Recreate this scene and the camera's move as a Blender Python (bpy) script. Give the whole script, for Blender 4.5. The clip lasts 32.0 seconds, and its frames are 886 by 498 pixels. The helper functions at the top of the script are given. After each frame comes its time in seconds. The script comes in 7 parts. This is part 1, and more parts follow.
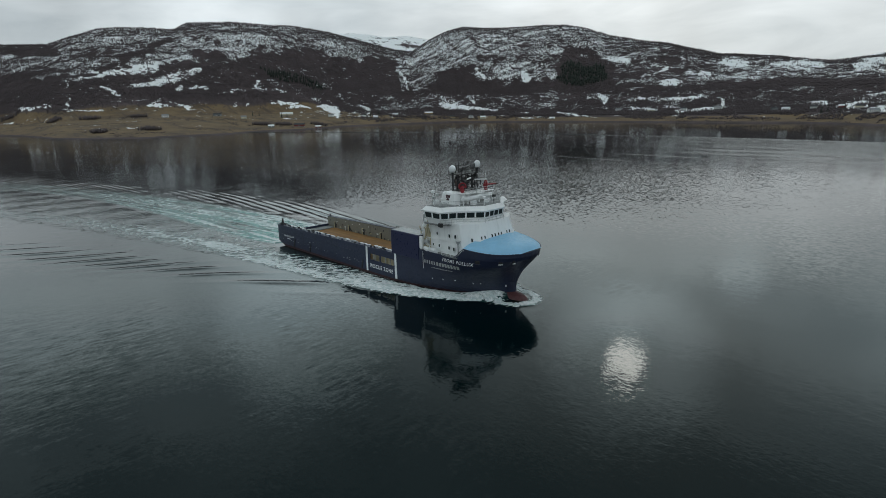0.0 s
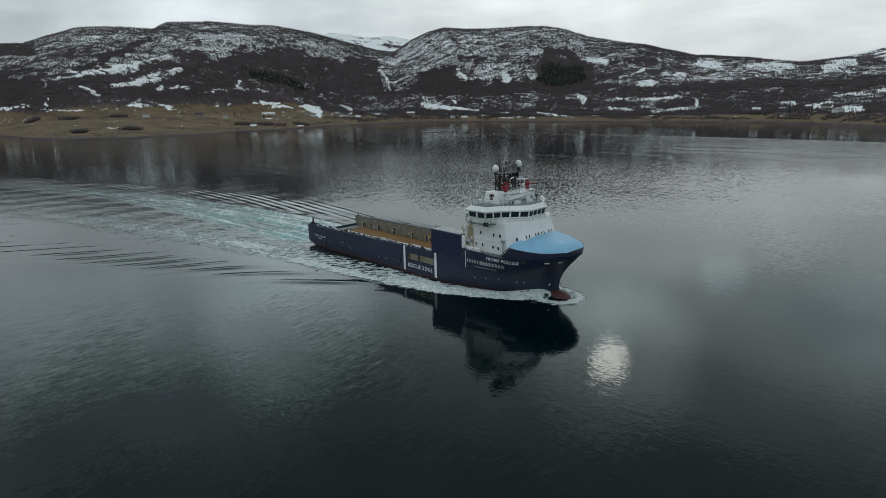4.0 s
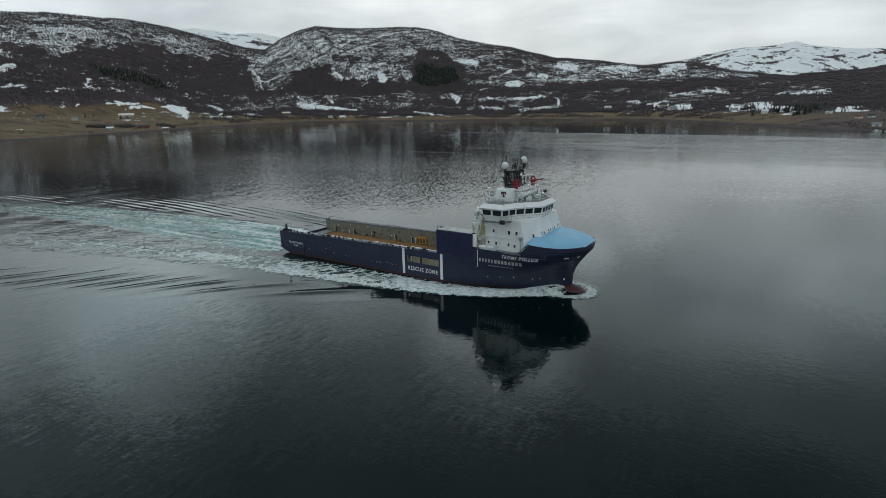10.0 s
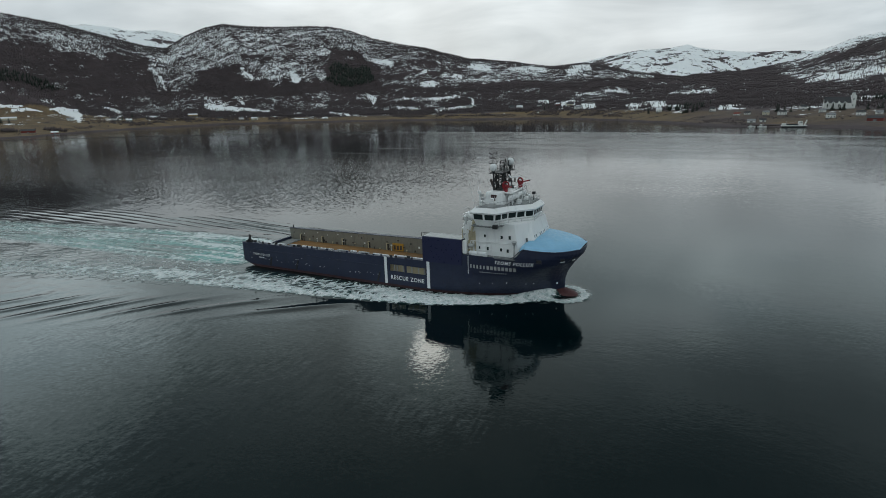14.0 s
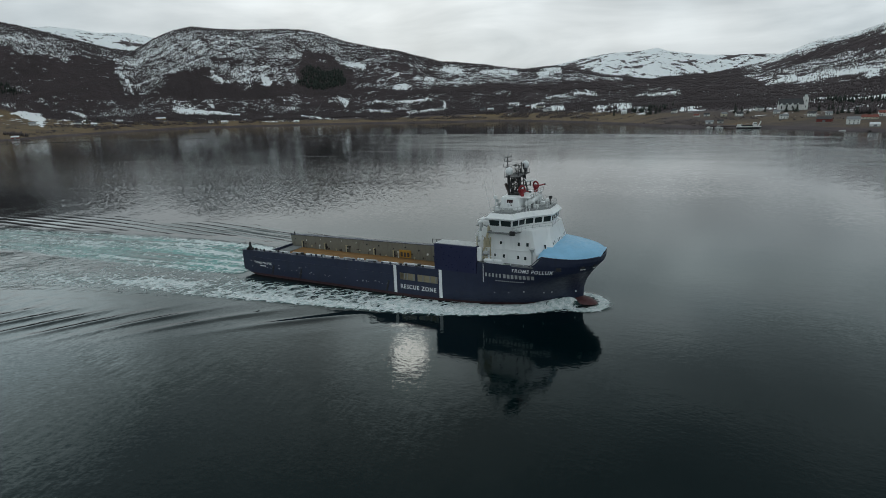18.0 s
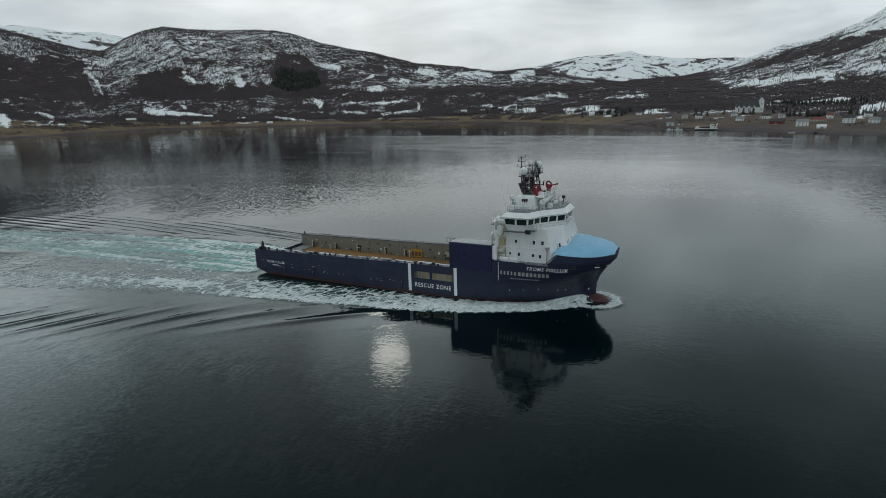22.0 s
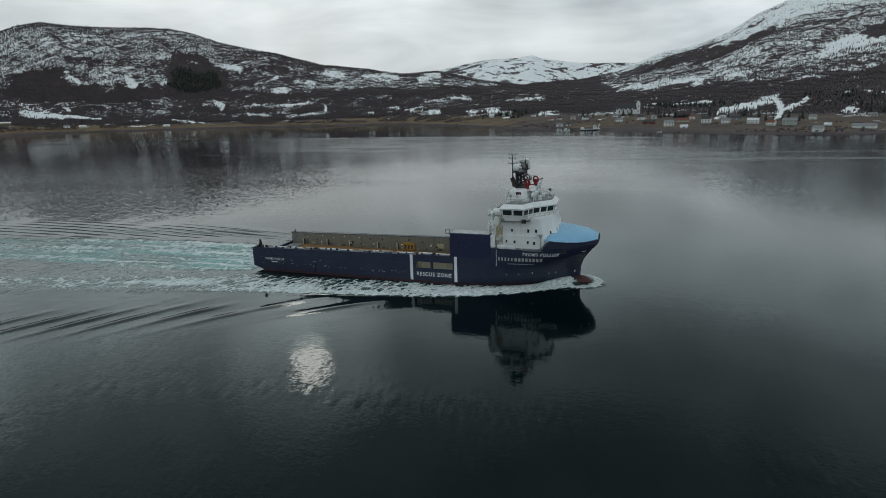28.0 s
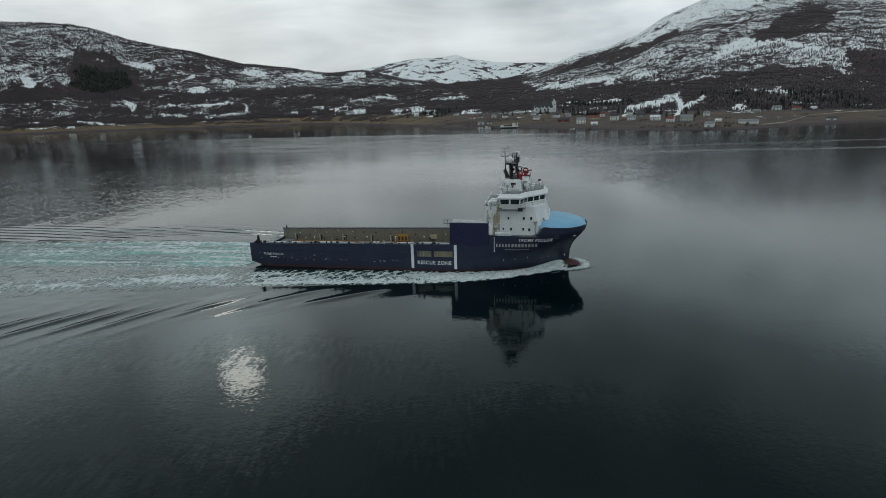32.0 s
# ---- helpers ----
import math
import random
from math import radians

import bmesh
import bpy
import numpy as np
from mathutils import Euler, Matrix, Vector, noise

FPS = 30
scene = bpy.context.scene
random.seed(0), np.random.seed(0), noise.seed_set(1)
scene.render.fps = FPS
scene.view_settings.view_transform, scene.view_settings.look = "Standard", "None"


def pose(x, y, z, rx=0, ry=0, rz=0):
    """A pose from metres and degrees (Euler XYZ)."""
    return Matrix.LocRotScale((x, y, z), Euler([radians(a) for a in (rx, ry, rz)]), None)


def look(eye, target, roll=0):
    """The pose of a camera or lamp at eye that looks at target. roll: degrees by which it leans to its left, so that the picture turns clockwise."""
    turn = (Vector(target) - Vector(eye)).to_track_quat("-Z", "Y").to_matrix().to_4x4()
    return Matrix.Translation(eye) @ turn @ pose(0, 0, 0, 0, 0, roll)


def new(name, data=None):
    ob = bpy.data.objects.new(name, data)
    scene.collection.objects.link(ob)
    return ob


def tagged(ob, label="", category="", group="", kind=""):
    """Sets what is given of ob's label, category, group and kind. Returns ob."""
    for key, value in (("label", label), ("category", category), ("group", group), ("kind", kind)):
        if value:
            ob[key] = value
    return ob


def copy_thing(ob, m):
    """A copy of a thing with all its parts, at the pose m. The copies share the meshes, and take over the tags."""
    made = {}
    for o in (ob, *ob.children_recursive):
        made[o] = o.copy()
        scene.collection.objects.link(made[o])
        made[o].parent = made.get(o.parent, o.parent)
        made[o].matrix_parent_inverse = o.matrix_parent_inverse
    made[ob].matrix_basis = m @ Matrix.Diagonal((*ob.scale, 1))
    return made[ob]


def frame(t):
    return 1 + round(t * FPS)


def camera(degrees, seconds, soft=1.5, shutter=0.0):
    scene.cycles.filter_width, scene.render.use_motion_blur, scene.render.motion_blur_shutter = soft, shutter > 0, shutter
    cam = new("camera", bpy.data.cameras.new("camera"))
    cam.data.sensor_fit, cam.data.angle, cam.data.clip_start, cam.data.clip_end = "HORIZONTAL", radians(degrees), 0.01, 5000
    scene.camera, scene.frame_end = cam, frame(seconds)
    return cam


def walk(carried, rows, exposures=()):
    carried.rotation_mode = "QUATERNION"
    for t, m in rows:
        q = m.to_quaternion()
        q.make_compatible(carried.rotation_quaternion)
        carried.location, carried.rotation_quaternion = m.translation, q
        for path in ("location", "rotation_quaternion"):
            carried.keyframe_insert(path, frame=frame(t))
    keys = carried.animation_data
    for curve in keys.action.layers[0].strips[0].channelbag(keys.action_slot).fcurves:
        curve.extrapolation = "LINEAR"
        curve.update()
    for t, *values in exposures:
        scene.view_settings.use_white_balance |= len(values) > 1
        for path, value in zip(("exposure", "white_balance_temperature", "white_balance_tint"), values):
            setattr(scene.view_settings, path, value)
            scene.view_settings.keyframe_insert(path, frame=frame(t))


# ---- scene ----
LENS = 79.34
cam = camera(LENS, 32.0, soft=0.75)

PATH = [  # seconds, x, y, z, heading, tilt, roll
    (0.0, 104.9, -86.48, 39.26, 134.968, -14.721, -0.864),
    (0.5, 107.41, -87.62, 39.35, 134.865, -14.731, -0.863),
    (1.0, 109.86, -88.81, 39.42, 134.759, -14.727, -0.882),
    (1.5, 112.19, -90.04, 39.48, 134.633, -14.73, -0.875),
    (2.0, 114.33, -91.32, 39.51, 134.517, -14.716, -0.894),
    (2.5, 116.28, -92.63, 39.54, 134.339, -14.714, -0.877),
    (3.0, 118.0, -94.03, 39.55, 134.167, -14.708, -0.878),
    (3.5, 119.61, -95.43, 39.54, 133.965, -14.727, -0.852),
    (5.5, 124.95, -100.64, 39.3, 129.314, -14.804, -0.895),
    (6.0, 126.19, -102.05, 39.28, 128.278, -14.813, -0.938),
    (6.5, 127.38, -103.49, 39.25, 127.328, -14.828, -0.949),
    (7.0, 128.49, -104.97, 39.24, 126.416, -14.847, -0.954),
    (7.5, 129.6, -106.4, 39.24, 125.355, -14.858, -0.987),
    (8.0, 130.66, -107.79, 39.23, 124.395, -14.894, -1.017),
    (8.5, 131.65, -109.08, 39.23, 123.531, -14.907, -0.992),
    (9.0, 132.62, -110.22, 39.23, 122.558, -14.918, -1.002),
    (9.5, 133.51, -111.25, 39.23, 121.662, -14.949, -1.027),
    (10.0, 134.37, -112.13, 39.24, 120.701, -14.986, -1.083),
    (10.5, 135.24, -112.86, 39.27, 119.517, -15.038, -1.216),
    (11.0, 136.14, -113.47, 39.31, 118.144, -15.07, -1.26),
    (11.5, 137.17, -113.98, 39.34, 116.719, -15.083, -1.254),
    (12.0, 138.38, -114.35, 39.38, 115.409, -15.106, -1.302),
    (12.5, 139.71, -114.61, 39.43, 114.524, -15.116, -1.342),
    (13.0, 141.16, -114.79, 39.47, 113.687, -15.128, -1.377),
    (13.5, 142.72, -114.91, 39.5, 112.887, -15.153, -1.407),
    (14.0, 144.4, -114.96, 39.53, 112.404, -15.156, -1.434),
    (14.5, 146.17, -114.93, 39.56, 111.989, -15.148, -1.45),
    (16.5, 153.95, -114.52, 39.41, 110.611, -15.069, -1.591),
    (17.0, 156.14, -114.66, 39.42, 110.39, -15.031, -1.611),
    (17.5, 158.38, -114.91, 39.42, 110.206, -14.995, -1.603),
    (18.0, 160.67, -115.29, 39.41, 110.073, -14.956, -1.626),
    (18.5, 163.06, -115.8, 39.41, 109.985, -14.93, -1.611),
    (19.0, 165.48, -116.44, 39.39, 109.895, -14.9, -1.593),
    (19.5, 167.88, -117.21, 39.39, 109.772, -14.872, -1.56),
    (20.0, 170.24, -118.08, 39.39, 109.666, -14.854, -1.522),
    (20.5, 172.53, -119.03, 39.41, 109.606, -14.836, -1.516),
    (21.0, 174.74, -120.09, 39.41, 109.364, -14.847, -1.481),
    (21.5, 176.92, -121.2, 39.44, 108.546, -14.866, -1.459),
    (22.0, 179.0, -122.39, 39.45, 107.866, -14.853, -1.465),
    (22.5, 181.03, -123.64, 39.46, 107.881, -14.823, -1.422),
    (23.0, 183.02, -124.93, 39.47, 107.988, -14.816, -1.394),
    (23.5, 184.95, -126.29, 39.5, 108.08, -14.792, -1.341),
    (24.0, 186.82, -127.74, 39.56, 108.04, -14.794, -1.329),
    (24.5, 188.67, -129.28, 39.65, 107.145, -14.813, -1.332),
    (25.0, 190.5, -130.88, 39.74, 105.845, -14.825, -1.349),
    (25.5, 192.29, -132.57, 39.83, 104.648, -14.839, -1.402),
    (27.5, 199.07, -140.32, 40.12, 100.047, -14.879, -1.483),
    (28.0, 200.59, -142.27, 40.15, 98.843, -14.909, -1.506),
    (28.5, 202.07, -144.2, 40.17, 97.707, -14.939, -1.528),
    (29.0, 203.49, -146.09, 40.19, 96.851, -14.967, -1.6),
    (29.5, 204.78, -147.93, 40.18, 96.364, -14.989, -1.632),
    (30.0, 205.99, -149.7, 40.14, 95.74, -15.0, -1.646),
    (30.5, 207.09, -151.36, 40.1, 94.88, -15.042, -1.685),
    (31.0, 208.1, -152.89, 40.07, 93.976, -15.095, -1.71),
    (31.5, 209.04, -154.3, 40.08, 92.964, -15.15, -1.733),
    (32.0, 209.96, -155.64, 40.1, 91.491, -15.207, -1.799),
]


def eye_pose(x, y, z, heading, tilt, roll):
    return pose(x, y, z, 0, 0, heading - 90) @ pose(0, 0, 0, 90 + tilt) @ pose(0, 0, 0, 0, 0, roll)


walk(cam, [(r[0], eye_pose(*r[1:])) for r in PATH], ((0.0, 0.0), (20.0, -0.02), (28.0, -0.07), (32.0, -0.09)))

SPEED, TURN = 6.250, radians(-0.3320)  # the vessel's way: metres and turn a second


def vessel_pose(t):
    h = TURN * t
    return pose(SPEED * math.sin(h) / TURN, SPEED * (1 - math.cos(h)) / TURN, 0, 0, 0, math.degrees(h))

# ---- sky, sun ----
SUN_AZ, SUN_EL = radians(114.3), radians(25.9)  # the sun stands behind thin cloud over the far shore

world = bpy.data.worlds.new("overcast_sky")
scene.world = world
world.use_nodes = True
wn, wl = world.node_tree.nodes, world.node_tree.links
wn.clear()


def wnode(kind, **kw):
    n = wn.new(kind)
    for k, val in kw.items():
        if k.startswith("in_"):
            n.inputs[int(k[3:])].default_value = val
    return n


def build_sky():
    out = wnode("ShaderNodeOutputWorld")
    bg = wnode("ShaderNodeBackground")
    sky = wn.new("ShaderNodeTexSky")
    sky.sky_type, sky.sun_disc = "NISHITA", False
    sky.sun_elevation, sky.sun_rotation = SUN_EL, math.pi / 2 - SUN_AZ
    sky.air_density, sky.dust_density = 1.0, 3.0
    dim = wn.new("ShaderNodeMix")
    dim.data_type, dim.blend_type = "RGBA", "MULTIPLY"
    dim.inputs[0].default_value = 1.0
    dim.inputs[7].default_value = (0.10, 0.10, 0.10, 1)
    wl.new(sky.outputs[0], dim.inputs[6])
    # the cloud cover: streaks lie flat, broad masses behind them
    co = wn.new("ShaderNodeTexCoord")
    mp = wn.new("ShaderNodeMapping")
    mp.inputs["Scale"].default_value = (1.0, 1.0, 4.5)
    wl.new(co.outputs["Generated"], mp.inputs[0])
    nz = wn.new("ShaderNodeTexNoise")
    nz.inputs["Scale"].default_value, nz.inputs["Detail"].default_value = 3.2, 7
    nz.inputs["Roughness"].default_value, nz.inputs["Distortion"].default_value = 0.52, 0.4
    wl.new(mp.outputs[0], nz.inputs["Vector"])
    ramp = wn.new("ShaderNodeValToRGB")
    ramp.color_ramp.elements[0].position, ramp.color_ramp.elements[0].color = 0.30, (0.40, 0.455, 0.48, 1)
    ramp.color_ramp.elements[1].position, ramp.color_ramp.elements[1].color = 0.72, (0.68, 0.735, 0.75, 1)
    wl.new(nz.outputs[0], ramp.inputs[0])
    # the cloud is thinner and brighter round the hidden sun
    sd = Vector((math.cos(SUN_AZ) * math.cos(SUN_EL), math.sin(SUN_AZ) * math.cos(SUN_EL), math.sin(SUN_EL)))
    dot = wn.new("ShaderNodeVectorMath")
    dot.operation = "DOT_PRODUCT"
    dot.inputs[1].default_value = sd
    wl.new(co.outputs["Generated"], dot.inputs[0])
    glow = wn.new("ShaderNodeMapRange")
    glow.interpolation_type = "SMOOTHSTEP"
    for i, val in ((1, 0.2), (2, 1.0), (3, 0.98), (4, 1.10)):
        glow.inputs[i].default_value = val
    wl.new(dot.outputs["Value"], glow.inputs[0])
    lit = wn.new("ShaderNodeMix")
    lit.data_type, lit.blend_type = "RGBA", "MULTIPLY"
    lit.inputs[0].default_value = 1.0
    # paler belt above the hills; unseen sky dimmed for near water, raised overhead
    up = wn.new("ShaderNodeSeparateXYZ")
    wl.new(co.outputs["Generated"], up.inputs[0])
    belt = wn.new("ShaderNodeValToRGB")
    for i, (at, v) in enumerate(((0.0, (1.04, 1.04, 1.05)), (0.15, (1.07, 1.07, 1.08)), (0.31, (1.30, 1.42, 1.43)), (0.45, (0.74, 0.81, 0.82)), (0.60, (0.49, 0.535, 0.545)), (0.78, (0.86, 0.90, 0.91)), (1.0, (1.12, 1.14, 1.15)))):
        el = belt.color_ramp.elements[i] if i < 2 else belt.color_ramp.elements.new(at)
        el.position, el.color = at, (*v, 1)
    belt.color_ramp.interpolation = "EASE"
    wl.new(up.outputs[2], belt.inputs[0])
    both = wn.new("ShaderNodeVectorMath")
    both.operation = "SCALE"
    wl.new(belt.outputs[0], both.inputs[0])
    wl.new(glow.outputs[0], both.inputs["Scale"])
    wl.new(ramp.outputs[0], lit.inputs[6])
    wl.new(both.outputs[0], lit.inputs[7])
    # broad thick and thin places in the cloud
    mass = wn.new("ShaderNodeTexNoise")
    mass.inputs["Scale"].default_value, mass.inputs["Detail"].default_value = 3.4, 3
    wl.new(co.outputs["Generated"], mass.inputs["Vector"])
    thick = wn.new("ShaderNodeMapRange")
    for i, val in ((1, 0.36), (2, 0.64), (3, 0.84), (4, 1.16)):
        thick.inputs[i].default_value = val
    wl.new(mass.outputs[0], thick.inputs[0])
    cloud = wn.new("ShaderNodeVectorMath")
    cloud.operation = "SCALE"
    wl.new(lit.outputs[2], cloud.inputs[0])
    wl.new(thick.outputs[0], cloud.inputs["Scale"])
    # unseen sky patches added: 290 lights the starboard side, 66 and 112 darken reflections
    for az, el, lo, hi, gain in ((290.0, 25.0, 0.30, 0.95, 1.18), (66.0, 40.0, 0.86, 0.985, 0.72), (112.0, 43.0, 0.93, 0.995, 0.78), (150.0, 22.0, 0.984, 0.998, 1.75), (104.3, 16.0, 0.9988, 0.99995, 1.35), (math.degrees(SUN_AZ), math.degrees(SUN_EL), 0.985, 0.9993, 2.2)):
        a, b = radians(az), radians(el)
        d = wn.new("ShaderNodeVectorMath")
        d.operation = "DOT_PRODUCT"
        d.inputs[1].default_value = (math.cos(a) * math.cos(b), math.sin(a) * math.cos(b), math.sin(b))
        wl.new(co.outputs["Generated"], d.inputs[0])
        r = wn.new("ShaderNodeMapRange")
        r.interpolation_type = "SMOOTHSTEP"
        for i, val in ((1, lo), (2, hi), (3, 1.0), (4, gain)):
            r.inputs[i].default_value = val
        wl.new(d.outputs["Value"], r.inputs[0])
        c = wn.new("ShaderNodeVectorMath")
        c.operation = "SCALE"
        wl.new(cloud.outputs[0], c.inputs[0])
        wl.new(r.outputs[0], c.inputs["Scale"])
        cloud = c
    mix = wn.new("ShaderNodeMix")
    mix.data_type = "RGBA"
    mix.inputs[0].default_value = 0.97
    wl.new(dim.outputs[2], mix.inputs[6])
    wl.new(cloud.outputs[0], mix.inputs[7])
    wl.new(mix.outputs[2], bg.inputs[0])
    bg.inputs[1].default_value = 1.0
    wl.new(bg.outputs[0], out.inputs[0])


build_sky()

sun = new("sun", bpy.data.lights.new("sun", "SUN"))
sun.data.energy, sun.data.angle, sun.data.color = 0.013, radians(3.7), (1.0, 0.95, 0.86)
sun.matrix_world = look((0, 0, 500), (-500 * math.cos(SUN_AZ), -500 * math.sin(SUN_AZ), 500 - 500 * math.tan(SUN_EL)))
scene.view_settings.exposure = 0.0


# ---- materials ----
class Mat:
    """A node material with a principled surface."""

    def __init__(self, name, colour=(0.5, 0.5, 0.5), rough=0.6, metal=0.0):
        self.m = bpy.data.materials.new(name)
        self.m.use_nodes = True
        self.n, self.l = self.m.node_tree.nodes, self.m.node_tree.links
        self.b = self.n["Principled BSDF"]
        self.b.inputs["Base Color"].default_value = (*colour, 1)
        self.b.inputs["Roughness"].default_value = rough
        self.b.inputs["Metallic"].default_value = metal

    def node(self, kind, **kw):
        n = self.n.new(kind)
        for k, val in kw.items():
            n.inputs[k.replace("_", " ")].default_value = val
        return n

    def noise(self, scale, detail=5, rough=0.55, stretch=(1, 1, 1), where="Object", turn=(0, 0, 0), distort=0.0):
        if where == "World":
            src = self.n.new("ShaderNodeNewGeometry").outputs["Position"]
        else:
            src = self.n.new("ShaderNodeTexCoord").outputs[where]
        mp = self.n.new("ShaderNodeMapping")
        mp.inputs["Scale"].default_value = stretch
        mp.inputs["Rotation"].default_value = turn
        self.l.new(src, mp.inputs[0])
        t = self.node("ShaderNodeTexNoise", Scale=scale, Detail=detail, Roughness=rough, Distortion=distort)
        self.l.new(mp.outputs[0], t.inputs["Vector"])
        return t.outputs[0]

    def range(self, src, a, b, lo=0.0, hi=1.0, smooth=True):
        r = self.n.new("ShaderNodeMapRange")
        r.interpolation_type = "SMOOTHSTEP" if smooth else "LINEAR"
        for i, val in ((1, a), (2, b), (3, lo), (4, hi)):
            r.inputs[i].default_value = val
        self.l.new(src, r.inputs[0])
        return r.outputs[0]

    def math(self, op, a, b=0.0):
        r = self.n.new("ShaderNodeMath")
        r.operation = op
        for i, val in enumerate((a, b)):
            if isinstance(val, (int, float)):
                r.inputs[i].default_value = val
            else:
                self.l.new(val, r.inputs[i])
        return r.outputs[0]

    def mix(self, fac, a, b, blend="MIX"):
        r = self.n.new("ShaderNodeMix")
        r.data_type, r.blend_type = "RGBA", blend
        for i, val in ((0, fac), (6, a), (7, b)):
            if isinstance(val, (int, float)):
                r.inputs[i].default_value = val
            elif isinstance(val, tuple):
                r.inputs[i].default_value = (*val, 1)
            else:
                self.l.new(val, r.inputs[i])
        return r.outputs[2]

    def colour(self, src):
        self.l.new(src, self.b.inputs["Base Color"])
        return self

    def rough(self, src):
        self.l.new(src, self.b.inputs["Roughness"])
        return self

    def bump(self, src, strength=0.3, distance=0.05):
        r = self.n.new("ShaderNodeBump")
        r.inputs["Strength"].default_value, r.inputs["Distance"].default_value = strength, distance
        self.l.new(src, r.inputs["Height"])
        self.l.new(r.outputs[0], self.b.inputs["Normal"])
        return self


def painted(name, colour, rough=0.45, dirt=0.25, rust=0.0, scale=1.0):
    """Ship's paint: faded patches, runs of dirt down the plates, some rust."""
    m = Mat(name, colour, rough)
    fade = m.range(m.noise(0.35 * scale, 4), 0.3, 0.75)
    runs = m.range(m.noise(0.9 * scale, 5, 0.6, (1, 1, 0.16)), 0.48, 0.75)
    dark = tuple(c * (1 - dirt) + 0.02 * dirt for c in colour)
    pale = tuple(min(0.9, c * 1.12 + 0.006) for c in colour)
    c = m.mix(fade, colour, pale)
    c = m.mix(m.math("MULTIPLY", runs, 0.8), c, dark)
    if rust:
        spots = m.range(m.noise(1.6 * scale, 6, 0.7, (1, 1, 0.35)), 0.62 - 0.1 * rust, 0.74)
        c = m.mix(m.math("MULTIPLY", spots, rust), c, (0.11, 0.055, 0.03))
    m.colour(c)
    m.rough(m.range(m.noise(1.7 * scale, 4), 0.3, 0.7, rough - 0.1, rough + 0.2))
    return m.m


def wavelets(m, layers):
    """Tilt the surface by slope fields: crisp wavelets that hold at a low angle of view. layers: amount, scale, stretch, turn."""
    src = m.n.new("ShaderNodeNewGeometry").outputs["Position"]
    total = m.b.inputs["Normal"].links[0].from_socket
    for amount, scale, stretch, turn in layers:
        mp = m.n.new("ShaderNodeMapping")
        mp.inputs["Scale"].default_value = (1, stretch, 1)
        mp.inputs["Rotation"].default_value = (0, 0, radians(turn))
        m.l.new(src, mp.inputs[0])
        t = m.node("ShaderNodeTexNoise", Scale=scale, Detail=2, Roughness=0.5)
        m.l.new(mp.outputs[0], t.inputs["Vector"])
        mid = m.n.new("ShaderNodeVectorMath")
        mid.operation = "SUBTRACT"
        m.l.new(t.outputs["Color"], mid.inputs[0])
        mid.inputs[1].default_value = (0.5, 0.5, 0.5)
        flat = m.n.new("ShaderNodeVectorMath")
        flat.operation = "MULTIPLY"
        m.l.new(mid.outputs[0], flat.inputs[0])
        flat.inputs[1].default_value = (1, 1, 0)
        grow = m.n.new("ShaderNodeVectorMath")
        grow.operation = "SCALE"
        m.l.new(flat.outputs[0], grow.inputs[0])
        m.l.new(amount, grow.inputs["Scale"])
        both = m.n.new("ShaderNodeVectorMath")
        both.operation = "ADD"
        m.l.new(total, both.inputs[0])
        m.l.new(grow.outputs[0], both.inputs[1])
        total = both.outputs[0]
    unit = m.n.new("ShaderNodeVectorMath")
    unit.operation = "NORMALIZE"
    m.l.new(total, unit.inputs[0])
    m.l.new(unit.outputs[0], m.b.inputs["Normal"])


SLICKS = ((0.28, 394, -370, -270), (0.0, 382, -370, -285), (-0.08, 285, -170, -65), (-0.09, 337, -130, -30))
LINE = (-0.0004, -0.14, 606.0)  # where the pale line lies: y over x


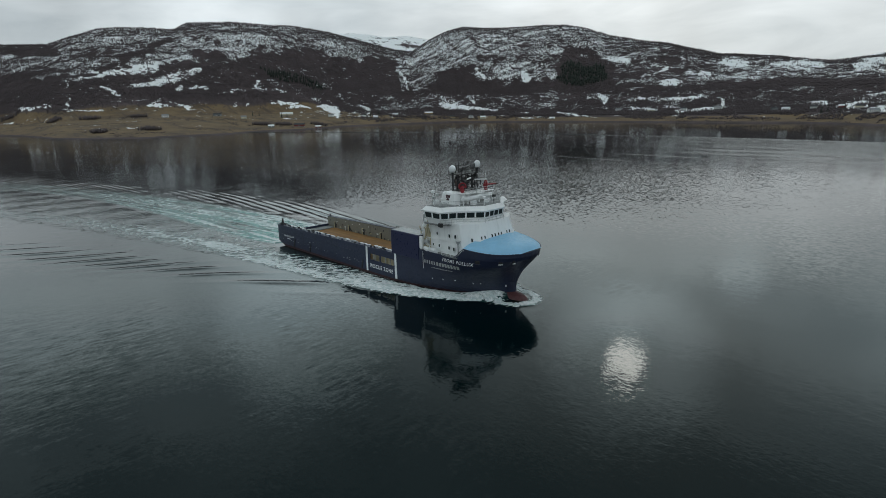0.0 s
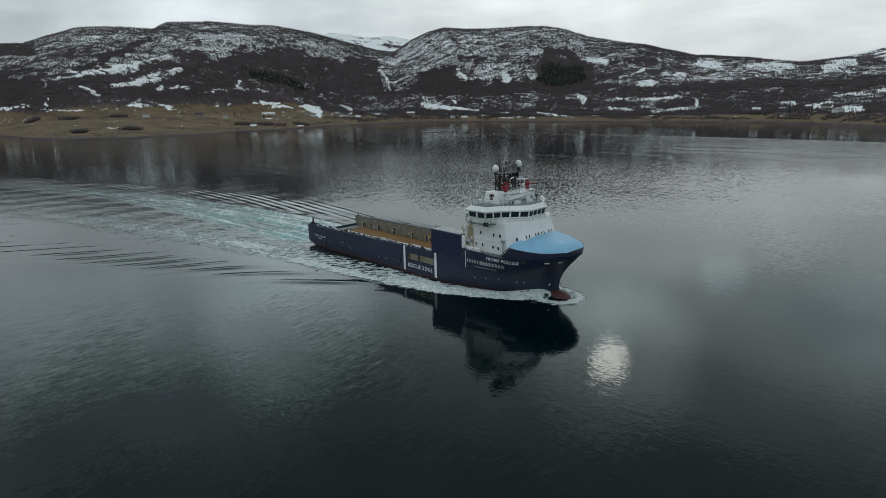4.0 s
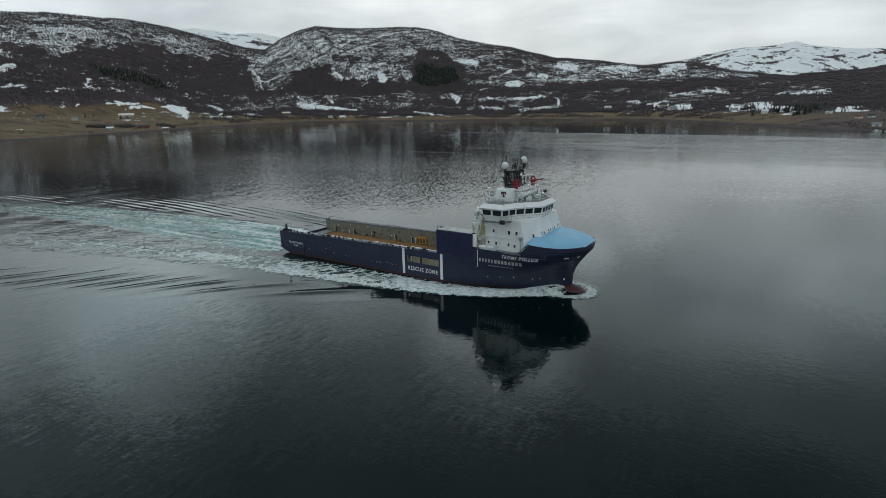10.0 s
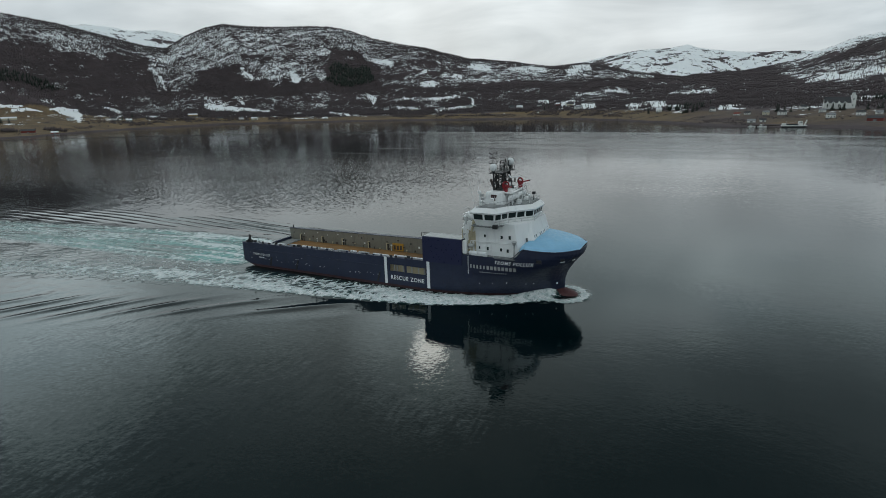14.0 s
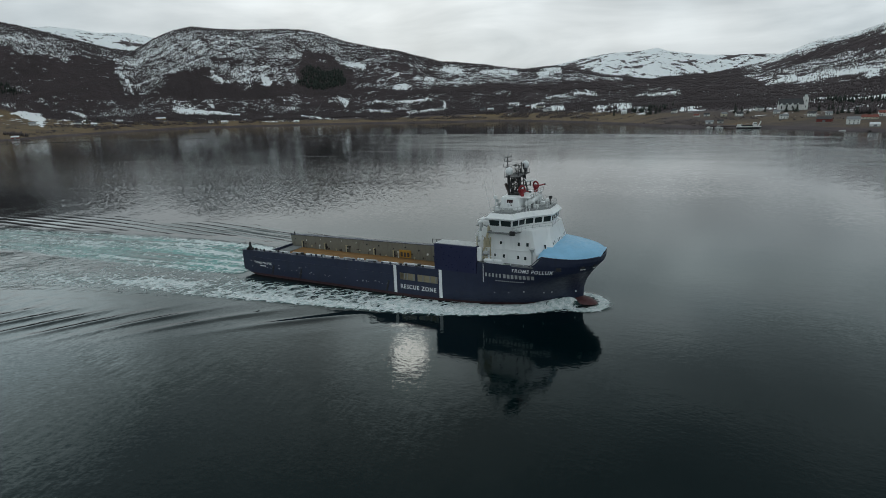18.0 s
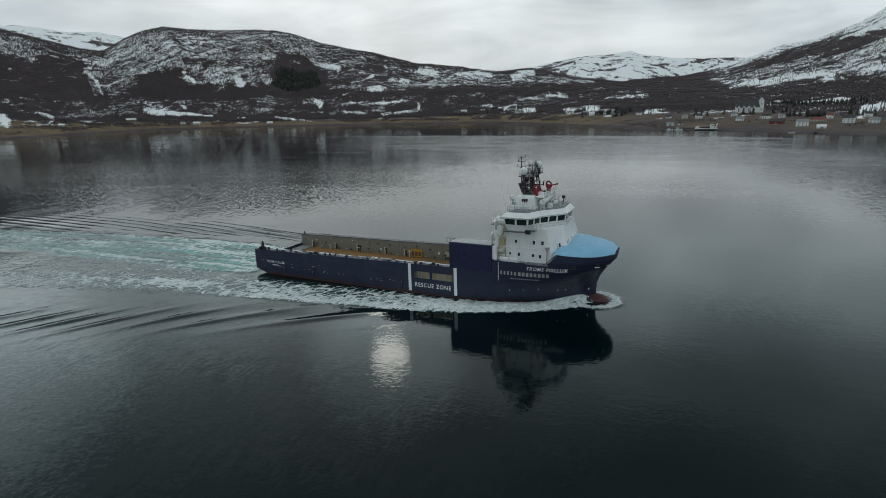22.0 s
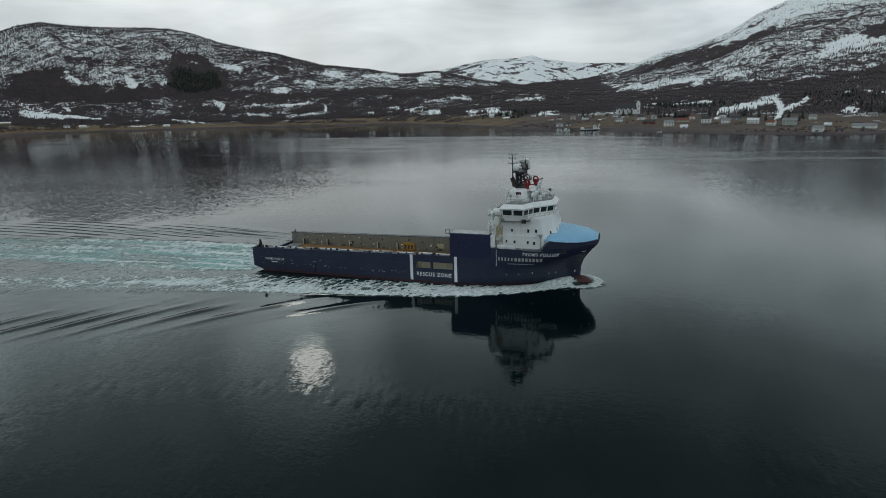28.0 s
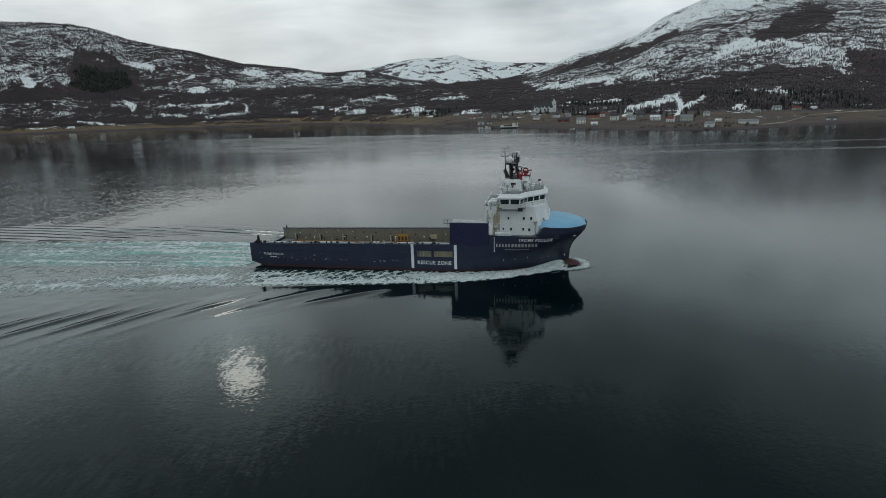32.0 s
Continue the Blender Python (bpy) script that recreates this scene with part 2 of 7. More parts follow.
def water_material(name, foam):
    m = Mat(name, (0.0003, 0.0055, 0.0065), 0.03)
    m.b.inputs["Specular Tint"].default_value = (0.82, 0.985, 1.0, 1)
    m.b.inputs["IOR"].default_value = 1.333
    m.b.inputs["Specular IOR Level"].default_value = 0.5
    # breeze: patches of finer and coarser ripple, drawn out along the fjord
    patch = m.range(m.noise(0.0045, 3, 0.5, (1, 1.8, 1), "World", (0, 0, radians(-20)), 0.4), 0.35, 0.68)
    swell = m.noise(0.16, 4, 0.55, (1, 1.9, 1), "World", (0, 0, radians(28)))
    chop = m.noise(0.62, 3, 0.5, (1, 1.7, 1), "World", (0, 0, radians(40)), 0.3)
    fine = m.noise(1.7, 2, 0.5, (1, 1.3, 1), "World", (0, 0, radians(10)))
    # the breeze is on the far half of the fjord, the near half lies calm
    geo = m.n.new("ShaderNodeNewGeometry")
    xyz = m.n.new("ShaderNodeSeparateXYZ")
    m.l.new(geo.outputs["Position"], xyz.inputs[0])
    away = m.n.new("ShaderNodeVectorMath")
    away.operation = "DISTANCE"
    away.inputs[1].default_value = (155.0, -118.0, 0.0)
    m.l.new(geo.outputs["Position"], away.inputs[0])
    west = m.math("ADD", xyz.outputs[0], m.math("MULTIPLY", xyz.outputs[1], 0.45))
    west = m.math("ADD", west, m.math("MULTIPLY", m.noise(0.008, 3, 0.6, (1, 1, 1), "World"), 160.0))
    lee = m.math("ADD", m.range(west, 0.0, 260.0, 1.0, 0.05), m.range(west, 480.0, 700.0, 0.0, 0.5))
    out = m.math("MULTIPLY", m.range(xyz.outputs[1], 20.0, 190.0), m.range(away.outputs["Value"], 420.0, 700.0, 1.0, 0.12))
    out = m.math("MULTIPLY", out, lee)
    h = m.math("ADD", m.math("MULTIPLY", swell, m.math("ADD", m.math("MULTIPLY", out, 0.085), 0.016)), m.math("MULTIPLY", chop, m.math("ADD", m.math("MULTIPLY", out, 0.04), 0.010)))
    h = m.math("ADD", h, m.math("MULTIPLY", fine, 0.009))
    h = m.math("MULTIPLY", h, m.range(patch, 0, 1, 0.55, 1.05, False))
    # a line where two currents meet, ruffled and pale
    bend = m.math("MULTIPLY", m.math("MULTIPLY", xyz.outputs[0], xyz.outputs[0]), LINE[0])
    bend = m.math("ADD", m.math("ADD", bend, m.math("MULTIPLY", xyz.outputs[0], LINE[1])), LINE[2])
    off = m.math("ADD", m.math("SUBTRACT", xyz.outputs[1], bend), m.math("MULTIPLY", m.math("SUBTRACT", m.noise(0.012, 4, 0.6, (1, 1, 1), "World"), 0.5), 30.0))
    near = m.range(m.math("ABSOLUTE", off), 7.0, 24.0, 1.0, 0.0)
    near = m.math("MULTIPLY", near, m.range(xyz.outputs[0], 290.0, 420.0, 1.0, 0.15))
    # an old wake: two fainter lines side by side to the east
    wander = m.math("MULTIPLY", m.math("SUBTRACT", m.noise(0.010, 3, 0.5, (1, 1, 1), "World"), 0.5), 22.0)
    slick = m.math("MULTIPLY", near, 0.0)
    for slope, cross, strong, x0 in ((-0.01, 314.0, 0.9, 130.0), (-0.07, 283.0, 1.0, 0.0)):
        gap = m.math("ADD", m.math("SUBTRACT", xyz.outputs[1], m.math("ADD", m.math("MULTIPLY", xyz.outputs[0], slope), cross)), wander)
        band = m.math("MULTIPLY", m.range(m.math("ABSOLUTE", gap), 2.0, 11.0, strong, 0.0), m.range(xyz.outputs[0], x0, x0 + 90.0))
        near = m.math("MAXIMUM", near, m.math("MULTIPLY", band, m.range(xyz.outputs[0], 220.0, 300.0)))
        slick = m.math("MAXIMUM", slick, band)
    # short slicks of foam and ripple off the far shore
    for slope, cross, x0, x1 in SLICKS:
        gap = m.math("ADD", m.math("SUBTRACT", xyz.outputs[1], m.math("ADD", m.math("MULTIPLY", xyz.outputs[0], slope), cross)), m.math("MULTIPLY", wander, 0.5))
        stretch = m.math("MULTIPLY", m.range(xyz.outputs[0], x0, x0 + 25), m.range(xyz.outputs[0], x1 - 25, x1, 1.0, 0.0))
        near = m.math("MAXIMUM", near, m.math("MULTIPLY", m.range(m.math("ABSOLUTE", gap), 1.5, 5.0, 1.0, 0.0), stretch))
    # inside the line the eastern water is ruffled by cat's-paws
    ruffle = m.math("MULTIPLY", m.range(off, -20.0, 6.0, 1.0, 0.0), m.range(off, -330.0, -220.0, 0.0, 1.0, False))
    ruffle = m.math("MULTIPLY", ruffle, m.math("MULTIPLY", m.range(west, 70.0, 185.0), m.range(west, 520.0, 640.0, 1.0, 0.15)))
    ruffle = m.math("MULTIPLY", ruffle, m.range(m.noise(0.012, 4, 0.6, (1, 3.5, 1), "World", (0, 0, radians(15))), 0.34, 0.60, 0.30, 1.0))
    still = m.math("MAXIMUM", m.range(xyz.outputs[1], 190.0, 300.0, 1.0, 0.35), m.range(west, 120.0, 230.0))
    still = m.math("MINIMUM", still, m.range(off, -2.0, 8.0, 1.0, 0.3))
    rough = m.math("ADD", m.math("MULTIPLY", m.range(patch, 0, 1, 0.05, 0.085), still), m.math("MAXIMUM", m.math("MULTIPLY", ruffle, m.math("SUBTRACT", 0.15, m.math("MULTIPLY", slick, 0.12))), m.math("MULTIPLY", near, 0.18)))
    rough = m.math("MINIMUM", rough, 0.5)
    # slopes: broad dashes and short wavelets off the far shore, fine ones close by
    gust = m.range(patch, 0, 1, 0.6, 1.1)
    calm = m.range(west, 80.0, 300.0, 1.25, 0.3)
    south = m.range(m.math("ADD", xyz.outputs[1], m.math("MULTIPLY", xyz.outputs[0], 0.35)), -25.0, 8.0, 0.85, 0.2)
    south = m.math("MAXIMUM", m.range(west, 70.0, 160.0, 1.0, 0.2), south)
    breeze = m.math("MULTIPLY", m.range(west, 360.0, 470.0, 0.0, 0.13), m.range(xyz.outputs[1], 20.0, 120.0))
    paw = m.range(m.noise(0.022, 4, 0.6, (1, 2.4, 1), "World", (0, 0, radians(-50)), 0.6), 0.42, 0.66, 0.12, 1.0)
    layers = ((breeze, 2.4, 1.6, 60), (m.math("MULTIPLY", breeze, 0.5), 0.5, 2.2, 70), (m.math("MULTIPLY", calm, m.range(xyz.outputs[1], 60.0, 260.0, 0.0, 0.03)), 0.11, 1.5, 24), (m.math("MULTIPLY", m.math("MULTIPLY", calm, m.range(xyz.outputs[1], 25.0, 125.0, 0.02, 0.26)), m.range(xyz.outputs[1], 185.0, 360.0, 1.0, 0.3)), 0.8, 1.3, 40),
              (m.math("MULTIPLY", m.math("MULTIPLY", paw, south), m.range(xyz.outputs[1], 0.0, 160.0, 0.12, 0.04)), 1.3, 0.24, 4), (m.math("MULTIPLY", m.math("MULTIPLY", gust, m.range(south, 0.2, 1.0, 0.5, 1.0)), m.range(xyz.outputs[1], 0.0, 160.0, 0.06, 0.02)), 2.1, 1.2, 15))
    if not foam:
        m.rough(rough)
        m.bump(h, 1.0, 1.0)
        wavelets(m, layers)
        return m.m
    at = m.n.new("ShaderNodeAttribute")
    at.attribute_name = "foam"
    wash = m.n.new("ShaderNodeAttribute")
    wash.attribute_name = "wash"
    warp = m.n.new("ShaderNodeVectorMath")
    warp.operation = "MULTIPLY_ADD"
    wz = m.node("ShaderNodeTexNoise", Scale=0.45, Detail=4, Roughness=0.6)
    m.l.new(geo.outputs["Position"], wz.inputs["Vector"])
    m.l.new(wz.outputs["Color"], warp.inputs[0])
    warp.inputs[1].default_value = (3.4, 3.4, 3.4)
    m.l.new(geo.outputs["Position"], warp.inputs[2])
    lumps = m.noise(0.5, 6, 0.65, (1, 1, 1), "World")
    froth = m.noise(1.6, 5, 0.7, (1, 1, 1), "World", (0, 0, 0), 0.8)
    amount = m.math("MULTIPLY", m.math("POWER", at.outputs["Fac"], 1.7), m.math("ADD", m.math("MULTIPLY", lumps, 1.5), 0.15))
    # a web of foam: strands widen where there is more of it
    webs = []
    lean = m.n.new("ShaderNodeMapping")
    lean.inputs["Rotation"].default_value = (0, 0, radians(-55))
    m.l.new(warp.outputs[0], lean.inputs[0])
    along = m.n.new("ShaderNodeMapping")
    along.inputs["Scale"].default_value = (0.55, 1.35, 1.0)
    m.l.new(lean.outputs[0], along.inputs[0])
    for scale, grow, soft in ((0.36, 0.26, 0.05), (0.95, 0.36, 0.08)):
        cells = m.n.new("ShaderNodeTexVoronoi")
        cells.feature = "DISTANCE_TO_EDGE"
        cells.inputs["Scale"].default_value = scale
        m.l.new(along.outputs[0], cells.inputs["Vector"])
        edge = m.math("SUBTRACT", cells.outputs["Distance"], m.math("MULTIPLY", amount, grow))
        webs.append(m.range(m.math("ADD", edge, m.math("MULTIPLY", m.math("SUBTRACT", froth, 0.5), 0.22)), -0.02, soft, 1.0, 0.0))
    mask = m.math("MAXIMUM", webs[0], m.math("MULTIPLY", webs[1], m.range(amount, 0.15, 0.60)))
    mask = m.math("MULTIPLY", mask, m.range(froth, 0.28, 0.55, 0.55, 1.0))
    mask = m.math("MULTIPLY", mask, m.range(at.outputs["Fac"], 0.03, 0.30))
    teal = m.mix(m.math("MULTIPLY", wash.outputs["Fac"], m.range(lumps, 0.25, 0.7, 0.35, 1.0)), (0.0003, 0.0055, 0.0065), (0.15, 0.40, 0.37))
    bubbles = m.mix(m.range(m.noise(1.1, 5, 0.65, (1, 1, 1), "World"), 0.35, 0.62), (0.58, 0.67, 0.67), (0.90, 0.92, 0.92))
    m.colour(m.mix(mask, teal, bubbles))
    m.rough(m.range(m.math("ADD", mask, m.math("MULTIPLY", wash.outputs["Fac"], 0.12)), 0, 1, 0.04, 0.75))
    lift = m.math("ADD", h, m.math("MULTIPLY", mask, 0.16))
    lift = m.math("ADD", lift, m.math("MULTIPLY", m.math("MULTIPLY", lumps, wash.outputs["Fac"]), 0.25))
    m.bump(lift, 1.0, 1.0)
    wavelets(m, layers)
    return m.m


def ground_material():
    """Winter hillside: brown heath and bare birch, yellow fields by the shore, snow by height and hollow."""
    m = Mat("winter_hillside", (0.05, 0.04, 0.035), 0.95)
    snow = m.n.new("ShaderNodeAttribute")
    snow.attribute_name = "snow"
    field = m.n.new("ShaderNodeAttribute")
    field.attribute_name = "field"
    heath = m.mix(m.range(m.noise(0.02, 6, 0.65, (1, 1, 1), "World"), 0.35, 0.7), (0.060, 0.043, 0.046), (0.098, 0.072, 0.075))
    heath = m.mix(m.range(m.noise(0.09, 4, 0.6, (1, 1, 1), "World"), 0.5, 0.75), heath, (0.058, 0.045, 0.046))
    grass = m.mix(m.range(m.noise(0.018, 5, 0.6, (1, 1, 1), "World"), 0.35, 0.68), (0.170, 0.112, 0.055), (0.098, 0.066, 0.040))
    grass = m.mix(m.range(m.noise(0.12, 4, 0.6, (1, 1, 1), "World"), 0.5, 0.8), grass, (0.190, 0.136, 0.080))
    lanes = m.range(m.noise(0.02, 3, 0.5, (0.35, 3.2, 1), "World", (0, 0, radians(35)), 1.2), 0.60, 0.68)
    grass = m.mix(m.math("MULTIPLY", lanes, 0.7), grass, (0.070, 0.050, 0.036))
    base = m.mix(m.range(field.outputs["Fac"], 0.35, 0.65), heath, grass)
    # snow breaks up along terraces
    broad = m.noise(0.012, 6, 0.7, (1, 1, 2.4), "World")
    streak = m.noise(0.045, 5, 0.7, (1, 1, 2.0), "World", (0, 0, 0), 1.0)
    drift = m.noise(0.0035, 4, 0.6, (1, 1, 2.0), "World")
    brk = m.math("ADD", m.math("ADD", m.math("MULTIPLY", broad, 1.6), m.math("MULTIPLY", streak, 2.6)), m.math("MULTIPLY", drift, 1.1))
    brk = m.math("SUBTRACT", brk, 2.65)
    mask = m.range(m.math("ADD", brk, snow.outputs["Fac"]), 0.46, 0.56)
    white = m.mix(m.range(m.noise(0.05, 4, 0.6, (1, 1, 1), "World"), 0.3, 0.7), (0.90, 0.92, 0.94), (0.95, 0.955, 0.955))
    m.colour(m.mix(mask, base, white))
    m.bump(m.noise(0.15, 5, 0.7, (1, 1, 1), "World"), 0.6, 1.5)
    return m.m


WATER = water_material("fjord_water", False)
WAKE = water_material("wake_water", True)
GROUND = ground_material()
NAVY = painted("navy_hull_paint", (0.015, 0.022, 0.052), 0.38, 0.35, 0.22)
BOX_BLUE = painted("deep_blue_paint", (0.011, 0.015, 0.058), 0.35, 0.2)
RED_BOOT = painted("red_antifouling", (0.046, 0.017, 0.020), 0.6, 0.5, 0.2)
RED_BOW = painted("red_bow_paint", (0.085, 0.026, 0.028), 0.55, 0.4, 0.2)
WHITE = painted("white_ship_paint", (0.87, 0.88, 0.88), 0.4, 0.16, 0.06)
PALE_BLUE = painted("pale_blue_deck_paint", (0.22, 0.46, 0.66), 0.42, 0.04)
GREY_WALL = painted("grey_rail_paint", (0.19, 0.18, 0.15), 0.6, 0.4, 0.75)
DECK_GREY = painted("grey_deck_paint", (0.20, 0.21, 0.21), 0.65, 0.3, 0.1)
BLACK = painted("black_steel", (0.018, 0.018, 0.02), 0.5, 0.3)
RED = painted("monitor_red", (0.24, 0.012, 0.02), 0.4, 0.2)
YELLOW = painted("locker_yellow", (0.45, 0.24, 0.03), 0.5, 0.3, 0.2)
CREAM = painted("cream_steel", (0.48, 0.42, 0.29), 0.5, 0.35, 0.35)
STEEL = painted("galvanised_steel", (0.42, 0.43, 0.43), 0.45, 0.25)
LETTER = painted("white_lettering", (0.78, 0.79, 0.80), 0.5, 0.12)
BROWN_PIPE = painted("sooty_brown_steel", (0.07, 0.05, 0.045), 0.6, 0.4)


def deck_wood():
    m = Mat("worn_deck_timber", (0.2, 0.12, 0.05), 0.75)
    grain = m.range(m.noise(0.5, 6, 0.65, (0.12, 3.0, 1)), 0.3, 0.7)
    wet = m.range(m.noise(0.16, 5, 0.6), 0.45, 0.7)
    c = m.mix(grain, (0.21, 0.105, 0.034), (0.31, 0.168, 0.058))
    m.colour(m.mix(m.math("MULTIPLY", wet, 0.6), c, (0.13, 0.085, 0.045)))
    return m.bump(grain, 0.4, 0.03).m


def dark_glass():
    m = Mat("dark_window_glass", (0.020, 0.031, 0.033), 0.04)
    m.b.inputs["IOR"].default_value = 1.5
    m.rough(m.range(m.noise(0.7, 3), 0.3, 0.7, 0.03, 0.09))
    return m.m


DECK_WOOD = deck_wood()
GLASS = dark_glass()

# ---- mesh helpers ----
def link_mesh(name, verts, faces, material, parent=None, label="", smooth=False):
    me = bpy.data.meshes.new(name)
    me.from_pydata(verts, [], faces)
    me.materials.append(material)
    if smooth:
        me.polygons.foreach_set("use_smooth", [True] * len(me.polygons))
    me.update()
    ob = new(name, me)
    if parent:
        ob.parent = parent
    return tagged(ob, label)


def part(name, bm, material, parent, label="", smooth=False):
    """One mesh object under a thing or a part."""
    bmesh.ops.recalc_face_normals(bm, faces=bm.faces)
    me = bpy.data.meshes.new(name)
    bm.to_mesh(me)
    bm.free()
    me.materials.append(material)
    if smooth:
        me.polygons.foreach_set("use_smooth", [True] * len(me.polygons))
    ob = new(name, me)
    ob.parent = parent
    return tagged(ob, label)


def box(bm, x0, x1, y0, y1, z0, z1, bevel=0.0, m=None):
    vs = [bm.verts.new((x, y, z)) for z in (z0, z1) for x, y in ((x0, y0), (x1, y0), (x1, y1), (x0, y1))]
    fs = [bm.faces.new([vs[i] for i in f]) for f in ((3, 2, 1, 0), (4, 5, 6, 7), (0, 1, 5, 4), (1, 2, 6, 5), (2, 3, 7, 6), (3, 0, 4, 7))]
    if m is not None:
        bmesh.ops.transform(bm, matrix=m, verts=vs)
    if bevel:
        es = {e for f in fs for e in f.edges}
        bmesh.ops.bevel(bm, geom=list(es), offset=bevel, segments=2, affect="EDGES", profile=0.6)
    return bm


def tube(bm, a, b, r, r2=None, n=8):
    a, b = Vector(a), Vector(b)
    r2 = r if r2 is None else r2
    q = (b - a).to_track_quat("Z", "Y")
    ra, rb = [], []
    for i in range(n):
        c = Vector((math.cos(2 * math.pi * i / n), math.sin(2 * math.pi * i / n), 0))
        ra.append(bm.verts.new(a + q @ (c * r)))
        rb.append(bm.verts.new(b + q @ (c * r2)))
    for i in range(n):
        bm.faces.new((ra[i], ra[(i + 1) % n], rb[(i + 1) % n], rb[i]))
    bm.faces.new(ra[::-1])
    bm.faces.new(rb)
    return bm


def prism(bm, low, high, bevel=0.0):
    """A solid between two rings of points."""
    a = [bm.verts.new(p) for p in low]
    b = [bm.verts.new(p) for p in high]
    n = len(a)
    fs = [bm.faces.new(a[::-1]), bm.faces.new(b)]
    fs += [bm.faces.new((a[i], a[(i + 1) % n], b[(i + 1) % n], b[i])) for i in range(n)]
    if bevel:
        bmesh.ops.bevel(bm, geom=list({e for f in fs for e in f.edges}), offset=bevel, segments=2, affect="EDGES", profile=0.6)
    return bm


def ball(bm, c, r, flat=1.0, seg=14):
    bmesh.ops.create_uvsphere(bm, u_segments=seg, v_segments=seg // 2 + 2, radius=r, matrix=Matrix.Translation(c) @ Matrix.Diagonal((1, 1, flat, 1)))
    return bm


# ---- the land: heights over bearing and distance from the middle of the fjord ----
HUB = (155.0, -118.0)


def knots(*p):
    xs, ys = zip(*p)
    return lambda a: np.interp(a, xs, ys)


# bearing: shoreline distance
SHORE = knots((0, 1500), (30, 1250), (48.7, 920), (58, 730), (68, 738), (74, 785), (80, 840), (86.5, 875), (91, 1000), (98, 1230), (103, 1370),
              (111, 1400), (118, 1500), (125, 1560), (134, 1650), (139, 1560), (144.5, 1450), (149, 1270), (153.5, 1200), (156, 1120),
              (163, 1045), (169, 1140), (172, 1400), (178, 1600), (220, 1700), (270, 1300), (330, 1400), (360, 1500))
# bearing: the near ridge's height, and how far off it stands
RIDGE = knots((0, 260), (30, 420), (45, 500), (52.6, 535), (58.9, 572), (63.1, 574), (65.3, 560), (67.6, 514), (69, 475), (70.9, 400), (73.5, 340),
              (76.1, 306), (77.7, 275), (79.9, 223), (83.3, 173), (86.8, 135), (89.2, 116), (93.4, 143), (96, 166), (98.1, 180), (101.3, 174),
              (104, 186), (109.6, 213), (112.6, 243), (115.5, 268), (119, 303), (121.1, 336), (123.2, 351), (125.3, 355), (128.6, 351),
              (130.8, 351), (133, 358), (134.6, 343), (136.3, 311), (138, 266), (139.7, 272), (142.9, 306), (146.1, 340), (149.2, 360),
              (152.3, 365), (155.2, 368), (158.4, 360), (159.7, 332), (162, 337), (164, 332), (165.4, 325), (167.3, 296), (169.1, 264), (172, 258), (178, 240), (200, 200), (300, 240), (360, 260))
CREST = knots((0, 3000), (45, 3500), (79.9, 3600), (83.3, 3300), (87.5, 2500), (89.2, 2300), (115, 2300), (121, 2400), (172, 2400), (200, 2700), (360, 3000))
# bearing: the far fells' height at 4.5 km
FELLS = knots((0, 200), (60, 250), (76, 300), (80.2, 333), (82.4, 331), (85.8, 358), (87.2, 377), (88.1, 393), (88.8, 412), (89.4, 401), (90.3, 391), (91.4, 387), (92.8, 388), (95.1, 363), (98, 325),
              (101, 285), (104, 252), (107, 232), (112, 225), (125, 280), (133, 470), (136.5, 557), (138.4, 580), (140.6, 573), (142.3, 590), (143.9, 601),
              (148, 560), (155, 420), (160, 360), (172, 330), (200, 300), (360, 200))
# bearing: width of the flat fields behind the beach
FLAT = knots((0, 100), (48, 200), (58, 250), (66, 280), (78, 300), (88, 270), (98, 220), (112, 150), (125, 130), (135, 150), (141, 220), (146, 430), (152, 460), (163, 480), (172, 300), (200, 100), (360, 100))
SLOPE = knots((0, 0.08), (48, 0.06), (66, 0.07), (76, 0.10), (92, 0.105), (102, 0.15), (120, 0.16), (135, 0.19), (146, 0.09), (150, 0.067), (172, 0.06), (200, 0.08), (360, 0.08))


def smooth01(u):
    u = np.clip(u, 0, 1)
    return u * u * (3 - 2 * u)


def fbm(x, y, seed, octaves=5, rough=0.5):
    """Value noise on arrays."""
    rs = np.random.RandomState(seed)
    table = rs.rand(256, 256)
    out, amp, tot = np.zeros_like(x), 1.0, 0.0
    for o in range(octaves):
        xi, yi = np.floor(x).astype(int), np.floor(y).astype(int)
        fx, fy = smooth01(x - xi), smooth01(y - yi)
        a, b = table[xi % 256, yi % 256], table[(xi + 1) % 256, yi % 256]
        c, d = table[xi % 256, (yi + 1) % 256], table[(xi + 1) % 256, (yi + 1) % 256]
        out += amp * ((a * (1 - fx) + b * fx) * (1 - fy) + (c * (1 - fx) + d * fx) * fy - 0.5)
        tot += amp
        amp *= rough
        x, y = x * 2.03 + 17.3, y * 2.03 + 9.1
    return out / tot


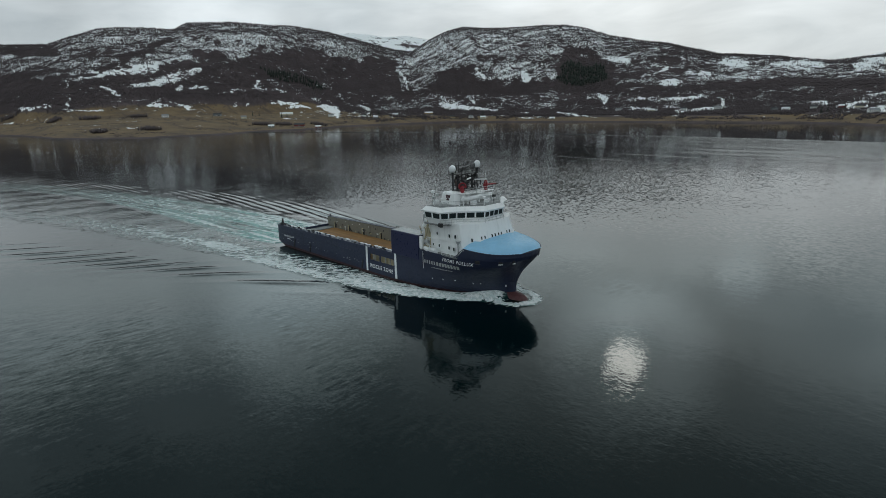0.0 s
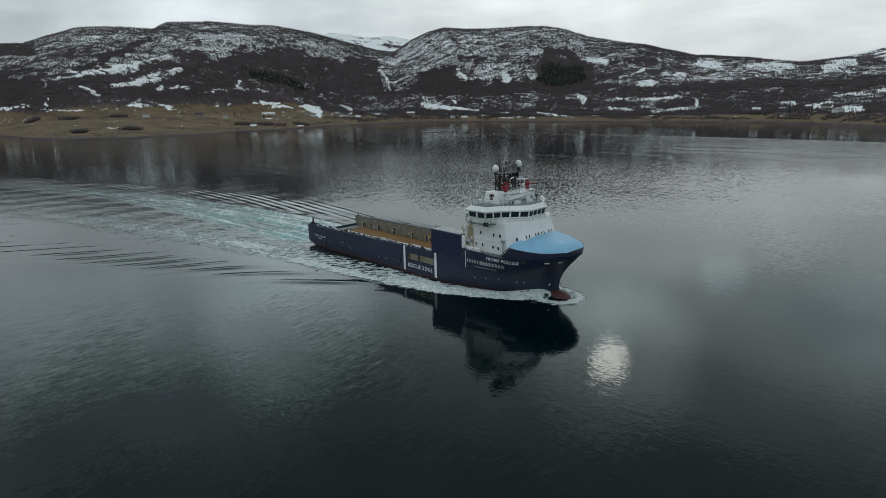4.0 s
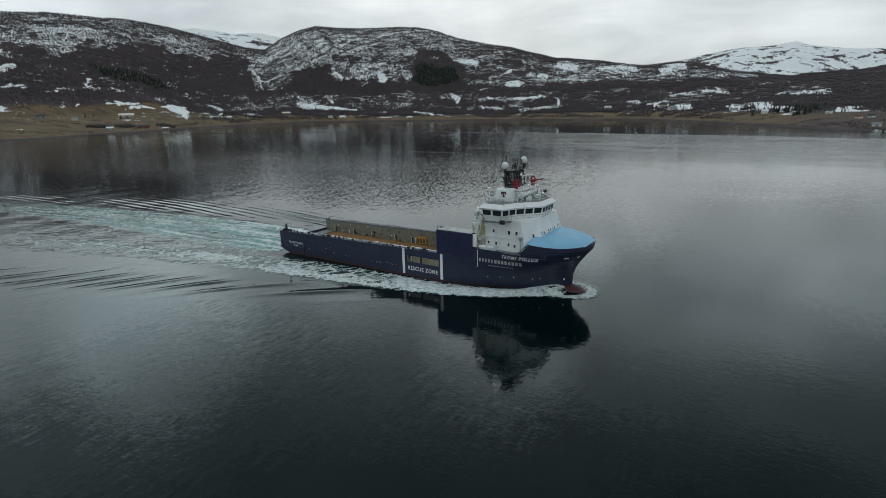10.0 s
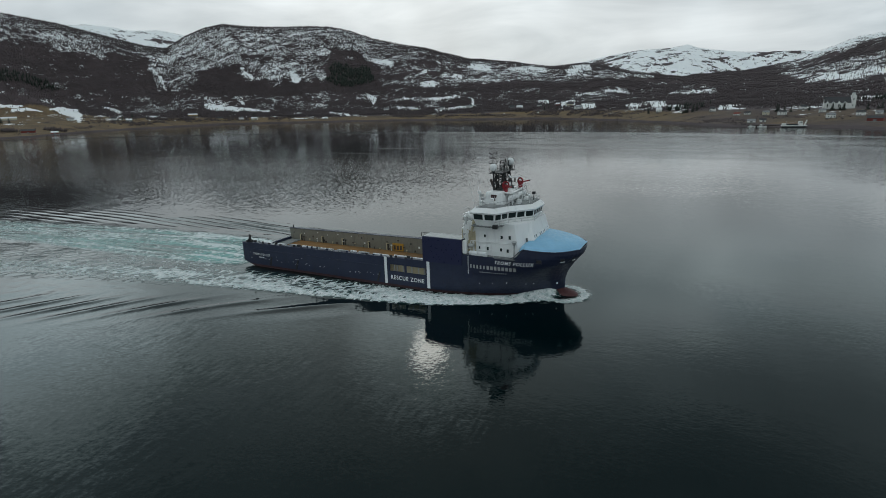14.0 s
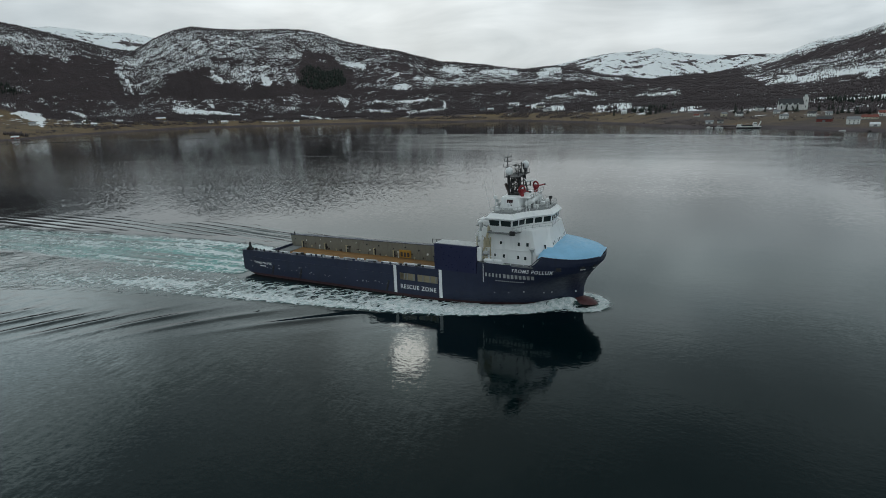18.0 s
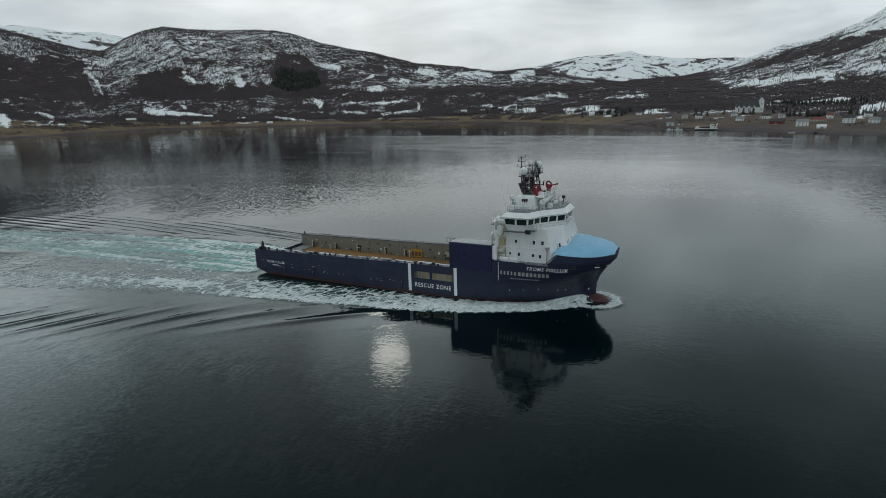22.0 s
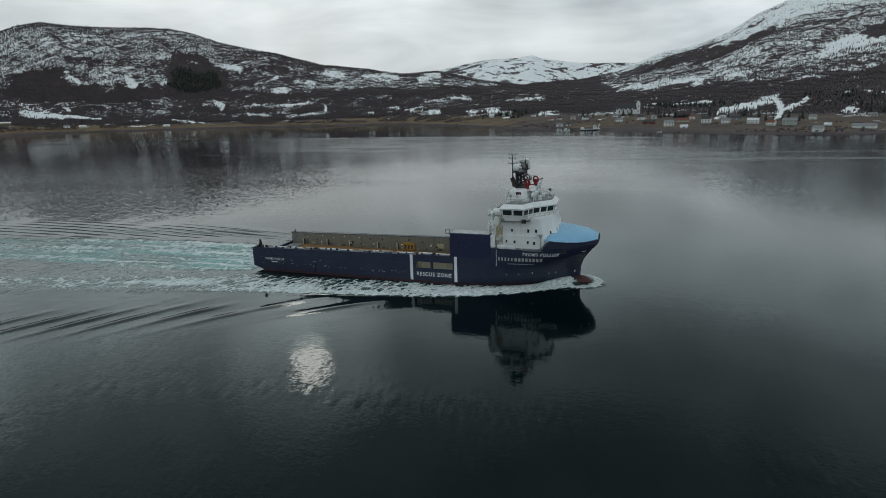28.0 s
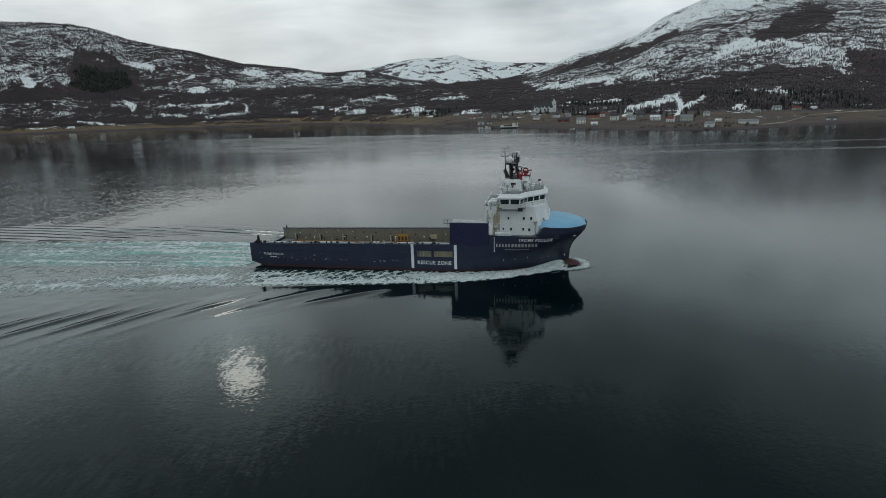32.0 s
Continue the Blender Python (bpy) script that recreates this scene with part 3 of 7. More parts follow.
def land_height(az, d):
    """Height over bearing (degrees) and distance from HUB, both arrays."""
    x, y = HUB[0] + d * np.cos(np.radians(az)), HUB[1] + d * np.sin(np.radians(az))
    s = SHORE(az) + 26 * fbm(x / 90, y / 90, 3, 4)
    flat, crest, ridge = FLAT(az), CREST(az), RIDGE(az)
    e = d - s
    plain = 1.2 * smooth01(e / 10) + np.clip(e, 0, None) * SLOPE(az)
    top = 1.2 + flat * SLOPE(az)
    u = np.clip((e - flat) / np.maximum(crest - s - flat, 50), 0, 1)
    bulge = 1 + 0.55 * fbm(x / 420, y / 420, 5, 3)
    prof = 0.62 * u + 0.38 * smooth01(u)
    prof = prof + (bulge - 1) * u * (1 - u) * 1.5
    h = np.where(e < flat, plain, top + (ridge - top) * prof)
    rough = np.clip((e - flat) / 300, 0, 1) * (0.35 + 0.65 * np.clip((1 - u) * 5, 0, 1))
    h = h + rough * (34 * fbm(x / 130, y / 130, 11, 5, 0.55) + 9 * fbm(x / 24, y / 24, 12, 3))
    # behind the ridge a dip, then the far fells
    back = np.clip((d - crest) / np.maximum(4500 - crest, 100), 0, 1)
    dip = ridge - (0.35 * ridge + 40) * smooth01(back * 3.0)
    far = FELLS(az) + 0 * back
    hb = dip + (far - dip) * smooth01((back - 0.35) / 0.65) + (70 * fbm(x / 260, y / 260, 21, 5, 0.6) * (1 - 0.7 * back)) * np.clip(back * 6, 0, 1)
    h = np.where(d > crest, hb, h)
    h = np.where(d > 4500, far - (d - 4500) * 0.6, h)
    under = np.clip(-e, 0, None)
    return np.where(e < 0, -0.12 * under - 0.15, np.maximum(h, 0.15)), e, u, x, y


# bearing: the height angle above which the birch stands in deep snow, and above which no tree grows
SNOWLINE = knots((44, 4.2), (50.6, 4.1), (53, 3.4), (55, 3.7), (60, 3.4), (70, 3.0), (74, 2.9), (76.6, 2.65), (80.5, 2.95), (82, 3.3), (84, 4.2), (92, 3.5),
                 (99, 3.4), (103, 3.5), (106, 4.0), (110, 4.8), (119.5, 5.5), (121, 6.1), (123.3, 6.1), (124, 3.7), (127, 3.5), (130.9, 3.6), (131.7, 4.0), (133.4, 4.5),
                 (134.8, 4.4), (136, 3.4), (137.8, 2.8), (139.3, 3.2), (139.6, 5.7), (142, 6.1), (145, 6.25), (149, 6.7), (152.8, 6.4))
SNOWLINE_WEST = knots((152.8, 6.4), (155.7, 6.0), (158.9, 5.5), (161.5, 5.3), (163, 5.1), (165, 4.7), (166, 4.4), (168.7, 4.2), (172.3, 4.0), (180, 4.0))
TREELINE = knots((44, 12), (54, 9.2), (59, 8.6), (64, 7.9), (66, 7.2), (68, 6.6), (71.5, 5.7), (75.6, 4.8), (77.7, 4.3), (80.5, 3.1), (82, 3.4), (84, 6), (90, 12))

# open snow, a stroke each: bearing, height angle and half-width in degrees at one end and at the other
SNOW_WEST = (
    (167.4, 3.87, 0.07, 164.7, 4.51, 0.28), (164.7, 4.51, 0.33, 161.3, 4.99, 0.50), (163.0, 3.42, 0.19, 160.3, 4.12, 0.30), (160.3, 4.12, 0.32, 157.7, 4.87, 0.24),
    (159.9, 3.43, 0.19, 157.2, 3.46, 0.09), (165.6, 3.34, 0.12, 164.1, 2.67, 0.09), (162.6, 1.95, 0.10, 161.4, 1.82, 0.12), (159.7, 2.23, 0.11, 159.2, 1.76, 0.10),
    (155.9, 2.93, 0.10, 153.6, 3.18, 0.15), (153.6, 3.18, 0.14, 150.2, 2.94, 0.07), (153.1, 3.92, 0.12, 153.4, 3.20, 0.17), (155.4, 1.84, 0.09, 153.7, 1.88, 0.11),
    (151.8, 2.17, 0.09, 149.6, 2.00, 0.12), (168.2, 3.47, 0.09, 168.1, 1.85, 0.12), (168.3, 1.84, 0.09, 165.7, 1.65, 0.05), (171.4, 1.66, 0.08, 169.0, 2.01, 0.05))
SNOW_NORTH = (
    (147.6, 1.79, 0.12, 145.8, 1.20, 0.40), (149.9, 1.69, 0.14, 148.4, 1.62, 0.10), (152.0, 2.15, 0.07, 150.1, 2.03, 0.09), (135.5, 1.65, 0.18, 133.9, 1.40, 0.24),
    (133.9, 1.40, 0.24, 129.7, 1.03, 0.10), (131.7, 5.00, 0.09, 131.4, 4.09, 0.22), (126.9, 4.19, 0.38, 126.8, 3.57, 0.25), (139.5, 5.15, 0.12, 138.4, 3.00, 0.15),
    (132.1, 2.02, 0.20, 132.0, 1.82, 0.20), (143.5, 1.75, 0.09, 142.7, 1.13, 0.22), (127.6, 0.87, 0.12, 126.8, 0.71, 0.12), (123.8, 0.73, 0.15, 121.9, 0.60, 0.12))
SNOW_HILL = (
    (119.8, 5.39, 0.16, 117.4, 5.30, 0.28), (114.7, 4.17, 0.18, 114.1, 4.36, 0.13), (114.1, 3.40, 0.22, 113.1, 3.11, 0.22), (112.3, 3.92, 0.13, 110.0, 3.84, 0.13),
    (117.1, 2.78, 0.13, 116.0, 2.97, 0.09), (116.1, 1.90, 0.15, 110.6, 2.04, 0.22), (119.7, 2.17, 0.20, 119.4, 1.73, 0.24), (116.9, 1.05, 0.13, 114.8, 0.91, 0.11),
    (112.9, 0.87, 0.18, 110.2, 1.02, 0.15), (109.3, 1.60, 0.18, 109.2, 1.29, 0.13), (109.3, 4.74, 0.28, 107.3, 4.46, 0.28), (105.2, 4.41, 0.22, 102.1, 4.12, 0.28),
    (99.4, 3.85, 0.33, 97.8, 4.19, 0.33))
SNOW_VILLAGE = (
    (102.6, 1.44, 0.11, 101.6, 1.40, 0.14), (100.9, 1.16, 0.15, 99.0, 1.30, 0.22), (98.7, 1.00, 0.18, 97.1, 1.12, 0.23), (99.0, 1.99, 0.11, 96.6, 2.09, 0.11),
    (96.0, 2.25, 0.16, 93.8, 2.10, 0.16), (93.9, 1.04, 0.20, 90.7, 1.22, 0.26), (90.3, 1.05, 0.16, 89.2, 1.14, 0.20), (86.2, 1.18, 0.11, 84.2, 1.18, 0.09),
    (90.0, 2.09, 0.10, 86.3, 2.02, 0.10), (75.8, 1.66, 0.12, 70.1, 1.73, 0.13), (80.1, 2.78, 0.18, 76.6, 2.81, 0.18), (78.5, 2.78, 0.20, 73.3, 3.15, 0.20))
SNOW_EAST = (
    (62.9, 4.91, 0.28, 60.9, 5.62, 0.62), (60.8, 5.51, 0.40, 58.1, 5.59, 0.19), (58.1, 5.59, 0.24, 55.2, 4.82, 0.24), (68.8, 1.17, 0.30, 66.5, 1.63, 0.34),
    (66.4, 1.54, 0.38, 65.0, 2.15, 0.36), (65.0, 2.15, 0.32, 63.9, 1.07, 0.24), (63.6, 1.32, 0.27, 62.6, 1.83, 0.27), (74.1, 3.04, 0.27, 71.9, 3.17, 0.24),
    (70.1, 3.24, 0.18, 67.9, 3.49, 0.18), (60.2, 2.30, 0.13, 58.0, 2.30, 0.13), (57.2, 2.24, 0.19, 55.7, 1.98, 0.19), (59.5, 1.19, 0.22, 58.6, 1.20, 0.19))
# closed dark wood among the snowy slopes, strokes in the same way
DARK_WOOD = (
    (163.6, 5.07, 0.28, 165.8, 4.80, 0.24), (160.1, 7.26, 0.19, 163.6, 5.60, 0.24), (158.3, 6.29, 0.26, 155.8, 5.97, 0.22), (172.6, 5.9, 0.32, 168.4, 5.95, 0.25),
    (135.3, 4.22, 0.40, 132.1, 5.16, 0.38), (131.7, 5.86, 0.16, 129.1, 5.77, 0.26), (131.0, 3.18, 0.45, 136.2, 3.36, 0.35), (126.8, 2.85, 0.43, 131.0, 2.94, 0.31))
DARK_WOOD_EAST = (
    (60.5, 6.05, 0.24, 58.3, 6.62, 0.80), (58.4, 6.75, 0.95, 56.8, 6.76, 1.05), (56.8, 6.76, 1.05, 55.4, 6.88, 0.60), (66.8, 6.98, 0.28, 69.7, 5.71, 0.22),
    (69.9, 5.63, 0.28, 73.2, 4.19, 0.24), (63.9, 2.46, 0.55, 62.0, 2.36, 0.45), (52.7, 4.20, 0.48, 50.4, 3.27, 0.97),
    (86.2, 3.10, 0.05, 79.4, 4.30, 0.09), (82.5, 3.05, 0.10, 77.6, 3.95, 0.20), (77.6, 3.85, 0.26, 73.8, 4.91, 0.33), (73.7, 4.91, 0.37, 71.1, 5.61, 0.26))
FIELD_TOP = knots((44, 0.8), (60, 0.85), (70, 0.66), (87, 0.62), (103, 0.50), (120, 0.45), (134, 0.55), (144, 0.75), (148, 1.12), (172, 1.2), (180, 0.8))


def strokes(az, el, x, y, lists, ragged, seed):
    """How deep a place lies in any of the strokes: 1 inside, 0 outside, with a ragged rim."""
    a = az + ragged * (0.9 * fbm(x / 55, y / 55, seed, 4) + 0.5 * fbm(x / 14, y / 14, seed + 1, 3))
    b = el + ragged * (0.5 * fbm(x / 50, y / 50, seed + 2, 4) + 0.35 * fbm(x / 13, y / 13, seed + 3, 3))
    out = np.zeros_like(az)
    for a0, b0, r0, a1, b1, r1 in lists:
        near = (a > min(a0, a1) - 1.5) & (a < max(a0, a1) + 1.5)
        p, q = a[near] - a0, b[near] - b0
        t = np.clip((p * (a1 - a0) + q * (b1 - b0)) / ((a1 - a0) ** 2 + (b1 - b0) ** 2), 0, 1)
        far = np.hypot(p - t * (a1 - a0), q - t * (b1 - b0)) / (r0 + t * (r1 - r0))
        out[near] = np.maximum(out[near], 1 - smooth01((far - 0.5) / 0.8))
    return out


def cover(az, d, h, x, y):
    """Open snow, closed dark wood, deep snow under birch, and the treeless heights: 0 to 1 each."""
    el = np.degrees(np.arctan2(h, d))
    open_snow = strokes(az, el, x, y, SNOW_WEST + SNOW_NORTH + SNOW_HILL + SNOW_VILLAGE + SNOW_EAST, 0.75 + 0.55 * smooth01((el - 1.6) / 0.6), 101)
    dark = strokes(az, el, x, y, DARK_WOOD + DARK_WOOD_EAST, 1.3, 111)
    line = np.where(az < 152.8, SNOWLINE(az), SNOWLINE_WEST(az))
    wavy = 1.5 * fbm(x / 70, y / 70, 121, 4) + 0.9 * fbm(x / 15, y / 15, 122, 3)
    deep = smooth01((el - line + wavy) / 0.6 + 0.5)
    bald = smooth01((el - TREELINE(az) + 0.7 * wavy) / 0.25 + 0.5)
    return open_snow, dark * (1 - open_snow), deep, bald


def build_land():
    az = np.concatenate([np.arange(44, 176, 0.12), np.arange(176, 404.1, 3.0)])
    t = np.linspace(0, 1, 270)
    azg, tg = np.meshgrid(az % 360, t, indexing="ij")
    s, c = SHORE(azg), CREST(azg)
    d = np.where(tg <= 0.7, s - 60 + (c - s + 60) * (tg / 0.7) ** 1.15, c + (4620 - c) * np.clip((tg - 0.7) / 0.3, 0, 1) ** 1.2)
    h, e, _, x, y = land_height(azg, d)
    na, nt = azg.shape
    verts = np.stack([x, y, h], -1).reshape(-1, 3)
    idx = np.arange(na * nt).reshape(na, nt)
    q = np.stack([idx[:-1, :-1], idx[:-1, 1:], idx[1:, 1:], idx[1:, :-1]], -1).reshape(-1, 4)
    ob = link_mesh("ground", verts.tolist(), q.tolist(), GROUND, None, "brown winter hillsides with patchy snow above yellow fields", True)
    tagged(ob, "", "ground", "", "structure")
    me = ob.data
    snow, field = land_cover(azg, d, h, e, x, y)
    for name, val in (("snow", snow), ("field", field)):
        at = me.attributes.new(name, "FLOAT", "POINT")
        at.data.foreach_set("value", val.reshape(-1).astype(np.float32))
    return ob


def land_cover(az, d, h, e, x, y):
    """How much snow lies, and where the yellow fields are."""
    flat, top = FLAT(az), FIELD_TOP(az)
    el = np.degrees(np.arctan2(h, d))
    open_snow, dark, deep, bald = cover(az, d, h, x, y)
    hill = smooth01((120 - az) / 2) * smooth01((az - 90) / 3)
    snow = 0.02 + (0.58 - 0.10 * hill) * deep
    # terraces of thin snow on the low hill, and under the woods along its foot
    snow = snow + 0.40 * hill * (1 - deep) * smooth01((el - 2.9) / 0.5)
    snow = snow + 0.29 * smooth01((143 - az) / 3) * smooth01((e / flat - 1.0) / 0.3) * (1 - smooth01((el - 2.3) / 0.6)) * (1 - 0.6 * smooth01((90 - az) / 4))
    snow = snow - (0.55 + 0.2 * (az < 84) - 0.17 * smooth01((az - 120) / 2) * smooth01((142 - az) / 2)) * dark * (1 - 0.3 * bald)
    snow = snow + bald * (0.30 - 2.4 * np.clip(fbm(x / 45, y / 16, 43, 5, 0.65) - 0.03, 0, 1))
    # the far fells: white with bands of dark rock
    far = smooth01((d - CREST(az) - 150) / 500)
    snow = snow * (1 - far) + far * (0.95 - 3.0 * np.clip(fbm((x + y) / 300, (x - y) / 70, 38, 5, 0.6), 0, 1) - 3.2 * np.clip(fbm(x / 60, y / 40, 44, 4, 0.6) - 0.01, 0, 1))
    snow = snow + (0.58 + 0.42 * (1 - smooth01((el - 1.3) / 0.5)) + 0.3 * (az > 144) * (el < 2.3)) * open_snow
    rim = np.exp(-((e / flat - top - 0.12) / 0.42) ** 2)
    snow = snow + 1.6 * rim * np.clip(fbm(x / 40, y / 22, 33, 4) + 0.02, 0, 1) * (1 - 0.5 * smooth01((az - 146) / 4))
    snow = np.where(e < flat * 0.35, snow - 0.4, snow)
    field = smooth01((top * 1.05 - e / np.maximum(flat, 1)) / 0.25 + 0.5) + 0.45 * fbm(x / 50, y / 50, 31, 3)
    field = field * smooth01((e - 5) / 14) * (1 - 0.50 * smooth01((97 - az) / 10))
    return snow, field


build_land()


def build_water():
    """One sheet to the horizon, finer near the vessel's way."""
    r = np.concatenate([[0.0], np.geomspace(30, 4900, 46)])
    a = np.linspace(0, 2 * np.pi, 97)[:-1]
    verts = [(HUB[0], HUB[1], 0.0)]
    for rr in r[1:]:
        verts += [(HUB[0] + rr * math.cos(t), HUB[1] + rr * math.sin(t), 0.0) for t in a]
    n = len(a)
    faces = [(0, 1 + i, 1 + (i + 1) % n) for i in range(n)]
    for k in range(len(r) - 2):
        o = 1 + k * n
        faces += [(o + i, o + n + i, o + n + (i + 1) % n, o + (i + 1) % n) for i in range(n)]
    ob = link_mesh("water", verts, faces, WATER, None, "calm dark fjord water with fine ripples", True)
    return tagged(ob, "", "water", "", "structure")


build_water()

# ---- the vessel: x ahead, y to port, z up from the waterline ----
STERN = -42.3


def stem_x(z):
    return 40.0 + 0.2 * max(0.0, min(z, 4.0)) / 4 + 3.65 * max(0.0, (min(z, 9.9) - 4.0) / 5.7) ** 1.45


def half_beam(x, z):
    k = max(0.0, min(1.0, z / 8.0)) ** 1.1
    x0, xe = 6 + 16 * k ** 0.7, stem_x(z)
    full = 10.0 - 0.35 * max(0.0, (-36 - x) / 6.3) ** 2
    if x <= x0:
        return full
    u = min(1.0, (x - x0) / (xe - x0))
    return 10.0 * (1 - u ** (1.9 + 1.7 * k)) ** (0.95 - 0.49 * k)


def port_beam(x):
    """The port side stands a little nearer amidships along the cargo deck."""
    return 1.0 - 0.11 * max(0.0, min(1.0, (20 - x) / 10))


def sheer(x):
    """Height of the hull's upper edge."""
    if x < 21.0:
        return 6.30 + 0.8 * (x + 42) / 54 if x < 12 else 7.1
    k = max(0.0, min(1.0, (x - 31.4) / 2.6))
    return 9.55 + 2.05 * k * k * (3 - 2 * k) - 0.55 * max(0.0, min(1.0, (x - 34) / 6)) ** 0.7


def counter(x):
    """Height of the hull's underside where it rises towards the stern."""
    return -2.5 + 3.9 * max(0.0, min(1.0, (-31.0 - x) / 11.3)) ** 0.8


vessel = tagged(new("supply_vessel"), "navy blue offshore supply vessel with white superstructure under way", "ship")


def rods(segs, material, parent, r=0.035, label=""):
    """Each post and each bar of a railing as a part of its own."""
    for a, b in segs:
        bm = bmesh.new()
        a, b = Vector(a), Vector(b)
        tube(bm, a, b, r, n=6)
        part("rail_post" if abs(b.z - a.z) > 0.6 * (b - a).length else "rail_bar", bm, material, parent, label)


def build_hull():
    fixed = [STERN, -40, -36, -30, -22, -14, -6, 0, 3.2, 6.9, 7.5, 12.2, 16, 20.98, 21.02, 24]
    ahead = [0.05, 0.1, 0.15, 0.2, 0.25, 0.3, 0.35, 0.375, 0.4, 0.425, 0.45, 0.475, 0.5, 0.55, 0.6, 0.65, 0.7, 0.74, 0.78, 0.82, 0.86, 0.9, 0.93, 0.96, 0.98, 0.992, 1.0]
    flat_levels = [0.8, 1.2, 1.6, 2.2, 2.8, 3.4, 3.9, 5.4]

    def ring(x_fix, frac, level, top):
        z = level
        if frac is None:
            zz = z if z is not None else 5.4 + (sheer(x_fix) - 5.4) * top
            return Vector((x_fix, half_beam(x_fix, zz), zz))
        zz = z if z is not None else 5.4 + (sheer(24 + frac * 19.4) - 5.4) * top
        x = 24 + (stem_x(zz) - 24) * frac
        return Vector((x, half_beam(x, zz) if frac < 1 else 0.0, zz))

    def shell(levels, first=0, last=99):
        bm = bmesh.new()
        rows = []
        for fx, fr in [(x, None) for x in fixed] + [(0, q) for q in ahead]:
            rows.append([ring(fx, fr, lv, tp) for lv, tp in levels])
        for side in (-1, 1):
            grid = [[bm.verts.new((p.x, p.y * side * (1 if side < 0 else port_beam(p.x)), max(p.z, counter(p.x)))) for p in r] for r in rows]
            for i in range(len(grid) - 1):
                for j in range(len(levels) - 1):
                    if not first <= i < last:
                        continue
                    if levels[j][0] == 3.9 and i < len(fixed) - 1 and fixed[i] in (3.2, 7.5) and side < 0:
                        continue
                    f = (grid[i][j], grid[i + 1][j], grid[i + 1][j + 1], grid[i][j + 1])
                    bm.faces.new(f)
            if side < 0:
                aft = grid[0]
            elif first == 0:
                for j in range(min(5, len(levels) - 1)):
                    bm.faces.new((aft[j], aft[j + 1], grid[0][j + 1], grid[0][j]))
        bmesh.ops.remove_doubles(bm, verts=bm.verts, dist=0.001)
        bmesh.ops.delete(bm, geom=[v for v in bm.verts if not v.link_faces], context="VERTS")
        bmesh.ops.dissolve_degenerate(bm, edges=bm.edges, dist=0.0005)
        return bm

    upper = shell([(z, 0) for z in flat_levels] + [(None, q / 8) for q in range(1, 9)])
    part("hull", upper, NAVY, vessel, "navy blue welded steel hull", False)
    fore = len(fixed) + 8
    part("boot_top", shell([(-2.5, 0), (-0.6, 0), (0.8, 0)], 0, fore), RED_BOOT, vessel, "dark red underwater paint band")
    part("bow_boot_top", shell([(-2.5, 0), (-0.6, 0), (0.8, 0)], fore), RED_BOW, vessel, "dull red paint round the stem")
    bm = bmesh.new()
    rows = [[bm.verts.new((x, y, counter(x) + 0.02)) for y in (-half_beam(x, 1) + 0.02, 8.85)] for x in (-42.28, -40.5, -38.5, -36.5, -34.0, -31.5)]
    for a, b in zip(rows, rows[1:]):
        bm.faces.new((a[0], b[0], b[1], a[1]))
    part("stern_counter", bm, BLACK, vessel)
    # bulb under the stem, just awash
    bm = bmesh.new()
    bmesh.ops.create_uvsphere(bm, u_segments=20, v_segments=12, radius=1.0, matrix=Matrix.Translation((38.7, 0, -0.05)) @ Matrix.Diagonal((4.4, 2.3, 1.75, 1)))
    part("bulbous_bow", bm, RED_BOW, vessel, "dull red bulb awash at the stem", True)
    bm = bmesh.new()
    # rubbing strake along the stern half and fender bars
    for side in (-1, 1):
        y = -10.0 if side < 0 else 8.9
        box(bm, -38.5, 1.2, y - 0.12, y + 0.12, 4.55, 4.85, 0.05)
    part("rubbing_strake", bm, NAVY, vessel)
    # faint slanting fender marks low on the side
    for x in (-33.0, -24.5, -0.5):
        bm = bmesh.new()
        prism(bm, [(x, -10.13, 0.9), (x + 0.35, -10.13, 0.9), (x + 1.1, -10.13, 3.3), (x + 0.75, -10.13, 3.3)],
              [(x, -9.98, 0.9), (x + 0.35, -9.98, 0.9), (x + 1.1, -9.98, 3.3), (x + 0.75, -9.98, 3.3)])
        part("fender_bar", bm, BLACK, vessel)


build_hull()


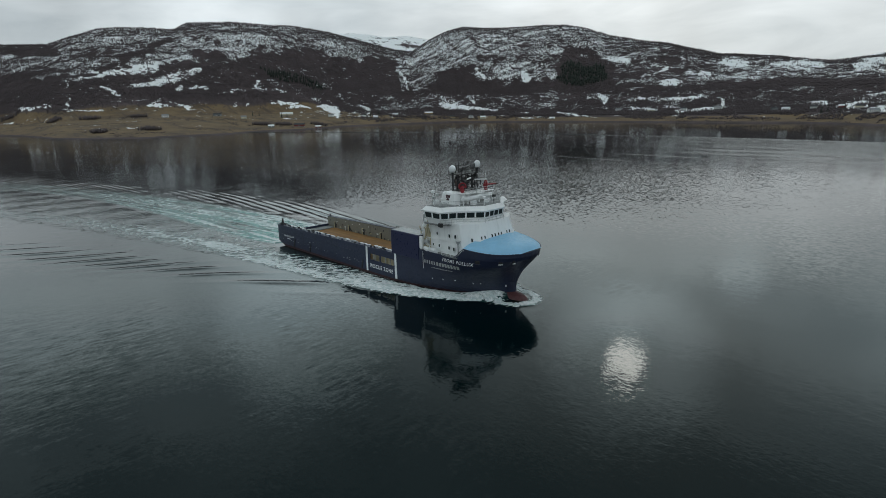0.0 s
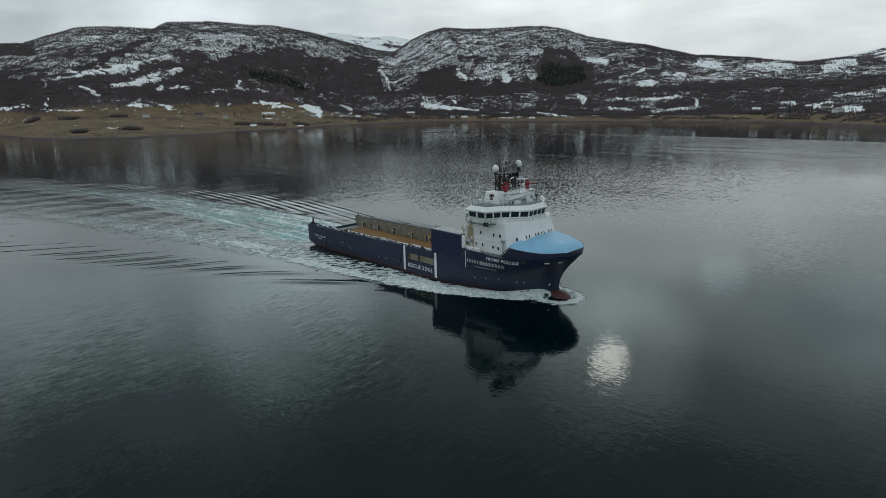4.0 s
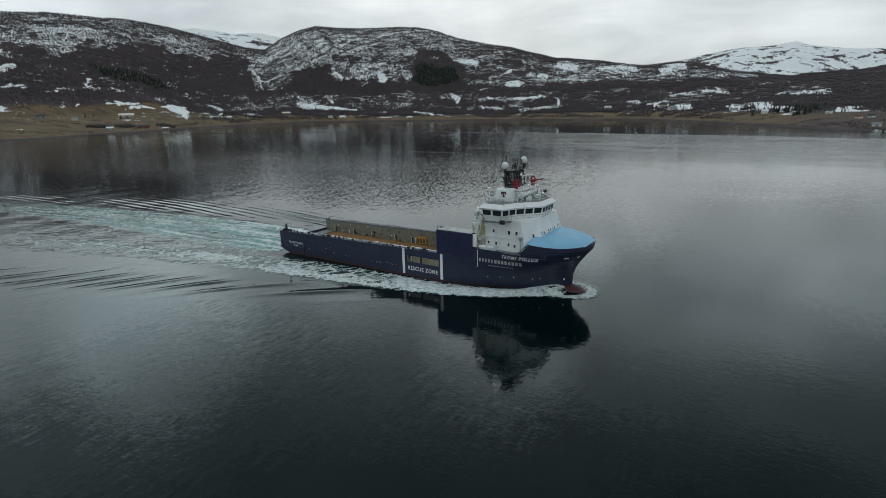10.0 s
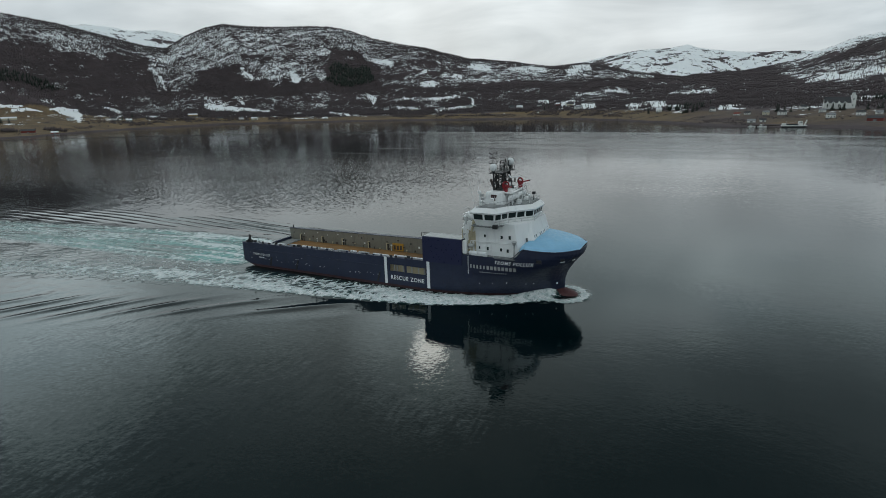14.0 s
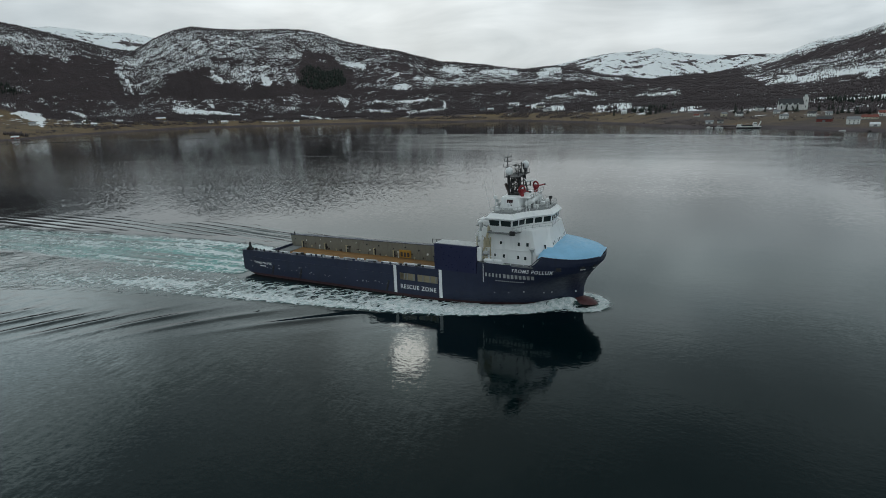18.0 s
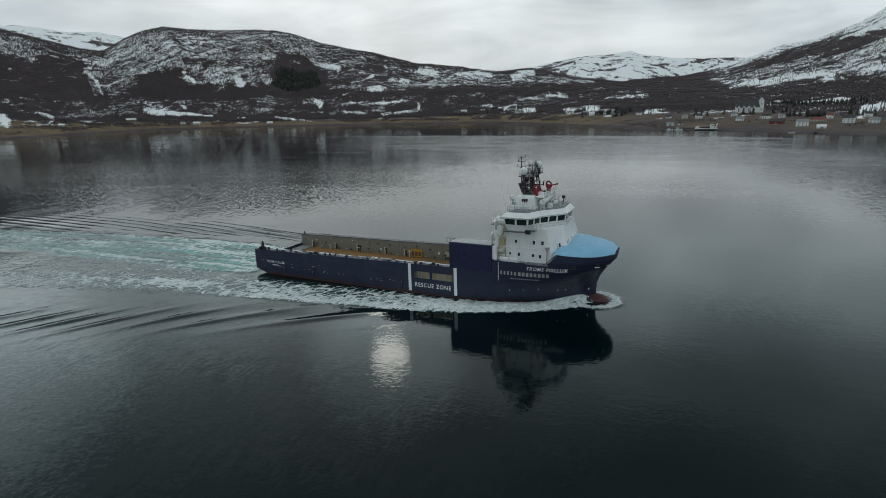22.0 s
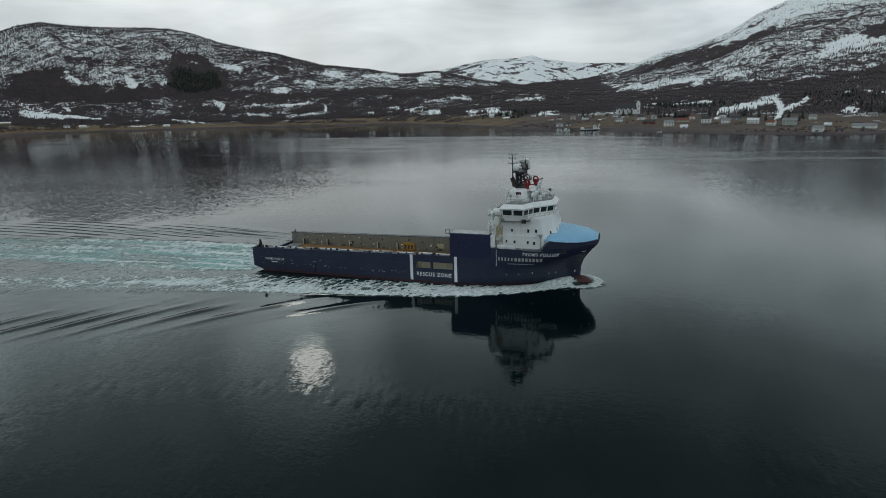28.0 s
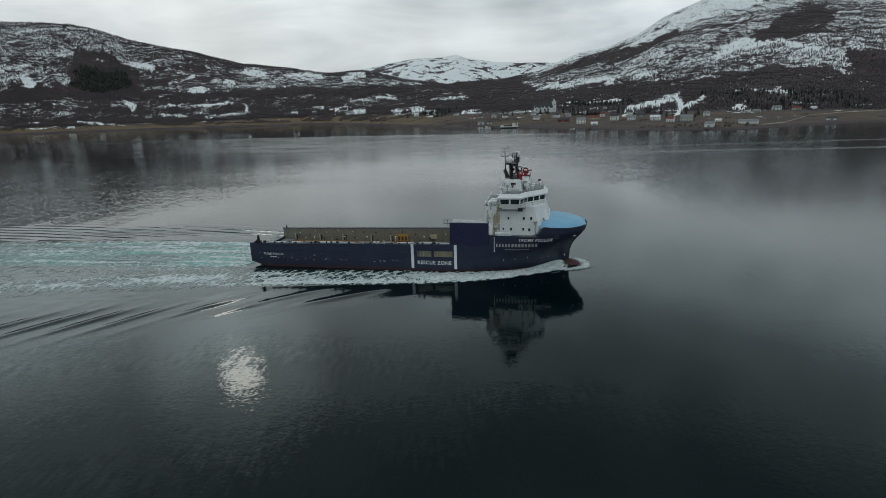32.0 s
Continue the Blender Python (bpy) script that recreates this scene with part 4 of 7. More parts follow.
def build_cargo_deck():
    bm = bmesh.new()
    box(bm, -40.6, 11.6, -8.75, 7.65, 2.6, 2.9)
    part("cargo_deck", bm, DECK_WOOD, vessel, "worn orange-brown timber cargo deck")
    # hollow cargo rails both sides: sloped top, dark cap, grey inner face
    for side in (-1, 1):
        for x0, x1, z0 in ((-41.8, 2.3, 2.3), (2.3, 12.6, 5.55), (12.6, 21.0, 6.3)):
            a, b = sheer(x0) - 0.06, sheer(min(x1, 20.9)) - 0.06
            yo, yi = (-9.6, -8.8) if side < 0 else (8.6, 7.7)
            z0 = z0 if side < 0 else 2.3
            bm = bmesh.new()
            prism(bm, [(x0, yo, z0), (x1, yo, z0), (x1, yi, z0), (x0, yi, z0)], [(x0, yo, a), (x1, yo, b), (x1, yi, b), (x0, yi, a)])
            part("cargo_rail", bm, GREY_WALL, vessel, "grey steel cargo rail with rust streaks")
        bm = bmesh.new()
        a, b = sheer(-41.9) - 0.02, sheer(11.5) - 0.02
        yo, yi = (-9.98, -8.7) if side < 0 else (8.86, 7.6)
        prism(bm, [(-41.9, yo, a - .1), (11.5, yo, b - .1), (11.5, yi, b - .1), (-41.9, yi, a - .1)], [(-41.9, yo, a), (11.5, yo, b), (11.5, yi, b), (-41.9, yi, a)])
        part("rail_cap", bm, NAVY, vessel)
    # bays behind the side openings; cream paint stands in for their yellowish light
    bm = bmesh.new()
    box(bm, 2.4, 12.5, -8.75, -8.6, 2.9, 5.5)
    part("bay_wall", bm, CREAM, vessel, "steel wall behind the rescue openings, cream for the yellowish light inside")
    bm = bmesh.new()
    box(bm, 2.4, 12.5, -9.9, -8.75, 3.5, 3.6)
    part("bay_floor", bm, CREAM, vessel)
    for x in (3.9, 4.6, 6.2, 8.4, 10.1, 11.5):
        bm = bmesh.new()
        tube(bm, (x, -9.3, 3.6), (x, -9.3, 5.5), 0.13, n=8)
        part("bay_post", bm, STEEL, vessel)
    # lower bulwark across the stern with a gap for the roller
    bm = bmesh.new()
    box(bm, -42.1, -41.6, -9.4, 8.3, 2.6, 3.75, 0.08)
    part("stern_bulwark", bm, NAVY, vessel)
    bm = bmesh.new()
    box(bm, -41.5, -38.0, -8.6, 7.5, 2.9, 3.15, 0.05)
    part("stern_plate", bm, DECK_GREY, vessel, "pale grey steel stern deck plate")
    # dark post and slanting stays at the stern corners
    bm = bmesh.new()
    prism(bm, [(-41.6, -9.35, 6.2), (-39.2, -9.35, 6.2), (-39.5, -9.35, 6.7), (-39.75, -9.35, 8.3), (-40.05, -9.35, 8.3), (-40.2, -9.35, 7.1)],
          [(-41.6, -9.05, 6.2), (-39.2, -9.05, 6.2), (-39.5, -9.05, 6.7), (-39.75, -9.05, 8.3), (-40.05, -9.05, 8.3), (-40.2, -9.05, 7.1)], 0.05)
    part("stern_post", bm, BLACK, vessel, "dark steel fin at the stern corner")
    bm = bmesh.new()
    tube(bm, (-40.9, 8.2, 6.2), (-40.9, 8.2, 7.0), 0.22, 0.14)
    part("stern_post", bm, BLACK, vessel)
    for x, y, h in ((-39.8, -8.6, 0.45), (-38.4, -8.9, 0.55), (-37.6, -8.7, 0.35)):
        bm = bmesh.new()
        box(bm, x - 0.3, x + 0.3, y - 0.2, y + 0.25, 6.25, 6.25 + h, 0.08)
        part("stern_bollard", bm, BLACK, vessel)
    # stanchion recesses, their shade painted as black blocks, and lockers along the port rail
    for i, x in enumerate((-37.8, -30.15, -23.1, -14.5, -8.7)):
        bm = bmesh.new()
        box(bm, x - 0.02, x + 0.34, 7.52, 7.7, 3.0, 4.7, 0.04)
        niche = part("rail_niche", bm, BLACK, vessel, "black block for a shaded niche, ochre frame, on the cargo rail")
        bm = bmesh.new()
        box(bm, x - 0.34, x - 0.02, 7.46, 7.7, 2.95, 4.75)
        box(bm, x - 0.02, x + 0.34, 7.48, 7.7, 4.7, 4.82)
        part("niche_frame", bm, CREAM, niche)
    bm = bmesh.new()
    box(bm, -7.0, -3.8, 7.35, 7.7, 3.1, 5.05, 0.05)
    locker = part("deck_locker", bm, YELLOW, vessel, "yellow deck locker with dark gear")
    for x in (-6.35, -5.4, -4.45):
        bm = bmesh.new()
        box(bm, x - 0.3, x + 0.3, 7.28, 7.4, 3.4, 4.5, 0.03)
        part("locker_gear", bm, BROWN_PIPE, locker)
    bm = bmesh.new()
    box(bm, 2.6, 4.5, 7.5, 7.7, 3.9, 5.2, 0.05)
    part("rail_panel", bm, CREAM, vessel, "pale panel on the cargo rail")
    rs = random.Random(4)
    for i in range(13):
        x = -40 + i * 3.9 + rs.uniform(-0.6, 0.6)
        bm = bmesh.new()
        z = rs.uniform(5.0, 5.8)
        tube(bm, (x, 7.58, z), (x, 7.72, z), rs.choice((0.12, 0.16, 0.22)), n=10)
        part("rail_lamp", bm, rs.choice((LETTER, BLACK, LETTER)), vessel)
    # hoses, valves and clamps at the foot of the port rail
    for i in range(26):
        x = -36.5 + i * 1.62 + rs.uniform(-0.7, 0.7)
        z, w, h = rs.uniform(3.0, 4.3), rs.uniform(0.12, 0.34), rs.uniform(0.16, 0.5)
        bm = bmesh.new()
        box(bm, x - w, x + w, 7.42, 7.72, z, z + h, 0.05)
        if i % 3 == 0:
            tube(bm, (x, 7.55, 2.9), (x, 7.55, z), 0.07, n=8)
        part("rail_fitting", bm, (BROWN_PIPE, LETTER, CREAM, BLACK, BROWN_PIPE)[i * 7 % 5], vessel)
    # white fittings lying along the starboard rail's inner edge
    x = -36.5
    while x < 11:
        w = rs.uniform(1.6, 4.6)
        bm = bmesh.new()
        z = sheer(x) - 0.05
        box(bm, x, min(x + w, 11.3), -8.95, -8.62, z, z + rs.uniform(0.22, 0.42), 0.06)
        part("rail_fender", bm, rs.choice((LETTER, STEEL, LETTER)), vessel, "white fender strip on the cargo rail")
        if rs.random() < 0.6:
            bm = bmesh.new()
            box(bm, x + w + 0.2, x + w + 0.9, -9.2, -8.6, z, z + 0.5, 0.08)
            part("rail_bollard", bm, BLACK, vessel)
        x += w + rs.uniform(0.5, 1.6)


build_cargo_deck()


def build_side_block():
    """The blue block amidships on the starboard side, and low lockers on the port side."""
    bm = bmesh.new()
    prism(bm, [(11.6, -10.04, 7.0), (20.9, -10.04, 7.0), (20.9, -6.2, 7.0), (11.6, -6.2, 7.0)],
          [(11.6, -10.04, 12.55), (20.9, -10.04, 12.55), (20.9, -6.2, 12.55), (11.6, -6.2, 12.55)], 0.12)
    block = part("side_block", bm, BOX_BLUE, vessel, "deep blue steel block on the vessel's side")
    bm = bmesh.new()
    box(bm, 11.9, 20.7, -9.8, -6.5, 12.56, 12.62)
    part("block_top", bm, STEEL, block, "pale grey steel lid on the block")
    rods([((x, -6.6, 11.55), (x, -6.6, 12.5)) for x in (9.6, 10.5)], BLACK, vessel, 0.06)
    rods([((9.6, -6.6, z), (11.65, -6.6, z)) for z in (11.6, 12.5)], BLACK, vessel, 0.05)
    bm = bmesh.new()
    box(bm, 12.6, 21.0, 2.0, 8.0, 2.9, 7.6, 0.1)
    part("aft_house", bm, WHITE, vessel)
    rods([((x, 8.3, 7.0), (x, 8.3, 8.2)) for x in (7.5, 9.5, 11.5, 13.5, 15.5, 17.5, 19.5)], BLACK, vessel, 0.04)
    rods([((7.5, 8.3, z), (19.5, 8.3, z)) for z in (7.6, 8.2)], BLACK, vessel, 0.04)
    # white rounded shield between block and house
    bm = bmesh.new()
    box(bm, 20.95, 22.0, -9.9, -9.2, 9.6, 12.5, 0.3)
    part("block_shield", bm, WHITE, vessel)


build_side_block()

HOUSE_LOW = [(21.0, -8.7), (33.2, -8.7), (36.6, -6.6), (36.9, 0), (36.6, 6.6), (33.2, 8.7), (21.0, 8.7)]
HOUSE_TOP = [(21.0, -8.7), (31.6, -8.3), (34.0, -4.8), (34.3, 0), (34.0, 4.8), (31.6, 8.3), (21.0, 8.7)]


def on_house(u, v):
    """A point of the house's front starboard face; u along, v up from 0 to 1."""
    a = Vector((33.2, -8.7, 7.0)).lerp(Vector((36.6, -6.6, 7.0)), u)
    b = Vector((31.6, -8.3, 16.3)).lerp(Vector((34.0, -4.8, 16.3)), u)
    return a.lerp(b, v)


def pane(parent, centre, along, up, w, h, name="window"):
    """A small framed window on a wall: dark pane, pale frame."""
    along, up = along.normalized(), up.normalized()
    out = along.cross(up).normalized()
    m = Matrix((along, out * -1, up)).transposed().to_4x4()
    m.translation = centre
    bm = bmesh.new()
    box(bm, -w / 2, w / 2, -0.05, 0.06, -h / 2, h / 2, 0.0, m)
    win = part(name, bm, GLASS, parent, "dark glass")
    bm = bmesh.new()
    t = 0.07
    for x0, x1, z0, z1 in ((-w / 2 - t, -w / 2, -h / 2 - t, h / 2 + t), (w / 2, w / 2 + t, -h / 2 - t, h / 2 + t), (-w / 2, w / 2, h / 2, h / 2 + t), (-w / 2, w / 2, -h / 2 - t, -h / 2)):
        box(bm, x0, x1, -0.09, 0.06, z0, z1, 0.0, m)
    part("window_frame", bm, WHITE, win)
    return win


def build_house():
    bm = bmesh.new()
    prism(bm, [(x, y, 7.0) for x, y in HOUSE_LOW], [(x, y, 16.3) for x, y in HOUSE_TOP], 0.12)
    house = part("deckhouse", bm, WHITE, vessel, "white deckhouse with a sloping front")
    along = Vector((1, 0, 0))
    up = Vector((0, 0, 1))
    for x, z, s in ((25.6, 13.55, 0.40), (29.2, 13.55, 0.48), (30.9, 13.6, 0.48), (24.4, 11.0, 0.36), (26.2, 10.95, 0.44), (29.1, 10.95, 0.44), (30.5, 10.85, 0.46)):
        pane(house, Vector((x, -8.72 + 0.06 * max(0, (z - 9)) * 0.0, z)), along, up, s, s * 1.5)
        pane(house, Vector((x, 8.72, z)), -along, up, s, s * 1.5)
    c = on_house(0.57, 0.64)
    pane(house, c, on_house(1, 0.66) - on_house(0, 0.66), on_house(0.46, 1) - on_house(0.46, 0), 0.42, 0.75)
    # front face, across the middle
    for y in (-5.05, -4.06, -1.91, -0.97, 0.12, 1.09, 3.12, 4.07):
        lo, hi = Vector((36.9 - 0.3 * abs(y) / 5.2, y, 7.0)), Vector((34.3 - 0.3 * abs(y) / 5.2, y, 16.3))
        pane(house, lo.lerp(hi, 0.68), Vector((-0.05 * (1 if y > 0 else -1), 1, 0)), hi - lo, 0.40, 0.62)
    # ventilator, boxes, ladder and pipes on the side
    bm = bmesh.new()
    tube(bm, (31.9, -9.0, 9.7), (31.9, -9.0, 12.0), 0.13)
    tube(bm, (31.9, -9.0, 12.0), (31.9, -9.0, 12.9), 0.14, 0.55, 10)
    part("ventilator", bm, STEEL, vessel, "grey mushroom ventilator")
    bm = bmesh.new()
    for x in (24.0, 27.0):
        tube(bm, (x, -8.85, 9.6), (x, -8.85, 12.3), 0.07, n=6)
    tube(bm, (21.5, -8.9, 12.35), (31.0, -8.9, 12.35), 0.08, n=6)
    tube(bm, (21.5, -8.9, 10.6), (29.0, -8.9, 10.6), 0.05, n=6)
    part("wall_pipe", bm, WHITE, house)
    # walkway aft and side, with rail
    bm = bmesh.new()
    box(bm, 21.0, 32.3, -9.95, -8.6, 9.3, 9.5, 0.04)
    part("side_walkway", bm, DECK_GREY, vessel)
    rods([((24.0 + i * 1.3, -9.8, 9.5), (24.0 + i * 1.3, -9.8, 10.35)) for i in range(7)], WHITE, vessel)
    rods([((24.0, -9.8, z), (31.8, -9.8, z)) for z in (9.95, 10.35)], WHITE, vessel, 0.03)
    for x0, x1 in ((22.6, 24.4), (24.6, 26.2)):
        bm = bmesh.new()
        tube(bm, (x0, -9.7, 10.0), (x1, -9.7, 10.0), 0.42, n=14)
        part("life_raft", bm, LETTER, vessel, "white life raft canister")
    return house


build_house()


def build_whaleback():
    """Pale blue rounded cover over the foredeck."""
    bm = bmesh.new()
    nu, nv = 22, 24
    grid = []
    for i in range(nu + 1):
        u = i / nu
        x = 33.0 + (stem_x(10.0) - 0.35 - 33.0) * u
        b = max(0.05, half_beam(min(x, 43.2), sheer(x)) - 0.15)
        z0 = sheer(x) + 0.12
        row = []
        for j in range(nv + 1):
            v = -1 + 2 * j / nv
            rise = 1.6 * (1 - abs(v) ** 2.3) ** 0.75 * (1 - u ** 4.6) ** 0.8 * (0.85 + 0.15 * min(1, u * 3))
            row.append(bm.verts.new((x, b * v, z0 + rise)))
        grid.append(row)
    for i in range(nu):
        for j in range(nv):
            bm.faces.new((grid[i][j], grid[i + 1][j], grid[i + 1][j + 1], grid[i][j + 1]))
    part("whaleback", bm, PALE_BLUE, vessel, "pale blue domed foredeck cover", True)
    # rounded rim under the cover
    bm = bmesh.new()
    pts = []
    for i in range(25):
        x = 31.4 + (stem_x(10.2) - 0.02 - 31.4) * (1 - (1 - i / 24) ** 1.6)
        pts.append((x, half_beam(min(x, stem_x(sheer(x)) - 0.001), sheer(x)) if i < 24 else 0.0, sheer(x)))
    for side in (-1, 1):
        for a, b in zip(pts, pts[1:]):
            tube(bm, (a[0], a[1] * side, a[2] + 0.05), (b[0], b[1] * side, b[2] + 0.02), 0.10, n=6)
    part("bow_rim", bm, NAVY, vessel)
    # mooring openings in the bow, their dark insides painted as black slabs, pale lips
    for x, side, w in ((36.9, -1, 1.0), (41.0, -1, 0.8), (42.7, -1, 0.5), (36.9, 1, 1.0), (41.0, 1, 0.8), (42.7, 1, 0.5)):
        z = 9.25 + 0.05 * (x - 37)
        y = half_beam(x, z)
        y2 = half_beam(x + 0.3, z)
        ang = math.atan2((y2 - y), 0.3)
        m = Matrix.Translation((x, side * (y + 0.03), z)) @ Matrix.Rotation(side * ang, 4, "Z")
        bm = bmesh.new()
        box(bm, -w / 2, w / 2, -0.08, 0.08, -0.32, 0.32, 0.06, m)
        hole = part("mooring_port", bm, BLACK, vessel)
        bm = bmesh.new()
        box(bm, -w / 2 - 0.1, w / 2 + 0.1, -0.1, 0.1, -0.46, -0.34, 0.03, m)
        part("port_lip", bm, LETTER if x > 38 else NAVY, hole)
    # draught marks: small white plates low on the bow
    for x, z, s in ((38.9, 3.1, 0.42), (30.1, 3.85, 0.26), (33.6, 3.5, 0.22), (35.0, 3.6, 0.26), (24.5, 3.4, 0.2), (27.2, 3.6, 0.2)):
        y = half_beam(x, z)
        ang = math.atan2(half_beam(x + 0.2, z) - y, 0.2)
        bm = bmesh.new()
        box(bm, -s * 0.36, s * 0.36, -0.04, 0.04, -s * 0.5, s * 0.5, 0.0, Matrix.Translation((x, -(y + 0.03), z)) @ Matrix.Rotation(-ang, 4, "Z"))
        part("draught_mark", bm, LETTER, vessel)


build_whaleback()

BRIDGE = [(23.8, -10.4), (28.3, -10.4), (29.8, -7.2), (33.8, -2.9), (33.8, 2.9), (29.8, 7.2), (28.3, 10.4), (23.8, 10.4)]


def grown(ring, k):
    """The ring pushed outwards by k metres."""
    out = []
    n = len(ring)
    for i in range(n):
        a, b, c = Vector(ring[i - 1]), Vector(ring[i]), Vector(ring[(i + 1) % n])
        d1, d2 = (b - a).normalized(), (c - b).normalized()
        n1, n2 = Vector((d1.y, -d1.x)), Vector((d2.y, -d2.x))
        mid = (n1 + n2).normalized()
        out.append(tuple(b + mid * (k / max(0.4, mid.dot(n1)))))
    return out


def ring_at(ring, k, z):
    return [(x, y, z) for x, y in grown(ring, k)]


def build_bridge():
    bm = bmesh.new()
    prism(bm, ring_at(BRIDGE, -0.55, 15.7), ring_at(BRIDGE, 0.02, 17.2), 0.05)
    wheelhouse = part("wheelhouse", bm, WHITE, vessel, "white wheelhouse with a ring of slanted windows")
    bm = bmesh.new()
    prism(bm, ring_at(BRIDGE, -0.10, 17.18), ring_at(BRIDGE, 0.10, 18.5))
    part("window_band", bm, BLACK, wheelhouse)
    bm = bmesh.new()
    prism(bm, ring_at(BRIDGE, 0.48, 18.36), ring_at(BRIDGE, 0.66, 18.7), 0.05)
    prism(bm, ring_at(BRIDGE, 0.66, 18.7), ring_at(BRIDGE, -0.15, 19.55), 0.0)
    part("bridge_roof", bm, WHITE, wheelhouse, "white overhanging roof")
    counts = [2, 2, 3, 4, 3, 2, 2, 5]
    lo, hi = ring_at(BRIDGE, 0.03, 17.26), ring_at(BRIDGE, 0.16, 18.40)
    n = len(BRIDGE)
    for i, cnt in enumerate(counts):
        a0, a1 = Vector(lo[i]), Vector(lo[(i + 1) % n])
        b0, b1 = Vector(hi[i]), Vector(hi[(i + 1) % n])
        nrm = Vector((a1.y - a0.y, a0.x - a1.x, 0)).normalized() * 0.05
        for k in range(cnt):
            f0, f1 = (k + 0.09) / cnt, (k + 0.91) / cnt
            q = [a0.lerp(a1, f0), a0.lerp(a1, f1), b0.lerp(b1, f1), b0.lerp(b1, f0)]
            bm = bmesh.new()
            prism(bm, [p - nrm for p in q], [p + nrm for p in q])
            part("bridge_window", bm, GLASS, wheelhouse, "dark slanted bridge window")
        # white posts between panes
        for k in range(cnt + 1):
            f0, f1 = max(0, (k - 0.085) / cnt), min(1, (k + 0.085) / cnt)
            q = [a0.lerp(a1, f0), a0.lerp(a1, f1), b0.lerp(b1, f1), b0.lerp(b1, f0)]
            bm = bmesh.new()
            prism(bm, [p - nrm for p in q], [p + nrm * 1.6 for p in q])
            part("window_post", bm, WHITE, wheelhouse)
    # walkway below the windows with rails
    bm = bmesh.new()
    prism(bm, ring_at(BRIDGE, 0.15, 15.75), ring_at(BRIDGE, 0.35, 15.95))
    part("bridge_walkway", bm, DECK_GREY, wheelhouse)
    up = Vector((0, 0, 1))
    rr = ring_at(BRIDGE, 0.35, 15.95)
    for i in (1, 2, 3, 4, 5):
        a, b = Vector(rr[i]), Vector(rr[i + 1])
        m = max(2, int((b - a).length / 1.2))
        rods([(a.lerp(b, k / m), a.lerp(b, k / m) + up) for k in range(m)], STEEL, wheelhouse, 0.03)
        rods([(a + up * z, b + up * z) for z in (0.5, 1.0)], STEEL, wheelhouse, 0.03)
    bm = bmesh.new()
    box(bm, 28.0, 29.0, -10.9, -10.3, 15.6, 16.4, 0.08)
    part("side_light", bm, BLACK, wheelhouse)
    rr = ring_at(BRIDGE, -0.4, 19.52)
    for i in range(n):
        a, b = Vector(rr[i]), Vector(rr[(i + 1) % n])
        m = max(2, int((b - a).length / 1.4))
        rods([(a.lerp(b, k / m), a.lerp(b, k / m) + up * 1.1) for k in range(m)], STEEL, wheelhouse)
        rods([(a + up * z, b + up * z) for z in (0.55, 1.1)], STEEL, wheelhouse)
    bm = bmesh.new()
    prism(bm, ring_at(BRIDGE, -0.3, 19.5), ring_at(BRIDGE, -0.35, 19.6))
    part("monkey_deck", bm, DECK_GREY, wheelhouse)


build_bridge()


